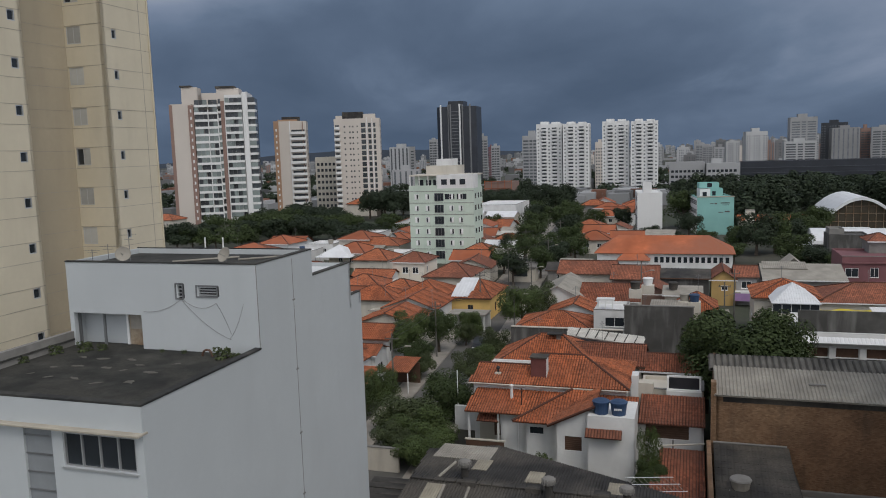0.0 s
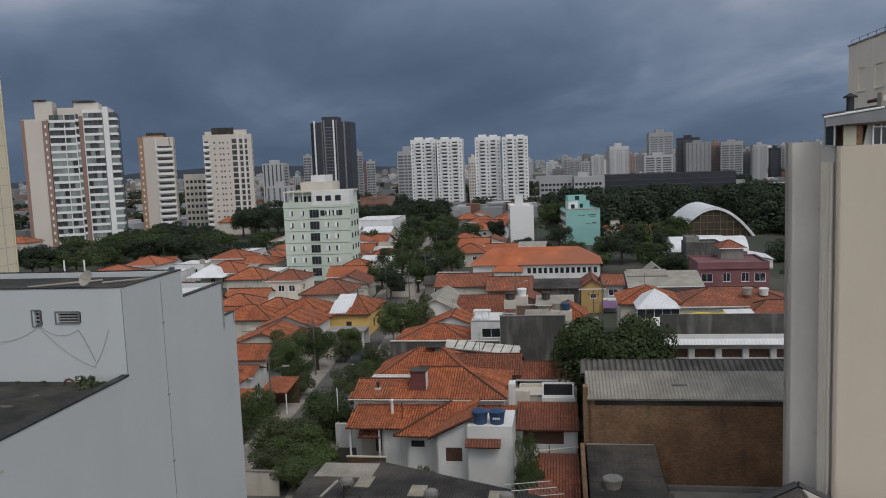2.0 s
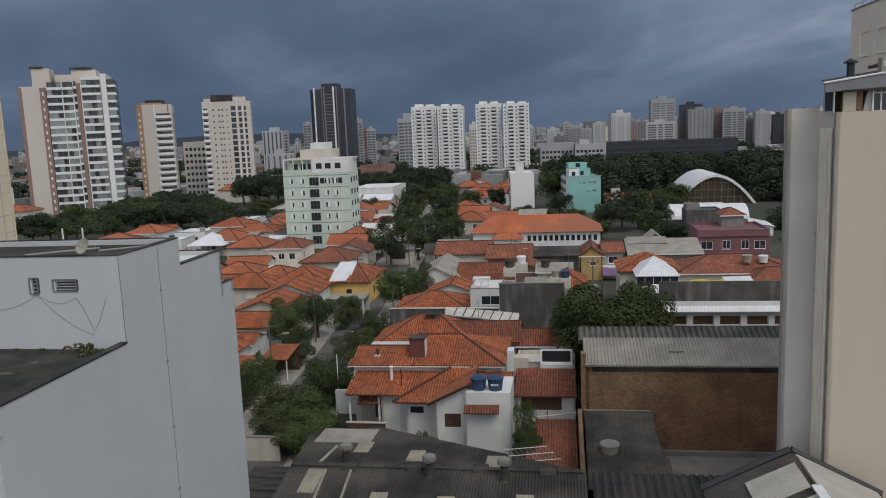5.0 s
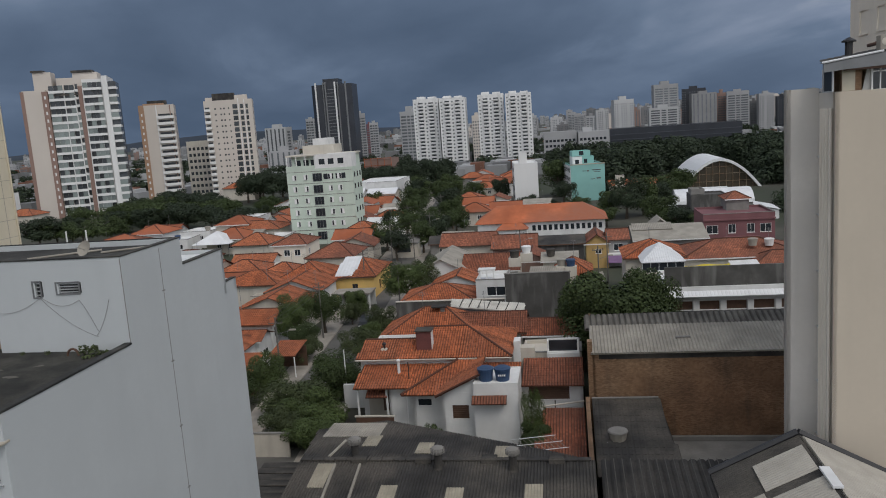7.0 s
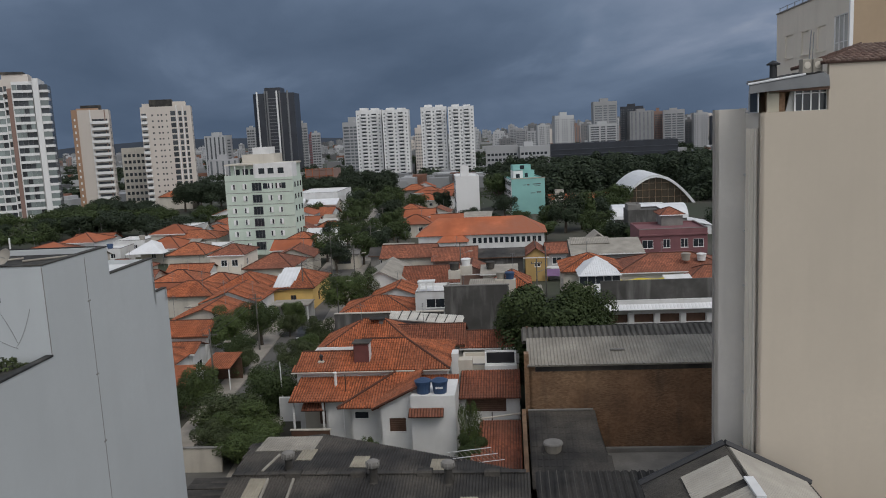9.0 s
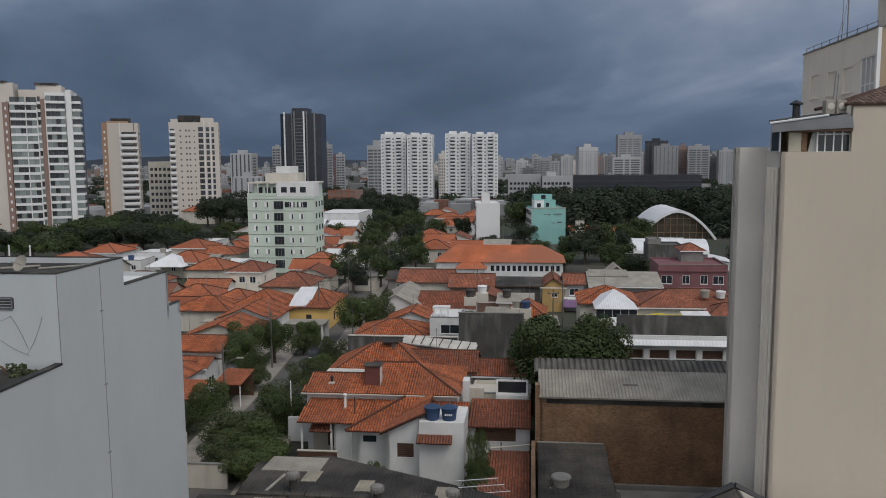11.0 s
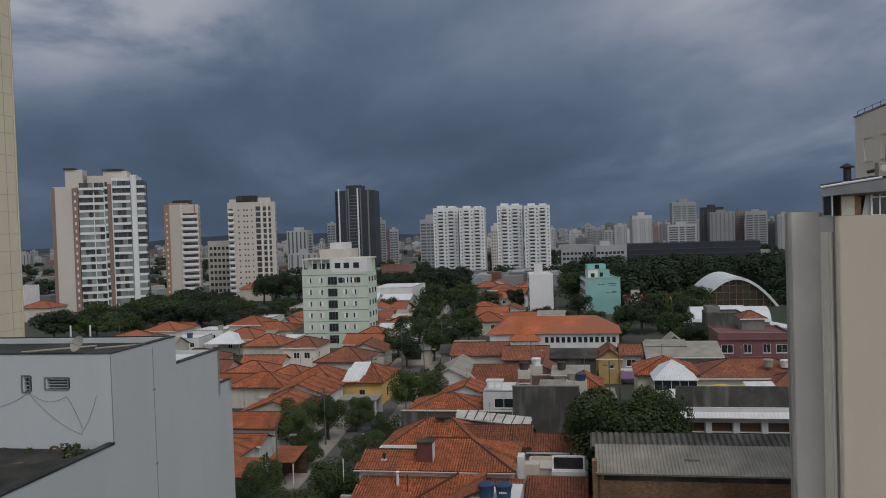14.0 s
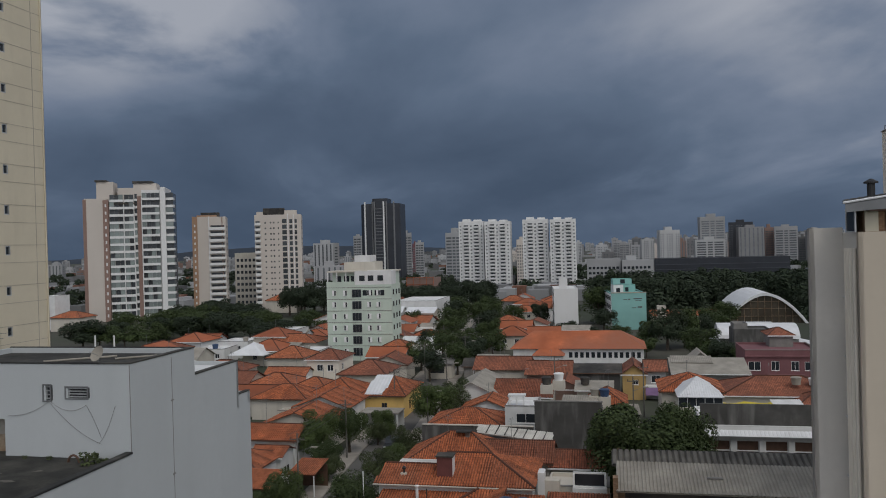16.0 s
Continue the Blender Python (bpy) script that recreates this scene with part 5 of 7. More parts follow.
def house(v0, v1, u0, u1, eave, ridge, kind, wall_mat, roof_mat, label, wins=(), over=0.4, near=False, yaw=0.0, base=0.0, chim=None):
    """wins: (face, place, foot, width, height) with face f (street side of the camera), r or l."""
    t = thing("house", label, "house", (v0 + v1) / 2, (u0 + u1) / 2, base, yaw, "tile-roofed houses")
    w, d = (v1 - v0) / 2, (u1 - u0) / 2
    holes = {"f": [], "r": [], "l": []}
    for f, p, z, ww, hh in wins:
        s = {"f": p + w, "r": p + d, "l": d - p}[f]
        holes[f].append((s - ww / 2, s + ww / 2, z, z + hh))
    b = Mesh().block(-w, w, -d, d, 0, eave, holes["f"], holes["r"], holes["l"], drop=0.35 if kind == "flat" else 0.1)
    if kind.startswith("gable"):
        for s in (-1, 1):
            if kind == "gable_x":
                q = [(s * (w - 0.01), -d, eave), (s * (w - 0.01), d, eave), (s * (w - 0.01), 0, ridge - 0.12)]
                b.face(q).face([(x - s * 0.15, y, z) for x, y, z in q[::-1]])
            else:
                q = [(-w, s * (d - 0.01), eave), (w, s * (d - 0.01), eave), (0, s * (d - 0.01), ridge - 0.12)]
                b.face(q).face([(x, y - s * 0.15, z) for x, y, z in q[::-1]])
    part("wall", b, wall_mat, t)
    if kind != "flat":
        rb = Mesh()
        rr = (0.26, 0.4, 0.085) if near else (0.0, 0.0, 0.0)
        roof_planes(rb, -w - over, w + over, -d - over, d + over, eave - 0.02, ridge, kind, *rr)
        rf = part("roof", rb, roof_mat, t, "orange clay tile roof" if roof_mat in (clay, clay_old, clay_far) else "sheet roof")
        part("fascia", Mesh().box(-w - over, w + over, -d - over - 0.04, -d - over - 0.005, eave - 0.2, eave - 0.03), white_paint if (int(abs(v0) * 7) % 2) else wood, rf)
        if roof_mat in (clay, clay_old, clay_far):
            part("ridge_tiles", ridge_caps(-w - over, w + over, -d - over, d + over, eave - 0.02, ridge + 0.03, kind), clay_old, rf, kind="stuff")
    else:
        part("coping", Mesh().box(-w - 0.04, w + 0.04, -d - 0.04, -d + 0.24, eave + 0.004, eave + 0.08).box(w - 0.24, w + 0.04, -d + 0.24, d + 0.04, eave + 0.004, eave + 0.08), concrete, t)
    for f, p, z, ww, hh in wins:
        x, y, a = {"f": (p, -d, 0), "r": (w, p, 90), "l": (-w, p, -90)}[f]
        if hh > 1.8:
            m = pose(x, y, z, 0, 0, a)
            part("door", Mesh().box(-ww / 2, ww / 2, 0.06, 0.12, 0, hh).box(-ww / 2 + 0.1, ww / 2 - 0.1, 0.03, 0.06, 0.15, hh * 0.45), wood, t, at=m)
        else:
            window(t, x, y, z, ww, hh, a, wood if wall_mat is yellow else white_paint, 1, glass, 0.12)
    if chim:
        part("chimney", Mesh().box(chim[0] - 0.3, chim[0] + 0.3, chim[1] - 0.3, chim[1] + 0.3, eave - 0.3, chim[2]).box(chim[0] - 0.38, chim[0] + 0.38, chim[1] - 0.38, chim[1] + 0.38, chim[2] + 0.003, chim[2] + 0.12), concrete, t)
    return t


def build_white_house():
    O = Vector((-12.0, 70.0))
    t = thing("house", "white two-storey house with layered orange tile roofs", "house", O.x, O.y)
    P = lambda v, u, z: (v - O.x, u - O.y, z)
    X, Y = lambda v: v - O.x, lambda u: u - O.y
    b = Mesh().block(X(-8.75), X(-5.05), Y(61.65), Y(66), 0, 5.5, drop=0.03)
    part("stair_box", b, house_white, t, "white flat-topped wall block")
    b = Mesh().wall((X(-11.6), Y(62.6)), (1, 0), 2.84, 0, 4.4, [(0.84, 2.24, 2.07, 3.29)], 0.2)
    b.face([P(-11.6, 62.61, 4.4), P(-8.76, 62.61, 4.4), P(-8.76, 62.61, 5.9)]).wall((X(-11.6), Y(66)), (0, -1), 3.4, 0, 4.3)
    part("wall", b, house_white, t)
    b = Mesh().wall((X(-14.4), Y(64)), (1, 0), 2.8, 0, 4.1, [(0.42, 1.6, 2.75, 3.35)], 0.2).wall((X(-14.4), Y(66)), (0, -1), 2, 0, 4.1)
    part("wall", b, house_white, t)
    part("wall", Mesh().wall((X(-16.8), Y(65)), (1, 0), 2.4, 0, 4.2).wall((X(-16.8), Y(68)), (0, -1), 3, 0, 4.2), house_white, t)
    b = Mesh().block(X(-20), X(-6.2), Y(68), Y(76), 0, 5.85)
    part("upper_wall", b, house_white, t)
    b = Mesh().wall((X(-5.04), Y(66)), (1, 0), 5.3, 0, 3.9, [(0.6, 4.1, 2.45, 3.72)], 0.2).wall((X(0.25), Y(66)), (0, 1), 5, 0, 3.9)
    part("wing_wall", b, house_white, t)
    # dark slatted panel fills the wing's opening, standing in for the shade inside
    part("wing_shutter", Mesh().box(X(-4.45), X(-0.94), Y(66.1), Y(66.15), 2.45, 3.72), wood, t, "dark brown slatted panel in a wall opening")
    for k in range(6):
        part("shutter_slat", Mesh().box(X(-4.45), X(-0.94), Y(66.06), Y(66.1), 2.55 + 0.19 * k, 2.62 + 0.19 * k), wood, t)
    part("wing_pipe", Mesh().tube(P(-2.2, 65.93, 0), P(-2.2, 65.93, 2.4), 0.05, 0.05), sheet_dark, t)
    f = part("shutter", Mesh().box(X(-10.76), X(-9.36), Y(62.7), Y(62.74), 2.07, 3.29), wood, t, "dark brown slatted panel in a wall opening")
    for k in range(7):
        part("slat", Mesh().box(X(-10.7), X(-9.42), Y(62.66), Y(62.7), 2.14 + 0.165 * k, 2.2 + 0.165 * k), wood, f)
    part("small_window", Mesh().box(X(-13.98), X(-12.8), Y(64.1), Y(64.14), 2.75, 3.35), glass, t)
    R = dict(rib=0.25, row=0.38, amp=0.085)
    part("lower_roof", Mesh().slope([P(-19.9, 64.3, 4.22), P(-5.1, 64.3, 4.22), P(-5.1, 68.0, 5.25), P(-19.7, 68.0, 5.25)], **R), clay, t, "orange clay tile roof")
    part("hip_roof", Mesh().slope([P(-15.3, 63.1, 4.0), P(-11.0, 63.1, 4.0), P(-8.3, 67.4, 5.75), P(-10.8, 67.4, 5.75)], **R), clay, t)
    part("verge_roof", Mesh().slope([P(-12.15, 67.3, 4.3), P(-12.15, 62.25, 4.12), P(-8.2, 62.25, 6.05), P(-8.2, 67.3, 6.2)], **R), clay, t)
    part("upper_roof", Mesh().slope([P(-20.4, 67.6, 5.88), P(-14.4, 67.6, 5.88), P(-14.4, 70.6, 6.9), P(-20.0, 70.6, 6.9)], **R).slope([P(-14.0, 70.6, 6.88), P(-20.0, 70.6, 6.88), P(-20.4, 74.6, 5.8), P(-14.4, 74.6, 5.8)][::1]), clay, t)
    part("main_roof", Mesh().slope([P(-14.6, 67.6, 5.9), P(-5.9, 67.6, 5.9), P(-10.4, 72.4, 7.55), P(-14.6, 72.4, 7.55)], **R).slope([P(-5.9, 67.6, 5.9), P(-5.9, 77.2, 5.9), P(-10.4, 72.4, 7.55)], **R).slope([P(-5.9, 77.2, 5.9), P(-14.6, 77.2, 5.9), P(-14.6, 72.4, 7.55), P(-10.4, 72.4, 7.55)]), clay, t, "orange hipped tile roof")
    rc = Mesh().tube(P(-5.9, 67.6, 5.98), P(-10.4, 72.4, 7.62), 0.12, 0.12, 6).tube(P(-14.6, 72.4, 7.6), P(-10.4, 72.4, 7.62), 0.12, 0.12, 6).tube(P(-15.3, 63.1, 4.1), P(-10.8, 67.4, 5.85), 0.12, 0.12, 6).tube(P(-20, 70.6, 6.95), P(-14.6, 70.6, 6.95), 0.12, 0.12, 6).tube(P(-12.15, 62.2, 4.2), P(-8.2, 62.2, 6.13), 0.1, 0.1, 6)
    part("ridge_tiles", rc, clay_old, t, "darker ridge tiles", kind="stuff")
    part("gutter", Mesh().tube(P(-20.4, 67.5, 5.82), P(-5.9, 67.5, 5.84), 0.07, 0.07, 6), pale, t)
    part("wing_roof", Mesh().slope([P(-5.04, 65.3, 3.92), P(0.35, 65.3, 3.92), P(0.35, 70, 4.95), P(-5.04, 70, 4.95)], **R), clay_old, t, "older brownish tile roof of the wing")
    a = part("awning", Mesh().slope([P(-8.9, 60.9, 3.95), P(-6.0, 60.9, 3.95), P(-6.0, 61.63, 4.45), P(-8.9, 61.63, 4.45)], 0.23, 0.36, 0.05), clay_old, t, "small tiled awning")
    c = part("chimney", Mesh().bevel_box(X(-14.75), X(-13.35), Y(68.7), Y(69.9), 5.9, 8.1, 0.04), chimney_mat, t, "dark red square chimney")
    part("cap", Mesh().box(X(-14.85), X(-13.25), Y(68.6), Y(70.0), 8.102, 8.22), sheet_dark, c)
    part("side", Mesh().box(X(-13.349), X(-13.33), Y(68.75), Y(69.85), 5.9, 8.08), house_white, c)
    part("vent_cowl", Mesh().lathe(X(-17.9), Y(69.1), [(0.1, 6.3), (0.1, 6.8), (0.2, 6.85), (0.2, 6.95), (0.05, 7.1)], 10), black, t, "black flue cowl")
    part("vent_base", Mesh().box(X(-18.2), X(-17.6), Y(68.8), Y(69.4), 6.2, 6.5), pale, t)
    part("vent_pipe", Mesh().lathe(X(-16.1), Y(66.6), [(0.13, 4.7), (0.13, 6.0), (0.2, 6.02), (0.2, 6.12), (0.05, 6.2)], 10), white_paint, t, "white plastic vent pipe")
    part("vent_pipe", Mesh().tube(P(-15.0, 65.6, 4.5), P(-15.0, 65.6, 6.2), 0.05, 0.05, 6), black, t)
    part("drain_pipe", Mesh().tube(P(-15.2, 64.93, 0), P(-15.2, 64.93, 4.1), 0.06, 0.06, 6), white_paint, t)
    # side porch
    part("porch_back", Mesh().box(X(-19.4), X(-16.85), Y(67.6), Y(67.8), 0, 4.2), pale, t)
    part("porch_awning", Mesh().slope([P(-18.9, 64.6, 3.3), P(-16.9, 64.6, 3.3), P(-16.9, 65.9, 3.9), P(-18.9, 65.9, 3.9)], 0.23, 0.36, 0.05), clay_old, t)
    part("porch_door", Mesh().box(X(-18.0), X(-17.1), Y(67.5), Y(67.6), 1.0, 3.3), wood, t, "brown wooden door and shutters")
    for v in (-19.6, -16.95):
        part("post", Mesh().box(X(v) - 0.08, X(v) + 0.08, Y(64.7), Y(64.86), 0, 4.1), house_white, t)
    part("porch_rail", Mesh().box(X(-19.6), X(-16.2), Y(63.6), Y(63.75), 0.9, 1.9), wood, t, "dark brown slatted railing")
    part("rail_coping", Mesh().box(X(-19.7), X(-16.1), Y(63.55), Y(63.8), 1.9, 2.0), pale, t)
    for v in (-7.75, -6.35):
        k = thing("water_tank", "dark blue round plastic water tank", "water tank", v, 62.6, 5.47, 0, "blue water tanks")
        part("tub", Mesh().lathe(0, 0, [(0.55, 0.0), (0.66, 0.9), (0.7, 0.92), (0.7, 1.0), (0.6, 1.01)], 18), blue_plastic, k)
        part("lid", Mesh().lathe(0, 0, [(0.72, 1.0), (0.72, 1.06), (0.45, 1.2), (0.1, 1.26)], 18), blue_plastic, k)
        if v > -7:
            lb = Mesh()
            for i in range(4):
                lb.box(-0.3 + 0.16 * i, -0.19 + 0.16 * i, -0.655, -0.63, 0.5, 0.66)
            part("mark", lb, white_paint, k, "white printed mark")
    # lean-to with old tiles beside the block
    k = thing("lean_to", "low lean-to with an old red tile roof", "shed", -1.2, 58.5)
    part("roof", Mesh().slope([(-3.0, -7.5, 1.5), (1.5, -7.5, 1.5), (1.4, 6.0, 2.2), (-1.9, 6.0, 2.2)], 0.23, 0.36, 0.06), clay_old, k, "old moss-stained red tiles")
    part("wall", Mesh().box(-2.6, 1.4, -7.0, 5.8, 0, 1.4), concrete, k)
    part("gutter", Mesh().tube((-2.2, 6.0, 2.35), (1.5, 6.2, 2.75), 0.08, 0.08, 6), pale, k)
    k = thing("metal_rack", "white metal drying rack lying on the roof", "rack", -2.6, 49.9, 5.1, 15)
    for i in range(9):
        part("rod", Mesh().tube((-1.4 + 0.35 * i, -0.5, 0), (-2.0 + 0.35 * i, 0.9, 0.35), 0.014, 0.014, 5), sheet_light, k)
    for y, z in ((-0.5, 0.0), (0.2, 0.18), (0.9, 0.35)):
        part("rail", Mesh().tube((-1.5 - 0.4 * (y + 0.5), y, z), (1.6 - 0.4 * (y + 0.5), y, z), 0.025, 0.025, 5), sheet_white, k)


build_white_house()


def build_sheds():
    # brown brick hall with a fibre-cement roof
    t = thing("brick_hall", "large hall with a bare brown brick wall and grey corrugated roof", "hall", 20.0, 66.0)
    b = Mesh().wall((-18.9, -3.3), (1, 0), 40, 0, 7.5, (), 0.25).wall((-18.9, 10), (0, -1), 13.3, 0, 7.5, (), 0.25)
    part("wall", b, brown_brick, t, "stained brown brick wall")
    part("footing", Mesh().bevel_box(-13.0, 21, -3.6, -3.31, 0, 0.5, 0.05), concrete, t, "grey rendered footing")
    part("worn_band", Mesh().box(-18.4, 21, -3.33, -3.303, 7.05, 7.45), sheet_dark, t, "dark worn mortar band under the eaves")
    part("pier", Mesh().box(-19.3, -18.91, -3.5, -2.7, 0, 8.6), brown_brick, t)
    part("roof", Mesh().slope([(-19.05, -3.65, 7.62), (21, -3.65, 7.62), (21, 1.0, 8.68), (-19.05, 1.0, 8.68)], 0.28, 0, 0.075), sheet_light, t, "weathered corrugated fibre-cement sheets")
    part("back_roof", Mesh().slope([(21, 9.5, 7.2), (-19.4, 9.5, 7.2), (-19.4, 3.5, 8.9), (21, 3.5, 8.9)], 0.5, 0, 0.22), sheet_mid, t, "deep-ribbed dark grey roof sheets")
    part("valley", Mesh().slope([(-19.4, 1.05, 8.3), (21, 1.05, 8.3), (21, 3.5, 8.9), (-19.4, 3.5, 8.9)], 0.5, 0, 0.2), sheet_mid, t)
    for v in (-11.5, 11.5 - 3.5):
        part("roof_clip", Mesh().box(v - 0.6, v + 0.6, -1.6, -1.3, 8.2, 8.3), concrete, t)
    k = thing("yard_slab", "worn grey concrete slab of the back yard", "yard floor", 13.0, 56.8)
    part("slab", Mesh().box(-6.2, 12, -5.4, 5.5, -0.2, 0.12), concrete, k)
    # wall between the yards
    k = thing("yard_wall", "old brick yard wall with worn render", "wall", 0.55, 54.0)
    part("wall", Mesh().bevel_box(-0.13, 0.13, -9, 8.4, 0, 3.9, 0.04), brown_brick, k)
    part("coping", Mesh().box(-0.16, 0.16, -9, 8.4, 3.903, 3.96), brown_brick, k)
    # slate lean-to against the hall
    k = thing("lean_to", "low lean-to with dark patched slate sheets", "shed", 3.8, 57.0)
    part("roof", Mesh().slope([(-2.8, -5.8, 2.3), (3.0, -5.8, 2.3), (2.4, 5.4, 3.75), (-2.9, 5.4, 3.75)], 0.45, 0.9, 0.035), sheet_dark, k, "dark slate sheets")
    part("flashing", Mesh().tube((-2.9, 5.4, 3.85), (2.4, 5.4, 3.85), 0.1, 0.1, 6), concrete, k)
    part("wall", Mesh().box(-2.6, 2.8, -5.6, 5.2, 0, 2.2), concrete, k)
    k = thing("water_tank", "grey lidded cement water tank on the lean-to", "water tank", 2.6, 56.2, 2.75)
    part("tub", Mesh().lathe(0, 0, [(0.55, 0), (0.68, 0.75), (0.72, 0.8)], 16), sheet_light, k)
    part("lid", Mesh().lathe(0, 0, [(0.76, 0.8), (0.7, 0.9), (0.1, 0.98)], 16), concrete, k)
    part("pipe", Mesh().tube((-1.1, -0.5, 0.1), (1.3, -0.3, 0.1), 0.05, 0.05, 6), sheet_white, k)
    # dark ribbed roof in the near yard
    k = thing("shed", "low shed with dark ribbed metal roof", "shed", 4.8, 46.5)
    part("roof", Mesh().slope([(-3.7, -5.0, 3.4), (5.3, -5.0, 3.4), (5.3, 3.6, 4.0), (-3.7, 3.6, 4.0)], 0.55, 0, 0.13), sheet_dark, k)
    for i in range(16):
        part("seam_strip", shared(("seam_strip", 1), lambda: Mesh().tube((0, -5.0, 3.56), (0, 3.6, 4.16), 0.035, 0.035, 5), sheet_mid), sheet_mid, k, at=pose(-3.4 + 0.55 * i, 0, 0))
    part("wall", Mesh().box(-3.6, 4.1, -4.8, 3.4, 0, 3.3), concrete, k)
    k = thing("concrete_wall", "long low grey concrete wall in the yard", "wall", 9.5, 51.2)
    part("wall", Mesh().bevel_box(-3.0, 6, -0.15, 0.15, 0, 3.0, 0.03), concrete, k)
    # peaked roof close below the beige tower
    k = thing("shed", "gabled shed with dark edges and patchwork of pale sheets", "shed", 9.75, 28.0, -0.18)
    part("wall", Mesh().block(-3.6, 3.6, -8, 7.8, 0, 9.7), pale, k)
    part("roof", Mesh().slope([(-3.9, 8.1, 9.9), (-3.9, -9, 9.9), (0, -9, 11.85), (0, 8.1, 11.85)], 0.18, 0, 0.04).slope([(3.9, -9, 9.9), (3.9, 8.1, 9.9), (0, 8.1, 11.85), (0, -9, 11.85)], 0.18, 0, 0.04), sheet_dark, k, "dark corrugated roof sheets")
    def sheet(side, y0, y1, s0, s1, mat):
        q = [(side * (3.9 - 3.9 * s), y, 9.9 + 1.95 * s + 0.09) for y, s in ((y0, s0), (y1, s0), (y1, s1), (y0, s1))]
        part("sheet", Mesh().slope(q if side > 0 else [q[1], q[0], q[3], q[2]], 0.18, 0, 0.04, 0.03), mat, k, "pale replaced roof sheet")
    sheet(-1, 4.6, 7.0, 0.42, 0.96, shed_sheet)
    sheet(-1, -9, 3.9, 0.02, 0.97, shed_sheet)
    sheet(-1, 4.1, 4.5, 0.02, 0.4, sheet_light)
    sheet(1, -9, 7.9, 0.06, 0.97, shed_sheet)
    for q in (-3.95, 3.95):
        part("barge_board", Mesh().tube((q, 8.2, 9.92), (0, 8.2, 11.95), 0.2, 0.2, 6), black, k, "black barge board")
    part("ridge", Mesh().box(-0.2, 0.2, 2.6, 4.4, 11.95, 12.05), sheet_white, k)
    # the big dark corrugated roof
    k = thing("workshop", "workshop under a dark patched corrugated roof", "workshop", -9.0, 47.4)
    pl = lambda x, y: (x, y, 5.25 - (0.045 * y if y > 0 else -0.16 * y))
    part("back_roof", Mesh().slope([pl(9.6, 0), pl(-9.8, 0), pl(-10.4, 5.8), pl(-5.6, 7.8), pl(5.7, 2.2)], 0.2, 0, 0.065), sheet_dark, k, "dark corrugated fibre-cement sheets")
    part("front_roof", Mesh().slope([pl(-9.8, -12), pl(9.7, -12), pl(9.6, -0.01), pl(-9.8, -0.01)], 0.2, 0, 0.065), sheet_dark, k)
    part("wall", Mesh().prism([(-9.6, -11.8), (9.4, -11.8), (9.4, 0), (5.5, 2.0), (-5.6, 7.4), (-10.1, 5.4)], 0, 3.2), concrete, k)
    rc = Mesh()
    for i in range(24):
        rc.box(-9.7 + 0.8 * i, -8.95 + 0.8 * i, -0.22, 0.22, 5.32, 5.4)
    part("ridge_capping", rc, sheet_dark, k, kind="stuff")
    def patch(x, y, w, l, mat, lab):
        s = 1 if y >= 0 else -1
        q = [pl(x, y), pl(x + w, y), pl(x + w, y + s * l), pl(x, y + s * l)]
        q = [(a, c, z + 0.075) for a, c, z in q]
        part("patch", Mesh().slope(q if s < 0 else [q[1], q[0], q[3], q[2]], 0.18, 0, 0.035, 0.03), mat, k, lab)
    patch(-9.6, 4.2, 4.2, 2.9, sheet_light, "pale grey newer sheets")
    for x, y in ((-6.2, 2.4), (-2.2, 1.0), (3.2, 0.3)):
        patch(x, y, 1.1, 2.0, old_plastic, "yellowed translucent sheet")
    for x, y in ((-8.4, -0.5), (-3.6, -2.8), (0.6, -3.0), (5.4, -2.6)):
        patch(x, y, 1.1, 2.6, old_plastic, "yellowed translucent sheet")
    for x, y0, y1 in ((-6.9, -0.6, -7), (-5.2, -0.6, -7), (-7.6, 0.4, 3.4)):
        part("flashing", Mesh().tube((x - 0.3, y0, pl(x, y0)[2] + 0.1), (x, y1, pl(x, y1)[2] + 0.1), 0.1, 0.1, 6), sheet_light, k, "pale flashing strip")
    for i, (v, u) in enumerate(((-15.1, 48.0), (-9.2, 46.5), (-4.4, 46.3))):
        q = thing("roof_vent", "grey turbine roof vent with a rounded head", "roof vent", v, u, 5.05, 0, "turbine roof vents")
        part("neck", Mesh().lathe(0, 0, [(0.42, -0.2), (0.27, 0.15), (0.25, 1.05)], 14), sheet_dark, q)
        hd = part("head", Mesh().lathe(0, 0, [(0.26, 1.05), (0.38, 1.15), (0.43, 1.32), (0.38, 1.5), (0.2, 1.6), (0.05, 1.62)], 16), concrete, q)
        for j in range(12):
            a = 2 * math.pi * j / 12
            part("fin", shared(("fin", 1), lambda: Mesh().box(0.35, 0.46, -0.012, 0.012, 1.15, 1.48), concrete), concrete, hd, at=pose(0, 0, 0, 0, 0, 30 * j))
    for i in range(4):
        q = thing("skylight_hatch", "small dark hatch on the ridge", "hatch", -14.6 + 4.3 * i, 47.3, 5.38)
        part("lid", Mesh().bevel_box(-0.5, 0.5, -0.35, 0.35, -0.2, 0.22, 0.08), sheet_dark, q)
    k = thing("shed", "dark plank-roofed shed beside the hedge", "shed", -21.0, 47.5)
    for j in range(9):
        part("plank", shared(("plank", 1), lambda: Mesh().bevel_box(-2.0, 2.0, -0.38, 0.38, 0, 0.08, 0.02), sheet_dark), sheet_dark, k, at=pose(0, -3.6 + 0.86 * j, 2.9 + 0.05 * j + (0.04 if j % 2 else 0), 4, 0, 2))
    part("wall", Mesh().box(-1.8, 1.8, -3.8, 3.6, 0, 2.8), concrete, k)


build_sheds()


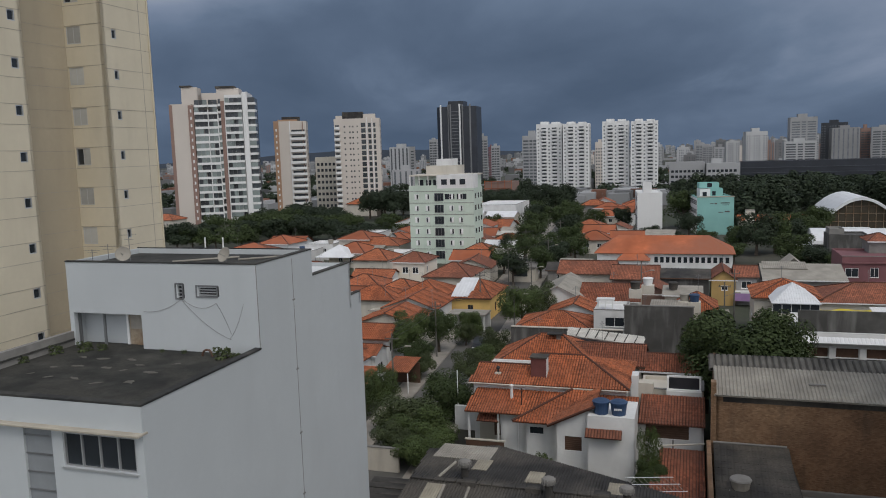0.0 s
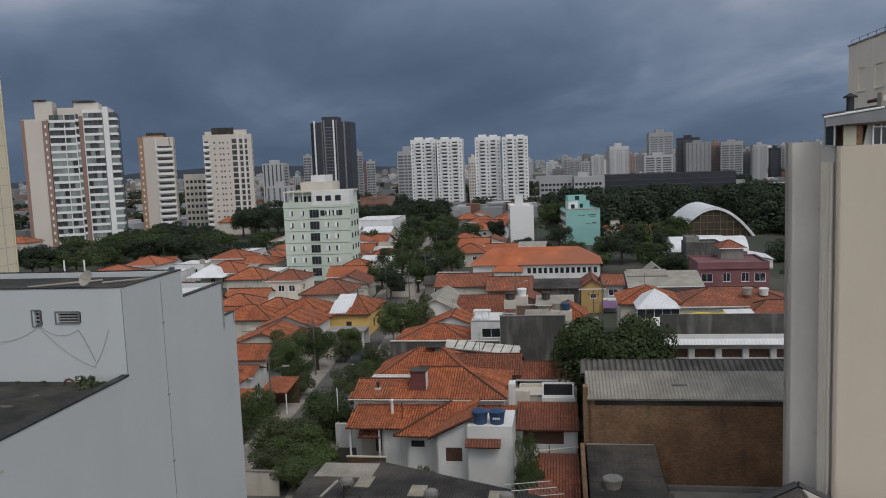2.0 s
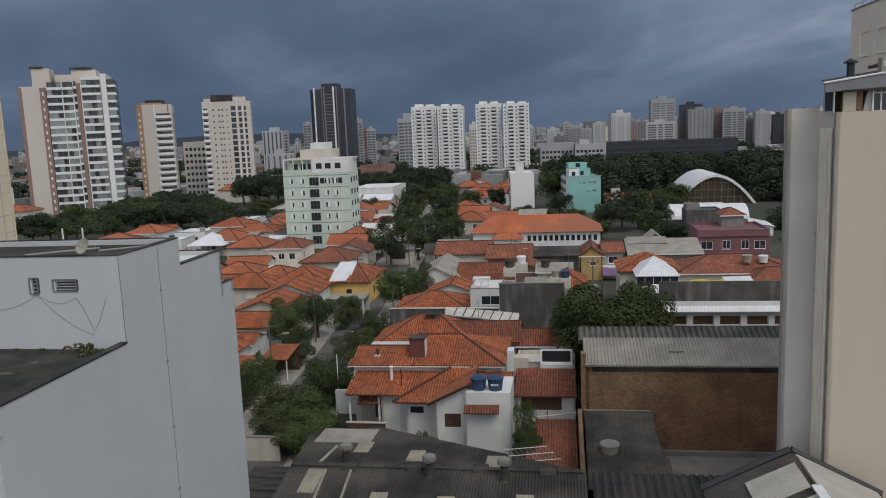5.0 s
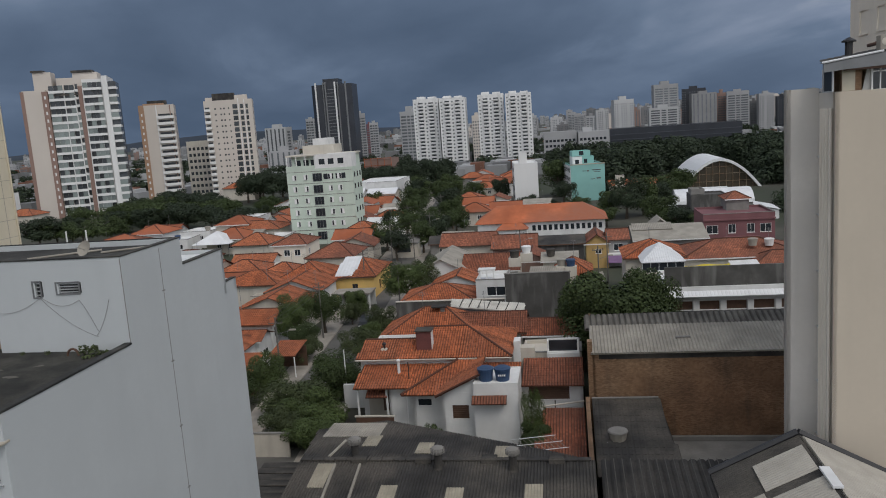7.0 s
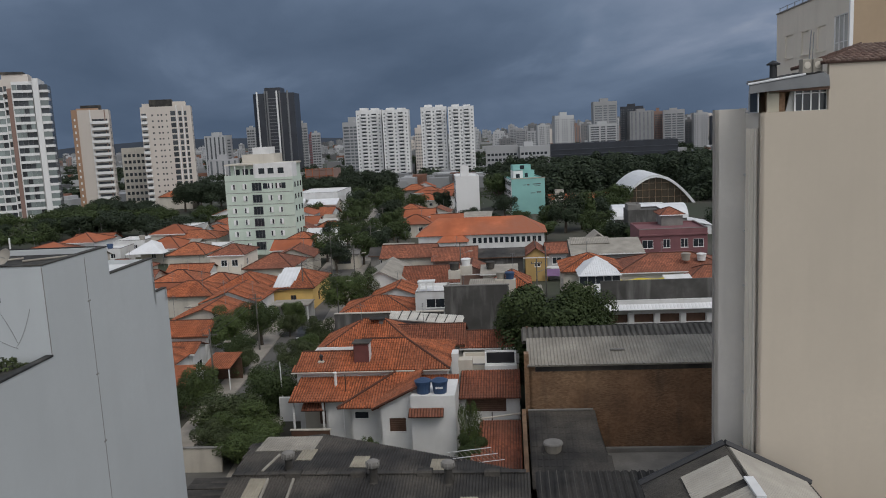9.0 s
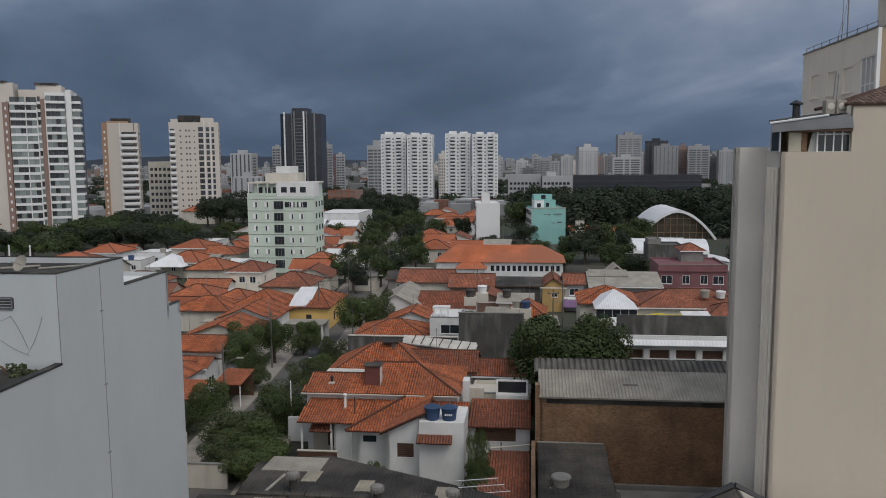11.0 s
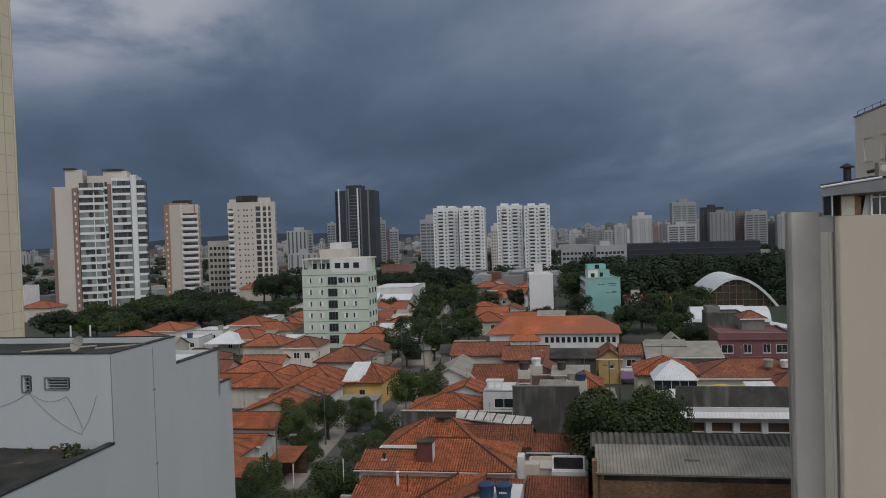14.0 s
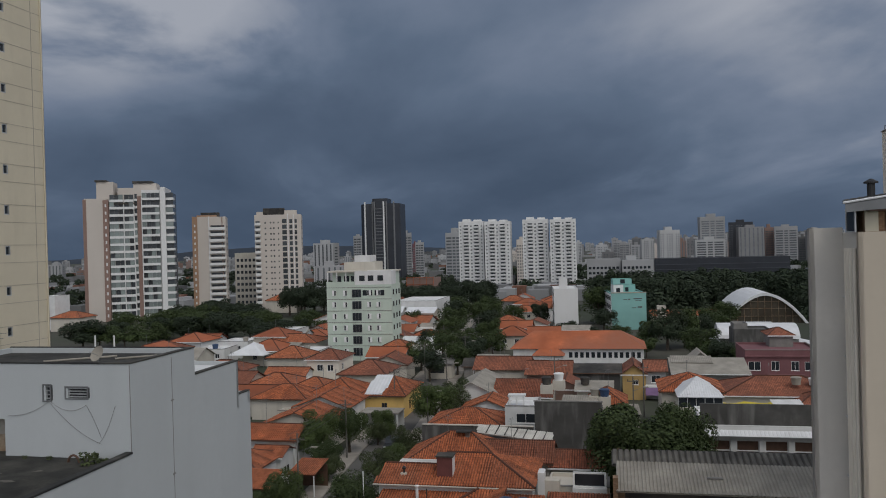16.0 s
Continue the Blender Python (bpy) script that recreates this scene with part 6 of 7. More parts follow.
# ---- houses round about ----
def roof_aerial(v, u, z, h, yaw):
    k = thing("antenna", "thin television aerial above a house roof", "antenna", v, u, z, yaw, "television aerials")
    part("pole", shared(("pole", round(h, 1)), lambda: Mesh().tube((0, 0, -1.0), (0, 0, h), 0.03, 0.025, 5), steel), steel, k)
    for q, w in ((0.95, 0.35), (0.88, 0.5), (0.8, 0.6)):
        part("rod", shared(("rod", w), lambda: Mesh().tube((-w, 0, 0), (w, 0, 0), 0.014, 0.014, 4), steel), steel, k, at=pose(0, 0, h * q))


def roof_tank(v, u, z, mat):
    k = thing("water_tank", "round water tank standing on a flat roof", "water tank", v, u, z, 0, "roof water tanks")
    part("tub", shared(("tub", mat.name), lambda: Mesh().lathe(0, 0, [(0.6, 0), (0.72, 0.9), (0.76, 0.95), (0.76, 1.02)], 14), mat), mat, k)
    part("lid", shared(("lid", mat.name), lambda: Mesh().lathe(0, 0, [(0.78, 1.02), (0.65, 1.12), (0.1, 1.2)], 14), mat), mat, k)


def build_houses():
    for v, u, z, h, a in ((-16.5, 82, 6.8, 2.2, 20), (-10, 84, 6.6, 1.8, 70), (-42, 92, 6.0, 2.4, 40), (-40, 104, 5.4, 2.6, 10), (-37, 107, 5.2, 2.0, 80), (-48, 116, 5.2, 2.2, 30), (-43, 120, 5.6, 2.0, 60), (-34, 126, 5.6, 2.4, 15), (-17, 113, 4.8, 2.2, 50), (-12.5, 123, 5.6, 2.0, 25), (0, 117, 5.4, 3.0, 5), (11, 117, 7.8, 2.0, 40), (24, 128, 5.6, 2.2, 60), (30, 127, 5.6, 1.8, 20), (-46, 142, 6.0, 2.2, 35), (-57, 153, 6.6, 2.4, 75), (-19, 145, 6.0, 2.0, 10), (-10, 140, 6.0, 2.2, 55), (4, 141, 5.8, 2.4, 20), (-6.5, 101, 5.6, 2.6, 65)):
        roof_aerial(v, u, z, h, a)
    for v, u, z, m in ((29.5, 124.5, 5.0, house_white), (27.0, 124, 5.2, sheet_light), (-3.6, 124, 4.9, sheet_dark)):
        roof_tank(v, u, z, m)
    W3 = [("f", -1.5, 1.0, 1.2, 1.1), ("f", 1.6, 1.0, 1.2, 1.1)]
    # behind the white house
    house(-21.0, -9.4, 77.5, 87, 4.3, 7.2, "hip_x", pale, clay, "house with a wide orange hipped roof", near=True)
    house(-14.4, -5.6, 79.5, 85.5, 4.9, 6.35, "gable_x", pale, clay_old, "house with a brownish tile roof", near=True)
    k = thing("water_tower", "grey concrete tank pillar above the roofs", "pillar", -14.3, 81.6)
    part("column", Mesh().bevel_box(-0.22, 0.22, -0.2, 0.2, 4.5, 7.3, 0.05), concrete, k)
    part("cap", Mesh().box(-1.2, 0.4, -0.5, 0.5, 7.303, 7.45), sheet_dark, k)
    k = thing("shed", "shed roof of white corrugated translucent sheets", "shed", -9.7, 89)
    part("roof", Mesh().slope([(-4.3, -3.9, 6.4), (4.1, -6.1, 6.1), (4.1, -4.2, 6.65), (-4.4, -2.2, 7.25)], 0.25, 0, 0.05), old_white, k)
    for i in range(7):
        part("rafter", Mesh().tube((-3.2 + 1.05 * i, -4.15 - 0.27 * i, 6.50 - 0.04 * i), (-2.9 + 1.05 * i, -2.6 - 0.25 * i, 7.10 - 0.07 * i), 0.06, 0.06, 5), sheet_dark, k)
    part("wall", Mesh().prism([(-4.1, -3.7), (3.9, -5.8), (3.9, -4.4), (-4.1, -2.4)], 0, 5.9), concrete, k)
    t = house(-5.2, 0.3, 71.6, 76, 5.0, 5.0, "flat", pale, clay, "flat-roofed cream rear building")
    k = thing("skylight", "white framed dark glass skylight", "skylight", -1.4, 71.0, 5.15)
    part("frame", Mesh().box(-1.45, 1.45, -0.2, 0.4, 0, 0.14).box(-1.45, 1.45, 0.25, 0.4, 1.16, 1.3).box(-1.45, -1.3, -0.1, 0.4, 0.14, 1.16).box(1.3, 1.45, -0.1, 0.4, 0.14, 1.16), white_paint, k)
    part("pane", Mesh().box(-1.3, 1.3, 0.1, 0.2, 0.14, 1.16), glass, k)
    part("curb", Mesh().box(-1.5, 1.5, -0.3, 0.5, -0.9, -0.003), house_white, k)
    k = thing("partition_wall", "white stepped wall end between the roofs", "wall", -5.6, 70.6)
    part("wall", Mesh().bevel_box(-0.3, 0.3, -0.5, 0.9, 0, 6.6, 0.03), house_white, k)
    part("step", Mesh().box(0.3, 1.6, -0.4, 0.8, 0, 5.9), pale, k)
    house(-5.4, -0.4, 79.4, 83.6, 4.55, 5.75, "gable_x", pale, clay_old, "low wing under a strip of old red tiles", near=True)
    # three-storey blank wall and its neighbours
    house(-8.4, -0.8, 96, 106, 5.6, 5.6, "flat", grey_wall, clay, "low flat-roofed building behind a blank wall")
    k = thing("blank_wall", "tall stained dark grey blank wall", "wall", -4.6, 95.3)
    part("wall", Mesh().bevel_box(-4.0, 4.0, -0.15, 0.15, 0, 7.9, 0.03), grey_wall, k)
    part("coping", Mesh().box(-4.1, 4.1, -0.2, 0.2, 7.903, 8.0), concrete, k)
    part("return", Mesh().bevel_box(3.7, 4.0, 0.15, 6, 0, 6.4, 0.03), grey_wall, k)
    house(-12.6, -8.62, 98, 104, 6.7, 6.7, "flat", house_white, clay, "white terrace room with a dark window", [("f", 0.6, 4.6, 2.4, 1.2)])
    k = thing("roof_table", "white slab on posts on the roof terrace", "pergola", -11.2, 100, 6.4)
    part("slab", Mesh().box(-1.2, 1.0, -0.6, 0.8, 1.2, 1.4), house_white, k)
    for x in (-1.0, -0.1, 0.8):
        part("post", Mesh().box(x - 0.1, x + 0.1, -0.5, -0.3, 0, 1.2), house_white, k)
    for v, u, z, m in ((-8.2, 108.5, 7.6, sheet_dark), (-6.6, 109.5, 8.0, white_paint), (-0.5, 112, 5.4, blue_plastic), (-1.8, 112.4, 5.4, sheet_light)):
        k = thing("water_tank", "round roof water tank, " + {"grey_steel": "grey", "sheet_dark": "dark grey cement", "white_paint": "white plastic", "blue_plastic": "bright blue plastic", "sheet_light": "pale grey cement"}[m.name], "water tank", v, u, z, 0, "roof water tanks")
        part("tub", Mesh().lathe(0, 0, [(0.75, 0), (0.9, 1.1), (0.95, 1.15), (0.95, 1.25)], 16), m, k)
        part("lid", Mesh().lathe(0, 0, [(0.97, 1.25), (0.8, 1.36), (0.1, 1.45)], 16), m, k)
        part("stand", Mesh().box(-1.1, 1.1, -1.0, 1.0, -1.6 if z > 7 else -z / 0.75, -0.002), pale, k)
        k.scale = (0.75, 0.75, 0.75)
    house(-22.5, -13.0, 98, 106, 4.0, 5.6, "hip_x", pale, clay, "house with a low orange hipped roof", near=True)
    k = thing("dark_wall", "dark grey boundary wall with a pale coping", "wall", -17.6, 93.5)
    part("wall", Mesh().bevel_box(-4.6, 9.0, -0.15, 0.15, 0, 5.2, 0.03), grey_wall, k)
    part("coping", Mesh().box(-4.6, 9.0, -0.22, 0.22, 5.203, 5.3), pale, k)
    house(-24.5, -16.0, 117, 130, 4.0, 6.3, "gable_y", house_white, sheet_light, "white gabled house with a grey sheet roof", [("f", -1.5, 1.5, 1.0, 1.0), ("f", 1.8, 1.5, 1.4, 1.0)])
    house(-20.6, -13.2, 110.5, 116, 3.4, 5.0, "gable_y", house_white, clay, "white house with an orange gable roof", [("f", 0.5, 1.2, 2.0, 1.0)], near=True)
    house(-17.0, -8.5, 118, 128, 4.0, 5.8, "gable_x", pale, clay_old, "house with an orange tile roof", near=True)
    # row before the long school building
    house(-24, -14.2, 141, 149, 4.4, 6.2, "gable_x", pale, clay_old, "house with a dull red tile roof")
    house(-14.0, -6.5, 136, 144, 4.4, 6.2, "gable_x", tower_brown, clay_old, "brown house with a tile roof")
    house(-6.4, 1.8, 137, 145, 4.6, 5.6, "gable_x", grey_wall, sheet_dark, "house under a dark grey sheet roof")
    house(-9.6, -4.2, 127, 134, 3.6, 5.0, "gable_y", tower_brown, clay_old, "small brown gabled house")
    house(-4.8, 0.4, 122, 130, 4.4, 5.2, "gable_x", pale, sheet_light, "house with a grey sheet roof and tanks")
    house(-2.6, 2.3, 112, 120, 4.0, 5.8, "hip_y", pale, clay, "house with a bright orange hipped roof", near=True)
    house(2.2, 6.0, 137, 146, 4.4, 6.0, "gable_y", ochre, clay_old, "yellow gabled house front", [("f", 0.2, 2.6, 1.0, 0.8)])
    house(6.1, 9.4, 138, 146, 4.8, 6.1, "gable_x", far_wall, clay_old, "grey house with a violet porch", [("f", 0, 2.8, 1.6, 1.2)])
    k = thing("porch", "violet painted balcony front", "porch", 7.7, 136.6)
    part("slab", Mesh().box(-1.8, 1.8, -0.6, 1.3, 2.3, 2.5), house_white, k)
    part("panel", Mesh().box(-1.8, 1.8, -0.6, -0.5, 1.0, 2.29), violet, k)
    # the house with the white roof terrace
    t = house(7.2, 15.2, 112, 121, 6.2, 8.0, "hip_y", pale, clay, "cream house with an orange roof", [("l", 0.0, 3.0, 1.0, 1.3)], near=True)
    k = thing("terrace_roof", "white pyramid sheet roof over a glazed terrace", "terrace roof", 11.8, 109.5)
    part("roof", Mesh().slope([(-2.9, -2.6, 6.4), (2.95, -2.6, 6.4), (0.1, 2.8, 8.3)], 0.3, 0.6, 0.03).slope([(2.95, -2.6, 6.4), (2.95, 6, 6.4), (0.1, 2.8, 8.3)]).slope([(-2.9, 6, 6.4), (-2.9, -2.6, 6.4), (0.1, 2.8, 8.3)]), sheet_white, k, "bright white sheet roof")
    part("glazing", Mesh().box(-2.75, 2.8, -2.2, -2.1, 5.0, 6.36), glass, k)
    part("parapet", Mesh().box(-2.85, 2.9, -2.5, 5, 0, 5.0), pale, k)
    for i in range(6):
        part("mullion", Mesh().box(-2.75 + 1.1 * i, -2.69 + 1.1 * i, -2.26, -2.2, 5.0, 6.36), white_paint, k)
    house(16.5, 34.0, 122, 133, 3.9, 5.9, "hip_x", pale, clay_old, "wide house under an old brownish tile roof")
    house(26.0, 36.0, 118, 124, 3.2, 4.9, "hip_x", pale, clay_old, "house with an old patched tile roof")
    k = thing("market_tent", "yellow tarpaulin over a yard", "tarpaulin", 20.3, 117.5)
    tb = Mesh()
    for i in range(9):
        for j in range(4):
            f = lambda a, c: (-4.4 + a, -1.5 + 0.9 * c, 3.3 + 0.35 * noise.noise(Vector((a * 0.7, c * 0.9, 2))))
            tb.face([f(i, j), f(i + 1, j), f(i + 1, j + 1), f(i, j + 1)])
    part("cloth", tb, flower, k)
    for x in (-4.3, 4.4):
        part("post", Mesh().tube((x, -1.4, 0), (x, -1.4, 3.3), 0.05, 0.05, 6), steel, k)
    house(10.5, 22.5, 137, 152, 4.6, 6.2, "gable_x", concrete, sheet_light, "workshop with a pale grey sheet roof")
    house(14.5, 18.0, 150, 156, 4.6, 6.4, "gable_y", concrete, sheet_light, "small shed with a grey gable roof")
    t = house(23.2, 35.4, 145, 156, 7.4, 7.4, "flat", pink, clay, "dark pink two-storey house with white windows", [("f", -4.6, 3.9, 2.0, 1.5), ("f", -1.2, 3.9, 1.3, 1.6), ("f", 2.0, 3.9, 1.3, 1.6), ("f", 4.5, 3.9, 1.9, 1.5)])
    part("balcony", Mesh().box(-2.6, 3.4, -6.2, -5.5, 2.6, 3.3), pink, t)
    part("cornice", Mesh().box(-6.2, 6.2, -5.75, -5.5, 6.2, 6.45), pink, t)
    house(28.5, 32.5, 152, 158, 9.2, 10.3, "hip_x", concrete, clay_old, "small rooftop room with a tile roof")
    # long white building past the brick hall
    t = thing("warehouse", "long low white warehouse with a dark parapet", "warehouse", 9.6, 89.0)
    part("wall", Mesh().block(0.6, 36, 0, 10, 0, 6.9), house_white, t)
    part("parapet", Mesh().box(0.4, 36, 0.7, 1.0, 6.7, 9.05), grey_wall, t, "black stained parapet wall")
    part("canopy", Mesh().slope([(0.3, -1.0, 5.95), (36, -1.0, 5.95), (36, 0.6, 6.65), (0.3, 0.6, 6.65)], 0.4, 0, 0.03), sheet_white, t, "white sheet canopy")
    for i in range(12):
        part("dark_bay", shared(("dark_bay", 1), lambda: Mesh().box(-1.05, 1.05, -0.05, 0.0, 3.0, 5.25), wood), wood, t, at=pose(2.2 + 2.9 * i, -0.003, 0))
        part("pillar", shared(("pillar", 1), lambda: Mesh().bevel_box(-0.32, 0.32, -0.35, 0.0, 0, 5.4, 0.02), house_white), house_white, t, at=pose(3.65 + 2.9 * i, -0.003, 0))
    part("rail", Mesh().box(1.0, 36, -0.2, -0.12, 4.2, 4.32), white_paint, t)
    # left of the street
    house(-46, -37.4, 79, 86, 3.2, 4.6, "hip_x", house_white, clay, "house with small tiled roofs by the street", [("r", -1, 0.8, 1.2, 1.2)], near=True)
    house(-44, -37.2, 89.5, 95, 3.9, 5.2, "gable_x", house_white, clay, "two-storey house with a steep orange roof", [("r", -1.4, 2.0, 1.2, 1.3), ("r", 1.2, 2.0, 1.2, 1.3), ("f", 1.5, 1.8, 1.4, 1.2)], near=True)
    house(-40.5, -36.9, 84.5, 88.2, 3.2, 4.0, "gable_x", house_white, clay, "low porch wing with orange tiles", [("r", 0, 0.4, 1.6, 1.4)], near=True)
    house(-46.6, -36.4, 99.8, 107.6, 3.1, 5.0, "gable_y", pale, clay, "house with a broad orange gable roof", near=True)
    house(-46.0, -37.6, 110.2, 118.4, 3.5, 5.2, "gable_y", house_white, clay, "white house with a long wall to the street", [("r", -3.4, 1.2, 0.8, 1.7)], near=True)
    house(-47.6, -45.4, 107.8, 110.0, 3.4, 3.4, "flat", pale, clay, "narrow pale flat-roofed link between two roofs")
    house(-56.0, -46.8, 116.5, 124, 3.4, 5.1, "hip_x", pale, clay, "long house with an orange hipped roof", near=True)
    house(-47.4, -39.6, 119.6, 128.5, 3.6, 5.6, "hip_y", pale, clay, "house with a red-orange roof", near=True)
    house(-38.6, -31.6, 119.5, 131, 3.6, 5.7, "hip_x", yellow, clay, "yellow house with an orange roof", [("f", 0.3, 1.0, 0.9, 1.4), ("r", -2, 1.0, 0.9, 1.3), ("r", 1.5, 1.0, 0.9, 1.3)], near=True)
    k = thing("roof_cover", "white sheet laid over a tile roof", "tarpaulin", -36.6, 124.6, 4.3)
    part("cloth", Mesh().slope([(-1.4, -5.3, -0.55), (1.5, -5.3, -0.55), (1.9, 0.5, 1.62), (-1.0, 0.5, 1.62)], 0.5, 0, 0.04, 0.03), sheet_white, k)
    house(-57.1, -50.6, 142.6, 151, 5.8, 7.3, "hip_x", light_cream, clay_old, "cream two-storey house with a brown roof", [("f", -0.6, 3.6, 1.2, 1.2), ("f", 1.5, 3.6, 1.2, 1.2), ("r", -2, 3.6, 1.0, 1.2)])
    house(-48.6, -39.8, 136.8, 147, 4.0, 6.0, "hip_x", pale, clay_old, "house with a dark red hipped roof")
    house(-72, -64, 157, 166, 4.0, 6.0, "hip_x", pale, clay, "house with an orange hipped roof", [("f", 1.5, 1.2, 1.2, 1.1)])
    k = thing("party_tent", "white pyramid canopy tent", "tent", -82, 170)
    part("roof", Mesh().slope([(-4.5, -3, 3), (4.5, -3, 3), (0, 1.5, 5.6)]).slope([(4.5, -3, 3), (4.5, 6, 3), (0, 1.5, 5.6)]).slope([(-4.5, 6, 3), (-4.5, -3, 3), (0, 1.5, 5.6)]), sheet_white, k)
    for x in (-4.4, 4.4):
        part("post", Mesh().tube((x, -2.9, 0), (x, -2.9, 3.0), 0.06, 0.06, 6), steel, k)
    house(-85.5, -79, 190, 198, 6.4, 6.4, "flat", house_white, clay, "white flat-roofed block among trees")
    house(-84, -70, 180, 189, 4.4, 6.0, "hip_x", pale, clay, "house with an orange roof")
    house(-146, -132, 316, 324, 5.4, 7.6, "hip_x", pale, clay, "low pavilion with a red tile roof below the towers")
    house(-196, -184, 245, 254, 5.0, 7.0, "hip_x", pale, clay, "cream house with an orange roof")
    house(-204, -198, 250, 258, 12.5, 12.5, "flat", house_white, clay, "narrow white block by the towers")
    t = house(-73, -58.4, 262, 285, 8.3, 8.3, "flat", house_white, clay, "wide white flat-roofed market hall")
    t = house(-103, -89, 392, 410, 13.6, 13.6, "flat", tower_brown, clay, "dark brick building with orange scaffolding", base=-3)
    for i in range(5):
        part("scaffold_post", Mesh().tube((-7.0 + 3.5 * i, -9.5, 0), (-7.0 + 3.5 * i, -9.5, 14.5), 0.16, 0.16, 5), clay_far, t, "orange scaffold tube")
    for z in (3.5, 7.0, 10.5, 14.0):
        part("scaffold_rail", Mesh().tube((-7.2, -9.5, z), (7.2, -9.5, z), 0.16, 0.16, 5), clay_far, t)
    house(12, 33, 246, 253, 4.2, 5.6, "gable_x", pale, clay_far, "long low building with a red tile roof by the park")
    house(13.5, 16.0, 240, 244, 7.5, 7.5, "flat", pale, clay, "narrow cream stair tower by the park")
    # roofs by the white slab building and on both sides of the street
    for v, u, w, d, e, r, kind, wm, rm in ((-25, 204, 9, 8, 3.6, 5.6, "hip_x", pale, clay_far), (-17, 207, 8, 7, 3.6, 5.2, "gable_x", pale, clay_far), (-26, 215, 10, 7, 4.2, 6.0, "gable_x", house_white, clay_far), (-29, 227, 9, 8, 4.4, 6.4, "hip_x", pale, clay), (-21, 226, 7, 7, 4.0, 5.6, "gable_y", pale, clay_old), (-28, 262, 10, 8, 4.6, 6.4, "hip_x", pale, clay_far), (-25, 276, 10, 8, 4.6, 6.4, "gable_x", house_white, clay_far), (-30, 290, 10, 8, 5.0, 6.8, "hip_x", pale, clay_far), (-19, 300, 12, 9, 5.0, 7.0, "hip_x", pale, clay_far), (-9, 216, 7, 7, 3.6, 4.6, "gable_x", house_white, sheet_light),
                                            (-47, 165, 8, 7, 3.6, 5.4, "gable_x", house_white, clay_far), (-48, 176, 8, 7, 3.8, 5.6, "hip_x", pale, clay), (-45, 186, 8, 7, 3.6, 5.2, "gable_x", house_white, sheet_white), (-52, 190, 7, 7, 4.4, 6.2, "gable_y", pale, clay_old), (-46, 197, 9, 7, 3.8, 5.6, "hip_x", pale, clay_far), (-56, 207, 9, 8, 4.2, 6.0, "gable_x", house_white, clay_far), (-47, 212, 8, 7, 4.0, 5.8, "gable_x", pale, sheet_light), (-44, 156, 8, 8, 3.4, 5.2, "gable_y", pale, clay_old), (-58, 131, 9, 8, 3.4, 5.2, "hip_x", pale, clay), (-66, 131, 8, 8, 3.6, 5.4, "gable_x", pale, clay_old), (-50, 129, 7, 7, 3.2, 4.8, "hip_x", house_white, clay), (-57, 122, 9, 7, 3.0, 4.6, "gable_x", pale, clay_far), (-74, 142, 10, 8, 4.0, 5.8, "hip_x", pale, clay_old), (-60, 141, 8, 6, 3.0, 4.6, "gable_x", house_white, clay), (-24, 154, 8, 6, 3.4, 4.6, "gable_x", concrete, sheet_dark), (-24, 164, 6, 6, 3.0, 3.9, "gable_x", house_white, sheet_light)):
        house(v - w / 2, v + w / 2, u - d / 2, u + d / 2, e, r, kind, wm, rm, "town house close to its neighbours under a low pitched roof", [("f", -1.6, e - 2.0, 1.1, 1.1), ("f", 1.5, e - 2.0, 1.1, 1.1)], yaw=(v * 7 + u * 3) % 9 - 4)
        roof_aerial(v + 1.5, u, e + 1.2, 2.2, (v * 31) % 180)
    # low sheet-roofed sheds squeezed between the houses
    for v, u, z, w, d, m in (
        (-56.6, 132.7, 3.4, 7.5, 5.0, old_white),
        (-51.6, 118.6, 3.2, 6.0, 3.5, sheet_light),
        (-37.9, 103.9, 3.3, 2.6, 6.0, sheet_light),
        (-77.2, 178.1, 4.2, 8.0, 5.0, sheet_light),
        (-43.9, 173.8, 4.0, 7.0, 5.0, old_white),
        (-49.2, 184.4, 4.2, 6.0, 5.0, sheet_light),
        (-17.1, 125.5, 4.6, 6.0, 4.0, old_white),
        (-14.3, 145.9, 4.6, 9.0, 3.0, sheet_white),
        (-3.9, 110.8, 5.0, 5.0, 4.0, sheet_light),
        (14.0, 143.4, 6.0, 7.0, 4.0, sheet_light),
        (1.8, 113.9, 3.2, 5.0, 4.0, sheet_light),
        (24.1, 115.3, 4.0, 4.0, 3.0, house_white),
        (-34.1, 157.4, 3.4, 6.0, 4.0, concrete),
        (-47.9, 206.6, 4.6, 8.0, 5.0, old_white),
    ):
        k = thing("shed", "low shed with a weathered sheet roof between the houses", "shed", v, u, 0, (v * 5) % 11 - 5, "sheet-roofed sheds")
        part("roof", Mesh().slope([(-w / 2, -d / 2, z - 0.3), (w / 2, -d / 2, z - 0.3), (w / 2, d / 2, z + 0.35), (-w / 2, d / 2, z + 0.35)], 0.3, 0, 0.05), m, k)
        part("wall", Mesh().box(-w / 2 + 0.2, w / 2 - 0.2, -d / 2 + 0.3, d / 2 - 0.2, 0, z - 0.5), pale, k)
        # the wall is solid: a dark panel on it draws the bay's shade
        part("opening", Mesh().box(-w * 0.3, w * 0.2, -d / 2 + 0.27, -d / 2 + 0.297, z - 2.2, z - 0.8), glass, k, "dark panel standing in for the shade of a bay")
    # denser town behind, set out by chance but fixed
    rnd = random.Random(5)
    spots = []
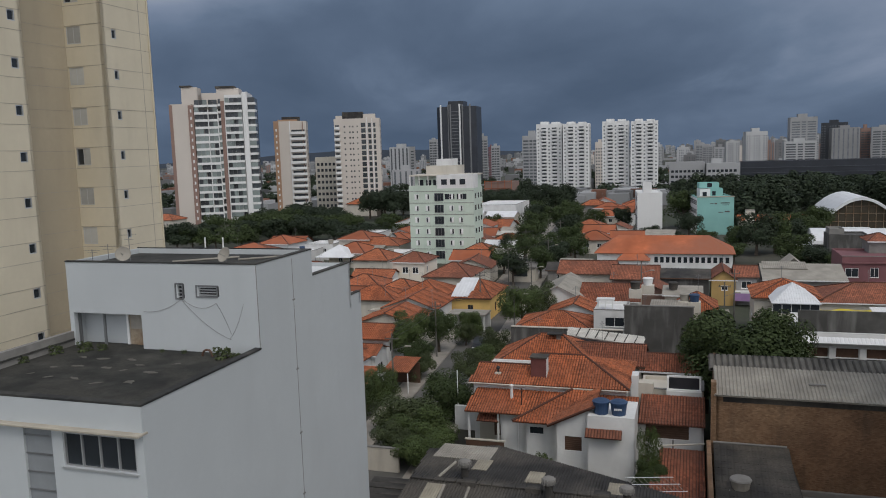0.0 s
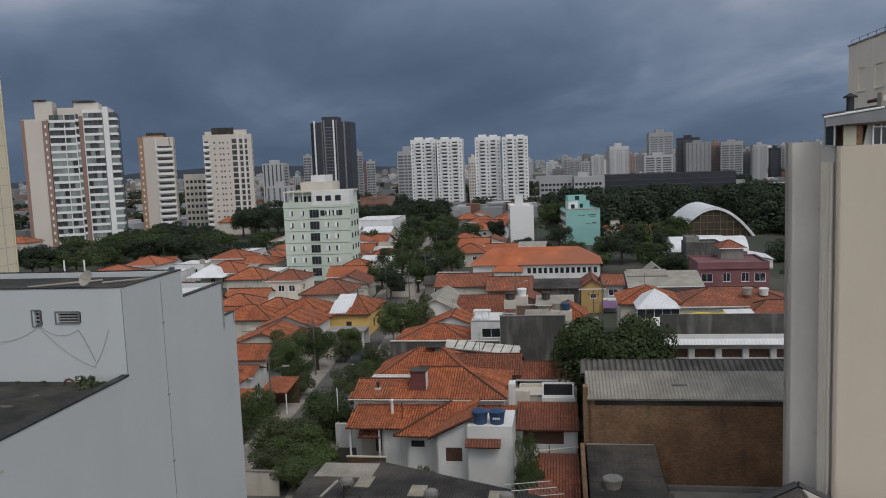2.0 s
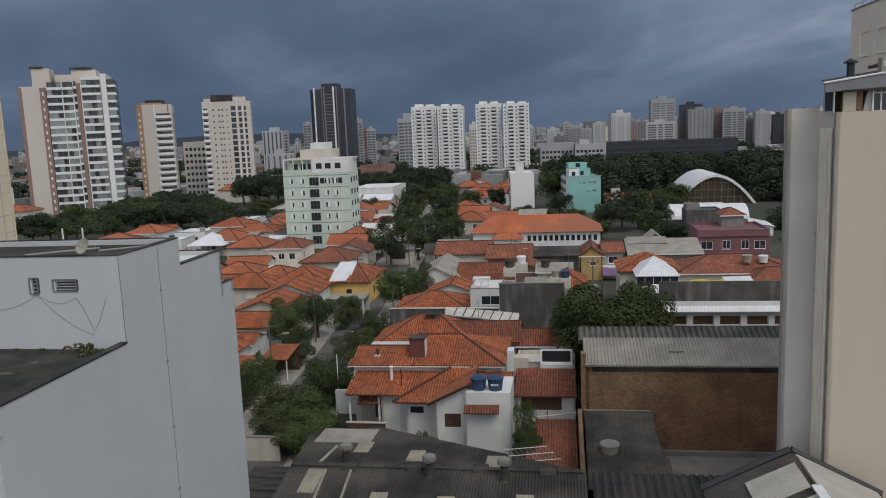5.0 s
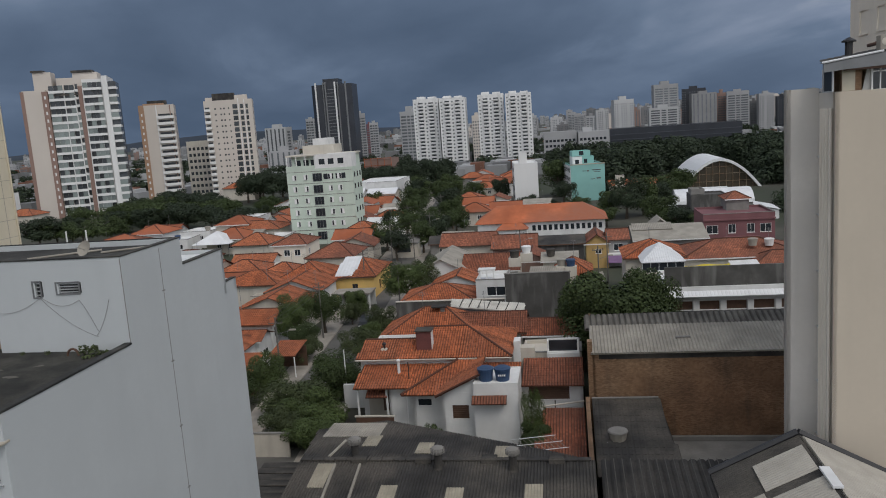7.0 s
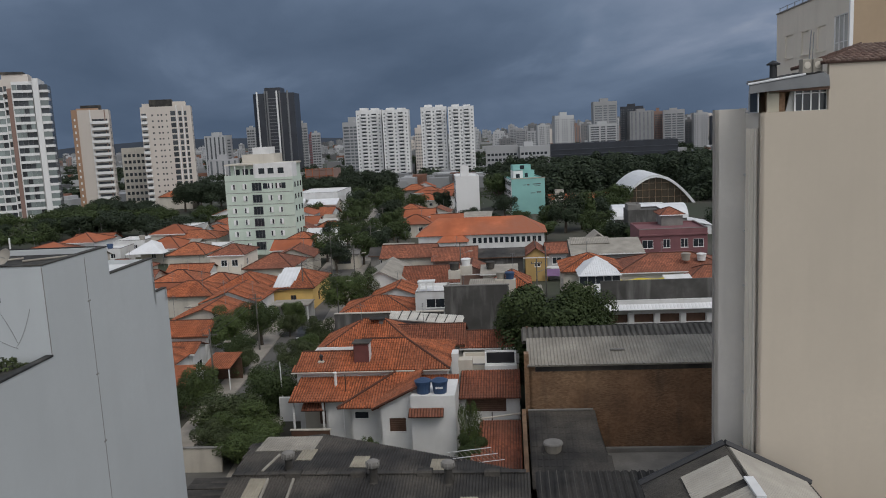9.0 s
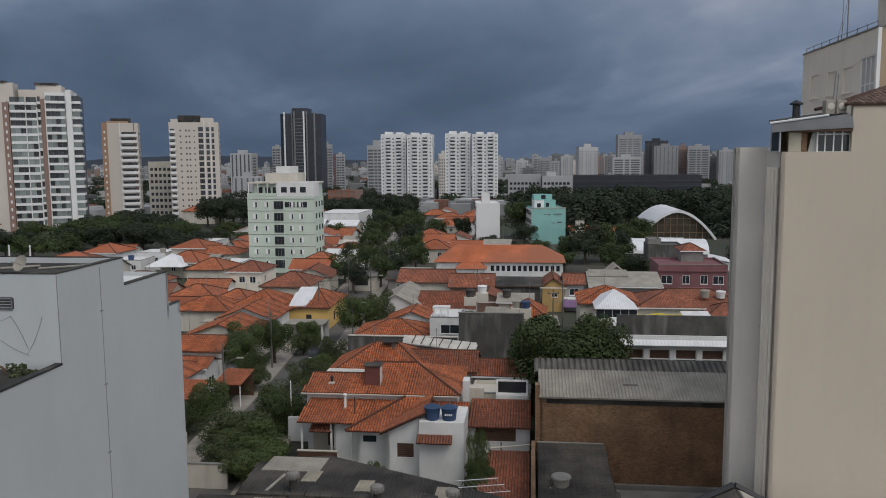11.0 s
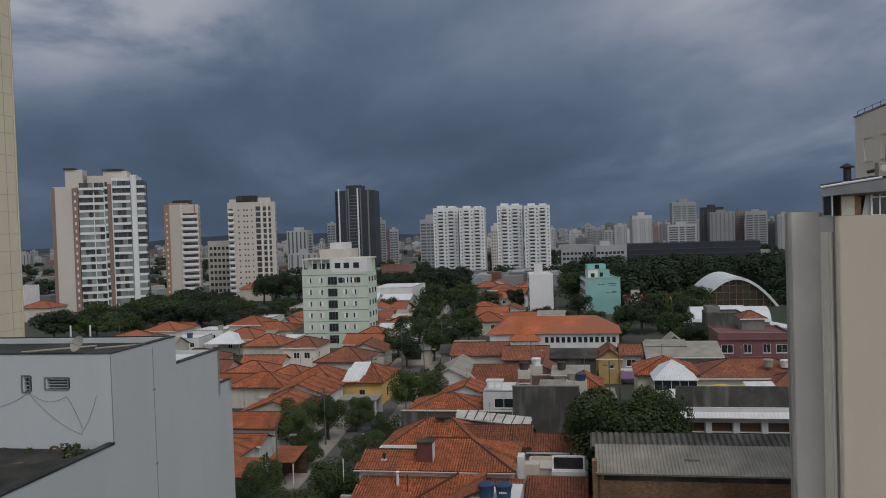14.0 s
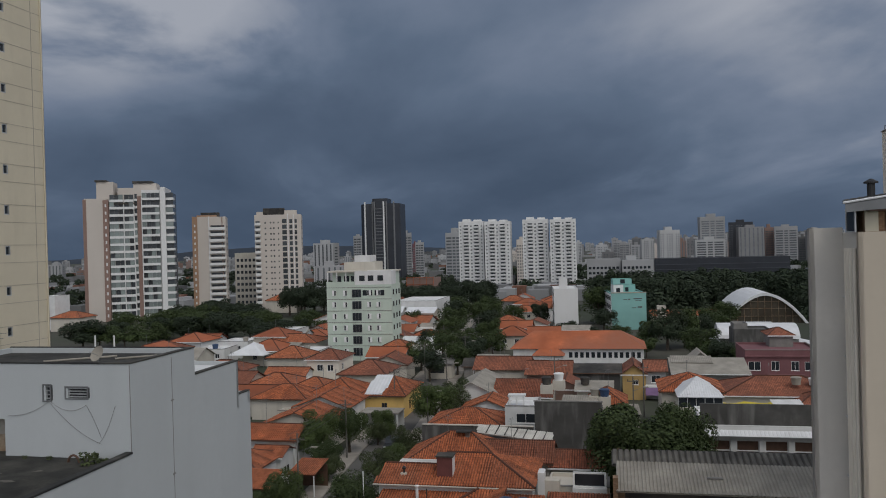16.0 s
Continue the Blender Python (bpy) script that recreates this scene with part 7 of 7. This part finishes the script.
    for u in range(131, 332, 11):
        for v in range(-130, 62, 12):
            x, y = v + rnd.uniform(-2.5, 2.5), u + rnd.uniform(-2, 2)
            if abs(x - street_x(y)) < 9 or (-86 < x < -28 and y < 172) or (-70 < x < -40 and y < 218) or (-36 < x < -14 and y < 310) or (x > -28 and y < 168) or (-28 < x < 16 and y < 236) or (x > -22 and y > 232) or (x > 8 and y < 162) or (x > 20 and y > 168) or (-82 < x < -46 and y > 255) or (x < -88 and y > 196) or (x < -112):
                continue
            spots.append((x, y))
    for x, y in spots:
        w, d = rnd.uniform(7.5, 10.5), rnd.uniform(7, 9.5)
        e = rnd.choice([3.2, 3.6, 4.2, 5.6])
        kind = rnd.choice(["hip_x", "gable_x", "gable_x", "hip_y", "gable_y", "flat"])
        rm = rnd.choice([clay_far, clay_far, clay_far, clay, clay_old, sheet_light, sheet_white]) if kind != "flat" else clay
        wm = rnd.choice([house_white, pale, pale, house_white, house_white, concrete])
        wn = [("f", rnd.uniform(-2, -0.8), e - 2.2, 1.1, 1.1), ("f", rnd.uniform(1, 2), e - 2.2, 1.1, 1.1)]
        if rnd.random() < 0.55:
            roof_aerial(x + rnd.uniform(-2, 2), y, e + 1.2, rnd.uniform(1.6, 3.0), rnd.uniform(0, 180))
        if kind == "flat":
            roof_tank(x + rnd.uniform(-1.5, 1.5), y, e - 0.4, rnd.choice([blue_plastic, sheet_light, sheet_dark]))
        house(x - w / 2, x + w / 2, y - d / 2, y + d / 2, e, e + rnd.uniform(1.5, 2.2), kind, wm, rm, {"flat": "small flat-roofed town house"}.get(kind, "small town house with a pitched roof"), wn, yaw=rnd.uniform(-5, 5))


build_houses()


# ---- trees ----
LEAVES = {"broad": 0.42, "flat": 0.42, "hedge": 0.3, "palm": 0.4}


def crown_mesh(seed, kind, count, leaf, rx, ry, rz, lumps):
    """Leaf sprays scattered over uneven lumps, with gaps between."""
    rnd = random.Random(seed)
    b = Mesh()
    cs = []
    for k in range(lumps):
        a, q = rnd.uniform(0, 2 * math.pi), math.sqrt(rnd.random()) * 0.72
        z = rnd.uniform(-0.45, 0.6) if kind != "flat" else rnd.uniform(-0.15, 0.35)
        cs.append((Vector((math.cos(a) * q * rx, math.sin(a) * q * ry, z * rz)), rnd.uniform(0.26, 0.46)))
    for k in range(count):
        c, r = cs[k % lumps]
        d = Vector((rnd.gauss(0, 1), rnd.gauss(0, 1), rnd.gauss(0.25, 0.9))).normalized()
        rad = r * (0.55 + 0.5 * rnd.random() ** 0.5)
        p = c + Vector((d.x * rx * rad, d.y * ry * rad, d.z * rz * rad * 1.1))
        n = (d + Vector((rnd.uniform(-0.6, 0.6), rnd.uniform(-0.6, 0.6), rnd.uniform(-0.3, 0.7)))).normalized()
        s = n.orthogonal().normalized()
        s = (s * math.cos(k) + n.cross(s) * math.sin(k)).normalized()
        t = n.cross(s)
        L, w = leaf * rnd.uniform(0.7, 1.3), leaf * rnd.uniform(0.4, 0.65)
        tip = n * (-0.15 * L)
        b.face([p - s * L, p + t * w + n * 0.05 * L, p + s * L + tip, p - t * w + n * 0.05 * L])
    return b


CROWNS = {}


def crown(key, *a):
    if key not in CROWNS:
        CROWNS[key] = crown_mesh(*a).data("crown")
    return CROWNS[key]


def tree(v, u, h, r, kind="broad", mat=None, label="", seed=0, z=0.0, dense=1.0):
    mat = mat or leaf_green
    t = thing("tree", label or "dark green leafy tree among the houses", "tree", v, u, z, (seed * 67) % 360)
    rnd = random.Random(seed + 100)
    ch = h * {"flat": 0.24, "dome": 0.40, "bush": 0.52}.get(kind, 0.36)
    base = h - ch * 1.15
    tr = Mesh().tube((0, 0, -0.1), (0.1, 0.05, base * 0.55), 0.045 * h, 0.03 * h, 8).tube((0.1, 0.05, base * 0.55), (0, 0, base + ch * 0.3), 0.03 * h, 0.012 * h, 7)
    for k in range(6):
        a = k * 1.05 + rnd.random()
        tr.tube((0.05, 0, base * rnd.uniform(0.5, 0.8)), (math.cos(a) * r * 0.6, math.sin(a) * r * 0.6, base + ch * rnd.uniform(-0.2, 0.4)), 0.016 * h, 0.006 * h, 5)
    part("trunk", tr, bark, t)
    near_by = math.hypot(v, u) < 130
    key = (kind, seed % 4, mat.name, near_by)
    n = 12000 if near_by else 4000
    me = crown(key, seed % 4 + 7, kind, n, 0.036 if near_by else 0.06, 1.0, 1.0, 1.0, 18 if kind != "flat" else 22)
    if not me.materials:
        me.materials.append(mat)
    ob = new("crown", me)
    ob.parent = t
    ob.matrix_basis = Matrix.LocRotScale((0, 0, base + ch * 0.15), None, (r * 1.15, r * 1.15, ch * 1.3))
    return t


def build_trees():
    L = leaf_green
    # by the near yards and the street
    near = [(-27.0, 68.5, 3.5, 3.1, "bush", leaf_olive, "dense green hedge tree by the yard wall"), (-24.0, 65.5, 3.3, 3.1, "bush", leaf_green, "dense green hedge tree by the yard wall"), (-25.4, 62.8, 3.0, 2.6, "bush", leaf_olive, "dense green hedge tree by the yard wall"), (-22.6, 60.5, 2.9, 2.5, "bush", leaf_green, "dense green hedge tree by the yard wall"),
            (-24.3, 73.4, 4.4, 3.1, "bush", leaf_dark, "dark rounded tree beside the street"), (-24.8, 84.0, 4.2, 2.2, "broad", leaf_olive, "grey-green shrub beside the street"),
            (-35.4, 93.0, 6.2, 3.0, "broad", leaf_green, "leafy tree beside the street"), (-33.4, 98.5, 5.6, 2.6, "broad", leaf_dark, "leafy tree beside the street"), (-32.8, 88.0, 4.0, 2.0, "broad", leaf_dark, "leafy tree beside the street"), (-33.8, 77.0, 3.6, 2.4, "bush", leaf_green, "low green shrub in a garden"), (-34.0, 71.0, 3.8, 2.4, "bush", leaf_dark, "low green shrub in a garden"), (-31.8, 86.0, 3.0, 1.9, "bush", leaf_olive, "leafy shrub beside the pavement"), (-25.4, 92.0, 3.0, 1.8, "bush", leaf_green, "leafy shrub beside the pavement"), (-25.6, 99.0, 3.4, 1.9, "bush", leaf_olive, "leafy shrub beside the pavement"), (-31.9, 109.0, 3.6, 2.0, "bush", leaf_green, "leafy shrub beside the pavement"), (-30.9, 103.0, 3.0, 1.5, "bush", leaf_olive, "small palm-like shrub beside the street"),
            (-24.9, 112.2, 6.6, 3.3, "broad", leaf_green, "round green tree at the street corner"), (-22.0, 118, 6.2, 2.8, "broad", leaf_olive, "round green tree at the street corner"),
            (3.6, 80.5, 10.2, 5.3, "dome", leaf_dark, "wide dark umbrella-shaped tree behind the hall"), (7.2, 83.4, 9.9, 3.5, "dome", leaf_dark, "wide dark umbrella-shaped tree behind the hall"), (0.6, 81.0, 8.4, 3.4, "dome", leaf_dark, "wide dark umbrella-shaped tree behind the hall"),
            (-3.9, 61.0, 4.8, 0.9, "bush", leaf_green, "climbing plant beside the white wall"), (-3.6, 59.3, 2.6, 1.5, "bush", leaf_dark, "climbing plant beside the white wall"), (-11.9, 59.6, 2.6, 0.8, "bush", leaf_green, "small tree at the yard wall")]
    for k, (v, u, h, r, kind, m, lab) in enumerate(near):
        tree(v, u, h, r, kind, m, lab, k)
    mid = [(-35, 152, 8.5, 4.5), (-31, 160, 9, 4.5), (-40, 165, 9, 4.5), (-29, 170, 9, 5), (-38, 178, 10, 5), (-27, 183, 9, 4.5), (-44, 186, 9, 4.5), (-30, 196, 11, 5), (-42, 205, 11, 5.5), (-33, 214, 12, 6), (-45, 226, 12, 6), (-36, 238, 13, 6.5), (-48, 246, 13, 6), (-30, 250, 10, 5.5), (-58, 232, 10, 5), (-66, 215, 9, 4.5), (-40, 262, 13, 6.5), (-52, 270, 12, 6),
           (13.6, 200, 10, 4.4), (8, 186, 4.5, 3.6), (2, 222, 3.6, 3.4), (-6, 214, 4, 3.2), (20, 176, 4.2, 3.5), (13, 226, 5, 4), (-12, 230, 4, 3.2), (18.2, 205, 9.5, 4.2), (20, 184, 7, 4), (-22, 250, 11, 5), (-4, 262, 12, 5), (30, 226, 6, 3), (24, 214, 7, 4.2), (28, 236, 7, 4), (33, 246, 8, 4.4), (23, 172, 5.5, 3.6), (27, 166, 5, 3.2), (10, 206, 6, 3.6), (-2, 236, 7, 4), (-14, 252, 8, 4.4), (-88, 206, 8, 5.5), (-92, 218, 8.5, 6), (-84, 226, 8, 6), (-96, 236, 9, 6), (-88, 246, 9, 6.5), (-100, 252, 9, 6), (-80, 240, 8, 6), (-76, 228, 8, 5.5), (-34, 188, 9, 5), (-41, 246, 12, 6.5)]
    mid = [(v, u, h * (0.72 if v < -20 else 1), r * (0.68 if v < -20 else 1)) for v, u, h, r in mid]
    for k, (v, u, h, r) in enumerate(mid):
        tree(v, u, h, r, "dome" if k in (18, 25) else "broad", leaf_dark if k % 3 else leaf_far, "dark tree in the middle of the town", k + 3)
    rnd = random.Random(3)
    for k in range(66):
        u = rnd.uniform(196, 296)
        v = -84 - (u - 196) * 0.62 - rnd.uniform(0, 66)
        if v < -158:
            continue
        tree(v, u, rnd.uniform(6, 8.5), rnd.uniform(4.5, 6.2), "broad", leaf_dark if k % 2 else leaf_far, "dark tree in the grove below the towers", k)
    for k in range(30):
        v, u = rnd.uniform(-130, -50), rnd.uniform(290, 380)
        tree(v, u, rnd.uniform(8, 12), rnd.uniform(5, 7), "broad", leaf_far, "far dark tree between the blocks", k, ground_z(v, u))
    # woods of the park: too many to count
    b = Mesh()
    base = crown_mesh(77, "broad", 1600, 0.078, 1.0, 1.0, 1.0, 12)
    base2 = crown_mesh(78, "broad", 420, 0.15, 1.0, 1.0, 1.0, 12)
    def clump(v, u, r, h):
        src = base if math.hypot(v, u) < 480 else base2
        a, z = rnd.uniform(0, 6.28), ground_z(v, u) + h - r * 0.7
        ca, sa = math.cos(a) * r, math.sin(a) * r
        off = len(b.v)
        b.v += [(v + x * ca - y * sa, u + x * sa + y * ca, z + q * r * 0.8) for x, y, q in src.v]
        b.f += [tuple(i + off for i in f) for f in src.f]
        b.uv += src.uv
    n = 0
    while n < 330:
        v, u = rnd.uniform(-12, 190), rnd.uniform(262, 640)
        if v < 2 and u > 480:
            continue
        if 26 < v < 64 and u < 300:
            continue
        if v < -12 + (u - 262) * 0.03 or (v < 26 and 500 < u < 545):
            continue
        clump(v, u, rnd.uniform(7, 10.5), rnd.uniform(10, 16))
        n += 1
    for k in range(40):
        v = rnd.uniform(60, 96)
        clump(v, rnd.uniform(172, min(262, (v - 5) / 0.27)), rnd.uniform(5, 7), rnd.uniform(8, 11))
    for k in range(24):
        clump(rnd.uniform(67, 104), rnd.uniform(258, 330), rnd.uniform(6, 8.5), rnd.uniform(8, 11))
    for k in range(12):
        clump(rnd.uniform(50, 62), rnd.uniform(172, 205), rnd.uniform(3, 4.5), rnd.uniform(4, 6))
    for k in range(260):
        a, r = rnd.uniform(-48, 22), rnd.uniform(400, 1500)
        v, u = r * math.sin(radians(a)), r * math.cos(radians(a))
        if -20 < v < 190 and u < 660:
            continue
        clump(v, u, rnd.uniform(6, 11) * (1 + r / 1800), rnd.uniform(8, 13))
    ob = new("woods", b.data("woods"))
    ob.data.materials.append(leaf_far)
    ob.matrix_world = G
    tagged(ob, "dark woods of the park and far tree clumps", "woods", kind="stuff")


build_trees()


# ---- street furniture, cars, yard walls ----
def build_street_things():
    def pole(v, u, h, lamp=True):
        k = thing("utility_pole", "concrete utility pole with a cross arm", "utility pole", v, u, 0.0, 5, "utility poles")
        part("shaft", Mesh().tube((0, 0, 0), (0, 0, h), 0.12, 0.08, 8), pole_mat, k)
        part("cross_arm", Mesh().box(-0.8, 0.8, -0.05, 0.05, h - 0.72, h - 0.62), pole_mat, k)
        for x in (-0.7, 0.0, 0.7):
            part("insulator", Mesh().tube((x, 0, h - 0.6), (x, 0, h - 0.38), 0.05, 0.04, 6), sheet_dark, k)
        if lamp:
            part("lamp_arm", Mesh().tube((0, 0, h - 2.0), (1.6, 0.2, h - 1.5), 0.035, 0.03, 6), steel, k)
            part("lamp_head", Mesh().bevel_box(1.4, 2.1, 0.05, 0.35, h - 1.58, h - 1.44, 0.04), sheet_light, k)
    spots = [(-32.0, 78.0), (-32.9, 96.0), (-25.6, 110.5), (-33.5, 121), (-27.5, 133), (-35.5, 150), (-30, 164), (-38.5, 182), (3.4, 112), (5.2, 124), (-8.8, 131), (-34, 205)]
    for k, (v, u) in enumerate(spots):
        pole(v, u, 7.6 if k < 4 else 8.2, k % 2 == 0)
    wires = Mesh()
    run = [s for s in spots if s[0] < -24]
    for a, c in zip(run, run[1:]):
        for dx in (-0.9, 0, 0.9):
            pts = [Vector((a[0] + (c[0] - a[0]) * i / 6 + dx, a[1] + (c[1] - a[1]) * i / 6, 7.4 - 1.2 * (i / 6) * (1 - i / 6))) for i in range(7)]
            for p, q in zip(pts, pts[1:]):
                wires.tube(p, q, 0.018, 0.018, 4)
    k = thing("power_lines", "thin black cables slung between the poles", "cables")
    part("wire", wires, black, k, kind="stuff")
    k = thing("flag_pole", "slim white pole in the garden", "pole", -22.8, 72.0)
    part("shaft", Mesh().tube((0, 0, 0), (0, 0, 5.6), 0.06, 0.05, 8), white_paint, k)
    k = thing("flag_pole", "slim white pole in the garden", "pole", -21.4, 80.0)
    part("shaft", Mesh().tube((0, 0, 0), (0, 0, 3.6), 0.07, 0.06, 8), white_paint, k)
    # yard walls along the street
    k = thing("yard_wall", "stained pale yard wall under the hedge", "wall", -27.8, 59.6)
    part("wall", Mesh().bevel_box(-2.6, 3.4, -0.12, 0.12, 0, 2.1, 0.03), pale, k)
    part("coping", Mesh().box(-2.65, 3.45, -0.17, 0.17, 2.103, 2.18), concrete, k)
    k = thing("yard_wall", "pale rendered yard wall by the pavement", "wall", -22.4, 62.0)
    part("wall", Mesh().bevel_box(-8.6, -8.3, -8, 4, 0, 2.4, 0.03), pale, k)
    k = thing("yard_wall", "white yard wall by the street", "wall", -21.6, 71)
    part("wall", Mesh().bevel_box(-1.2, 1.5, -0.15, 0.15, 0, 2.4, 0.03), house_white, k)
    k = thing("carport", "open carport with a small tiled roof", "carport", -32.6, 82.0)
    part("roof", Mesh().slope([(-1.6, -2.0, 2.6), (1.6, -2.0, 2.6), (1.6, 2.4, 3.2), (-1.6, 2.4, 3.2)], 0.23, 0.36, 0.05), clay, k)
    for x in (-1.5, 1.5):
        part("post", Mesh().tube((x, -1.9, 0.1), (x, -1.9, 2.6), 0.07, 0.07, 8), white_paint, k)
    part("back", Mesh().box(-1.5, 1.5, 2.2, 2.3, 0.1, 2.6), wood, k)
    k = thing("porch_roof", "low tiled porch roof", "porch", -36.0, 76.5)
    part("roof", Mesh().slope([(-2.6, -2.2, 2.7), (2.4, -2.2, 2.7), (2.0, 2.2, 3.5), (-2.6, 2.2, 3.5)], 0.23, 0.36, 0.05), clay, k)
    part("wall", Mesh().box(-2.4, 2.0, -1.6, 2.0, 0, 2.6), wood, k)
    k = thing("gate_canopy", "white gate canopy before the yellow house", "canopy", -32.8, 112.6)
    part("roof", Mesh().box(-3.4, 2.6, -1.6, 2.4, 2.5, 2.65), sheet_light, k)
    for x in (-3.2, -1.2, 0.8, 2.4):
        part("post", Mesh().box(x - 0.12, x + 0.12, -1.5, -1.25, 0.1, 2.5), house_white, k)
    part("back", Mesh().box(-3.3, 2.5, 1.9, 2.2, 0.1, 2.5), house_white, k)

    def car(v, u, yaw, paint, lab):
        k = thing("car", lab, "car", v, u, 0.02, yaw, "parked cars")
        prof = [(-2.05, 0.3), (-2.05, 0.75), (-1.85, 0.9), (-1.1, 0.95), (-0.55, 1.42), (0.85, 1.45), (1.6, 1.0), (2.0, 0.92), (2.05, 0.3)]
        b = Mesh()
        for s in (-0.85, 0.85):
            q = [(s, y, z) for y, z in prof]
            b.face(q if s < 0 else q[::-1])
        for (y0, z0), (y1, z1) in zip(prof, prof[1:] + prof[:1]):
            b.face([(-0.85, y0, z0), (0.85, y0, z0), (0.85, y1, z1), (-0.85, y1, z1)])
        part("body", b, paint, k)
        for s in (-0.86, 0.84):
            part("side_window", Mesh().box(s, s + 0.02, -0.75, 1.1, 1.0, 1.35), glass, k)
        part("windscreen", Mesh().slope([(-0.72, -1.06, 1.0), (0.72, -1.06, 1.0), (0.66, -0.62, 1.4), (-0.66, -0.62, 1.4)], thick=0.02), glass, k)
        for s in (-0.8, 0.8):
            for y in (-1.3, 1.3):
                w = part("wheel", Mesh().tube((s - 0.1, y, 0.31), (s + 0.1, y, 0.31), 0.31, 0.31, 14), black, k)
                part("rim", Mesh().tube((s - 0.11, y, 0.31), (s + 0.11, y, 0.31), 0.18, 0.18, 10), alu, w)
        for s in (-0.6, 0.6):
            part("headlight", Mesh().box(s - 0.18, s + 0.18, -2.08, -2.03, 0.62, 0.76), white_paint, k)
    car(-28.4, 101.5, 4, car_paint[0], "dark parked hatchback by the kerb")
    car(-36.0, 193, 4, car_paint[1], "silver parked car far down the street")
    car(-37.6, 206, 4, car_paint[2], "white parked car far down the street")
    car(-35.0, 182, 4, car_paint[2], "white parked car far down the street")
    # small things on the white block's terrace
    for v, u, s in ((-20.3, 29.0, 0.5), (-27.6, 28.9, 0.45), (-28.6, 28.2, 0.4), (-26.9, 29.2, 0.3), (-19.6, 28.9, 0.3), (-28.9, 26.6, 0.3), (-28.8, 24.8, 0.25), (-22.6, 29.4, 0.16), (-23.8, 29.4, 0.14), (-19.2, 28.2, 0.22)):
        k = thing("weed", "small weed growing on the roof terrace", "plant", v, u, 18.32)
        me = crown(("weed", 0), 5, "broad", 160, 0.2, 1.0, 1.0, 1.0, 5)
        if not me.materials:
            me.materials.append(leaf_olive)
        ob = new("leaves", me)
        ob.parent = k
        ob.matrix_basis = Matrix.LocRotScale((0, 0, s * 0.4), None, (s, s, s * 0.8))
    k = thing("broken_pot", "small brown arched pot on the terrace", "pot", -21.2, 29.1, 18.32)
    rg = Mesh()
    for j in range(8):
        a, c = math.pi * j / 8, math.pi * (j + 1) / 8
        rg.tube((0.26 * math.cos(a), 0, 0.3 * math.sin(a)), (0.26 * math.cos(c), 0, 0.3 * math.sin(c)), 0.05, 0.05, 6)
    part("arch", rg, wood, k)
    rp = random.Random(8)
    for n in range(15):
        v, u = -27.0 + 1.25 * (n % 5) + rp.uniform(-0.25, 0.25), 24.8 + 1.4 * (n // 5) + rp.uniform(-0.4, 0.4)
        r = rp.uniform(0.06, 0.20)
        ring = [(r * rp.uniform(0.5, 1.3) * math.cos(a * math.pi / 5) * 1.8, r * rp.uniform(0.4, 1.1) * math.sin(a * math.pi / 5)) for a in range(10)]
        k = thing("roof_patch", "pale worn flake of mortar on the mossy terrace", "patch", v, u, 18.322, rp.uniform(-30, 50), "mortar flakes")
        part("mortar", Mesh().prism(ring, 0, 0.012), sheet_mid, k)
    fr = thing("roof_frame", "white metal frame standing on the far roof", "frame", -36.0, 52.0, 16.0)
    for x in (-0.8, 0.8):
        part("post", Mesh().tube((x, 0, 0), (x, 0, 5.0), 0.06, 0.06, 6), white_paint, fr)


build_street_things()
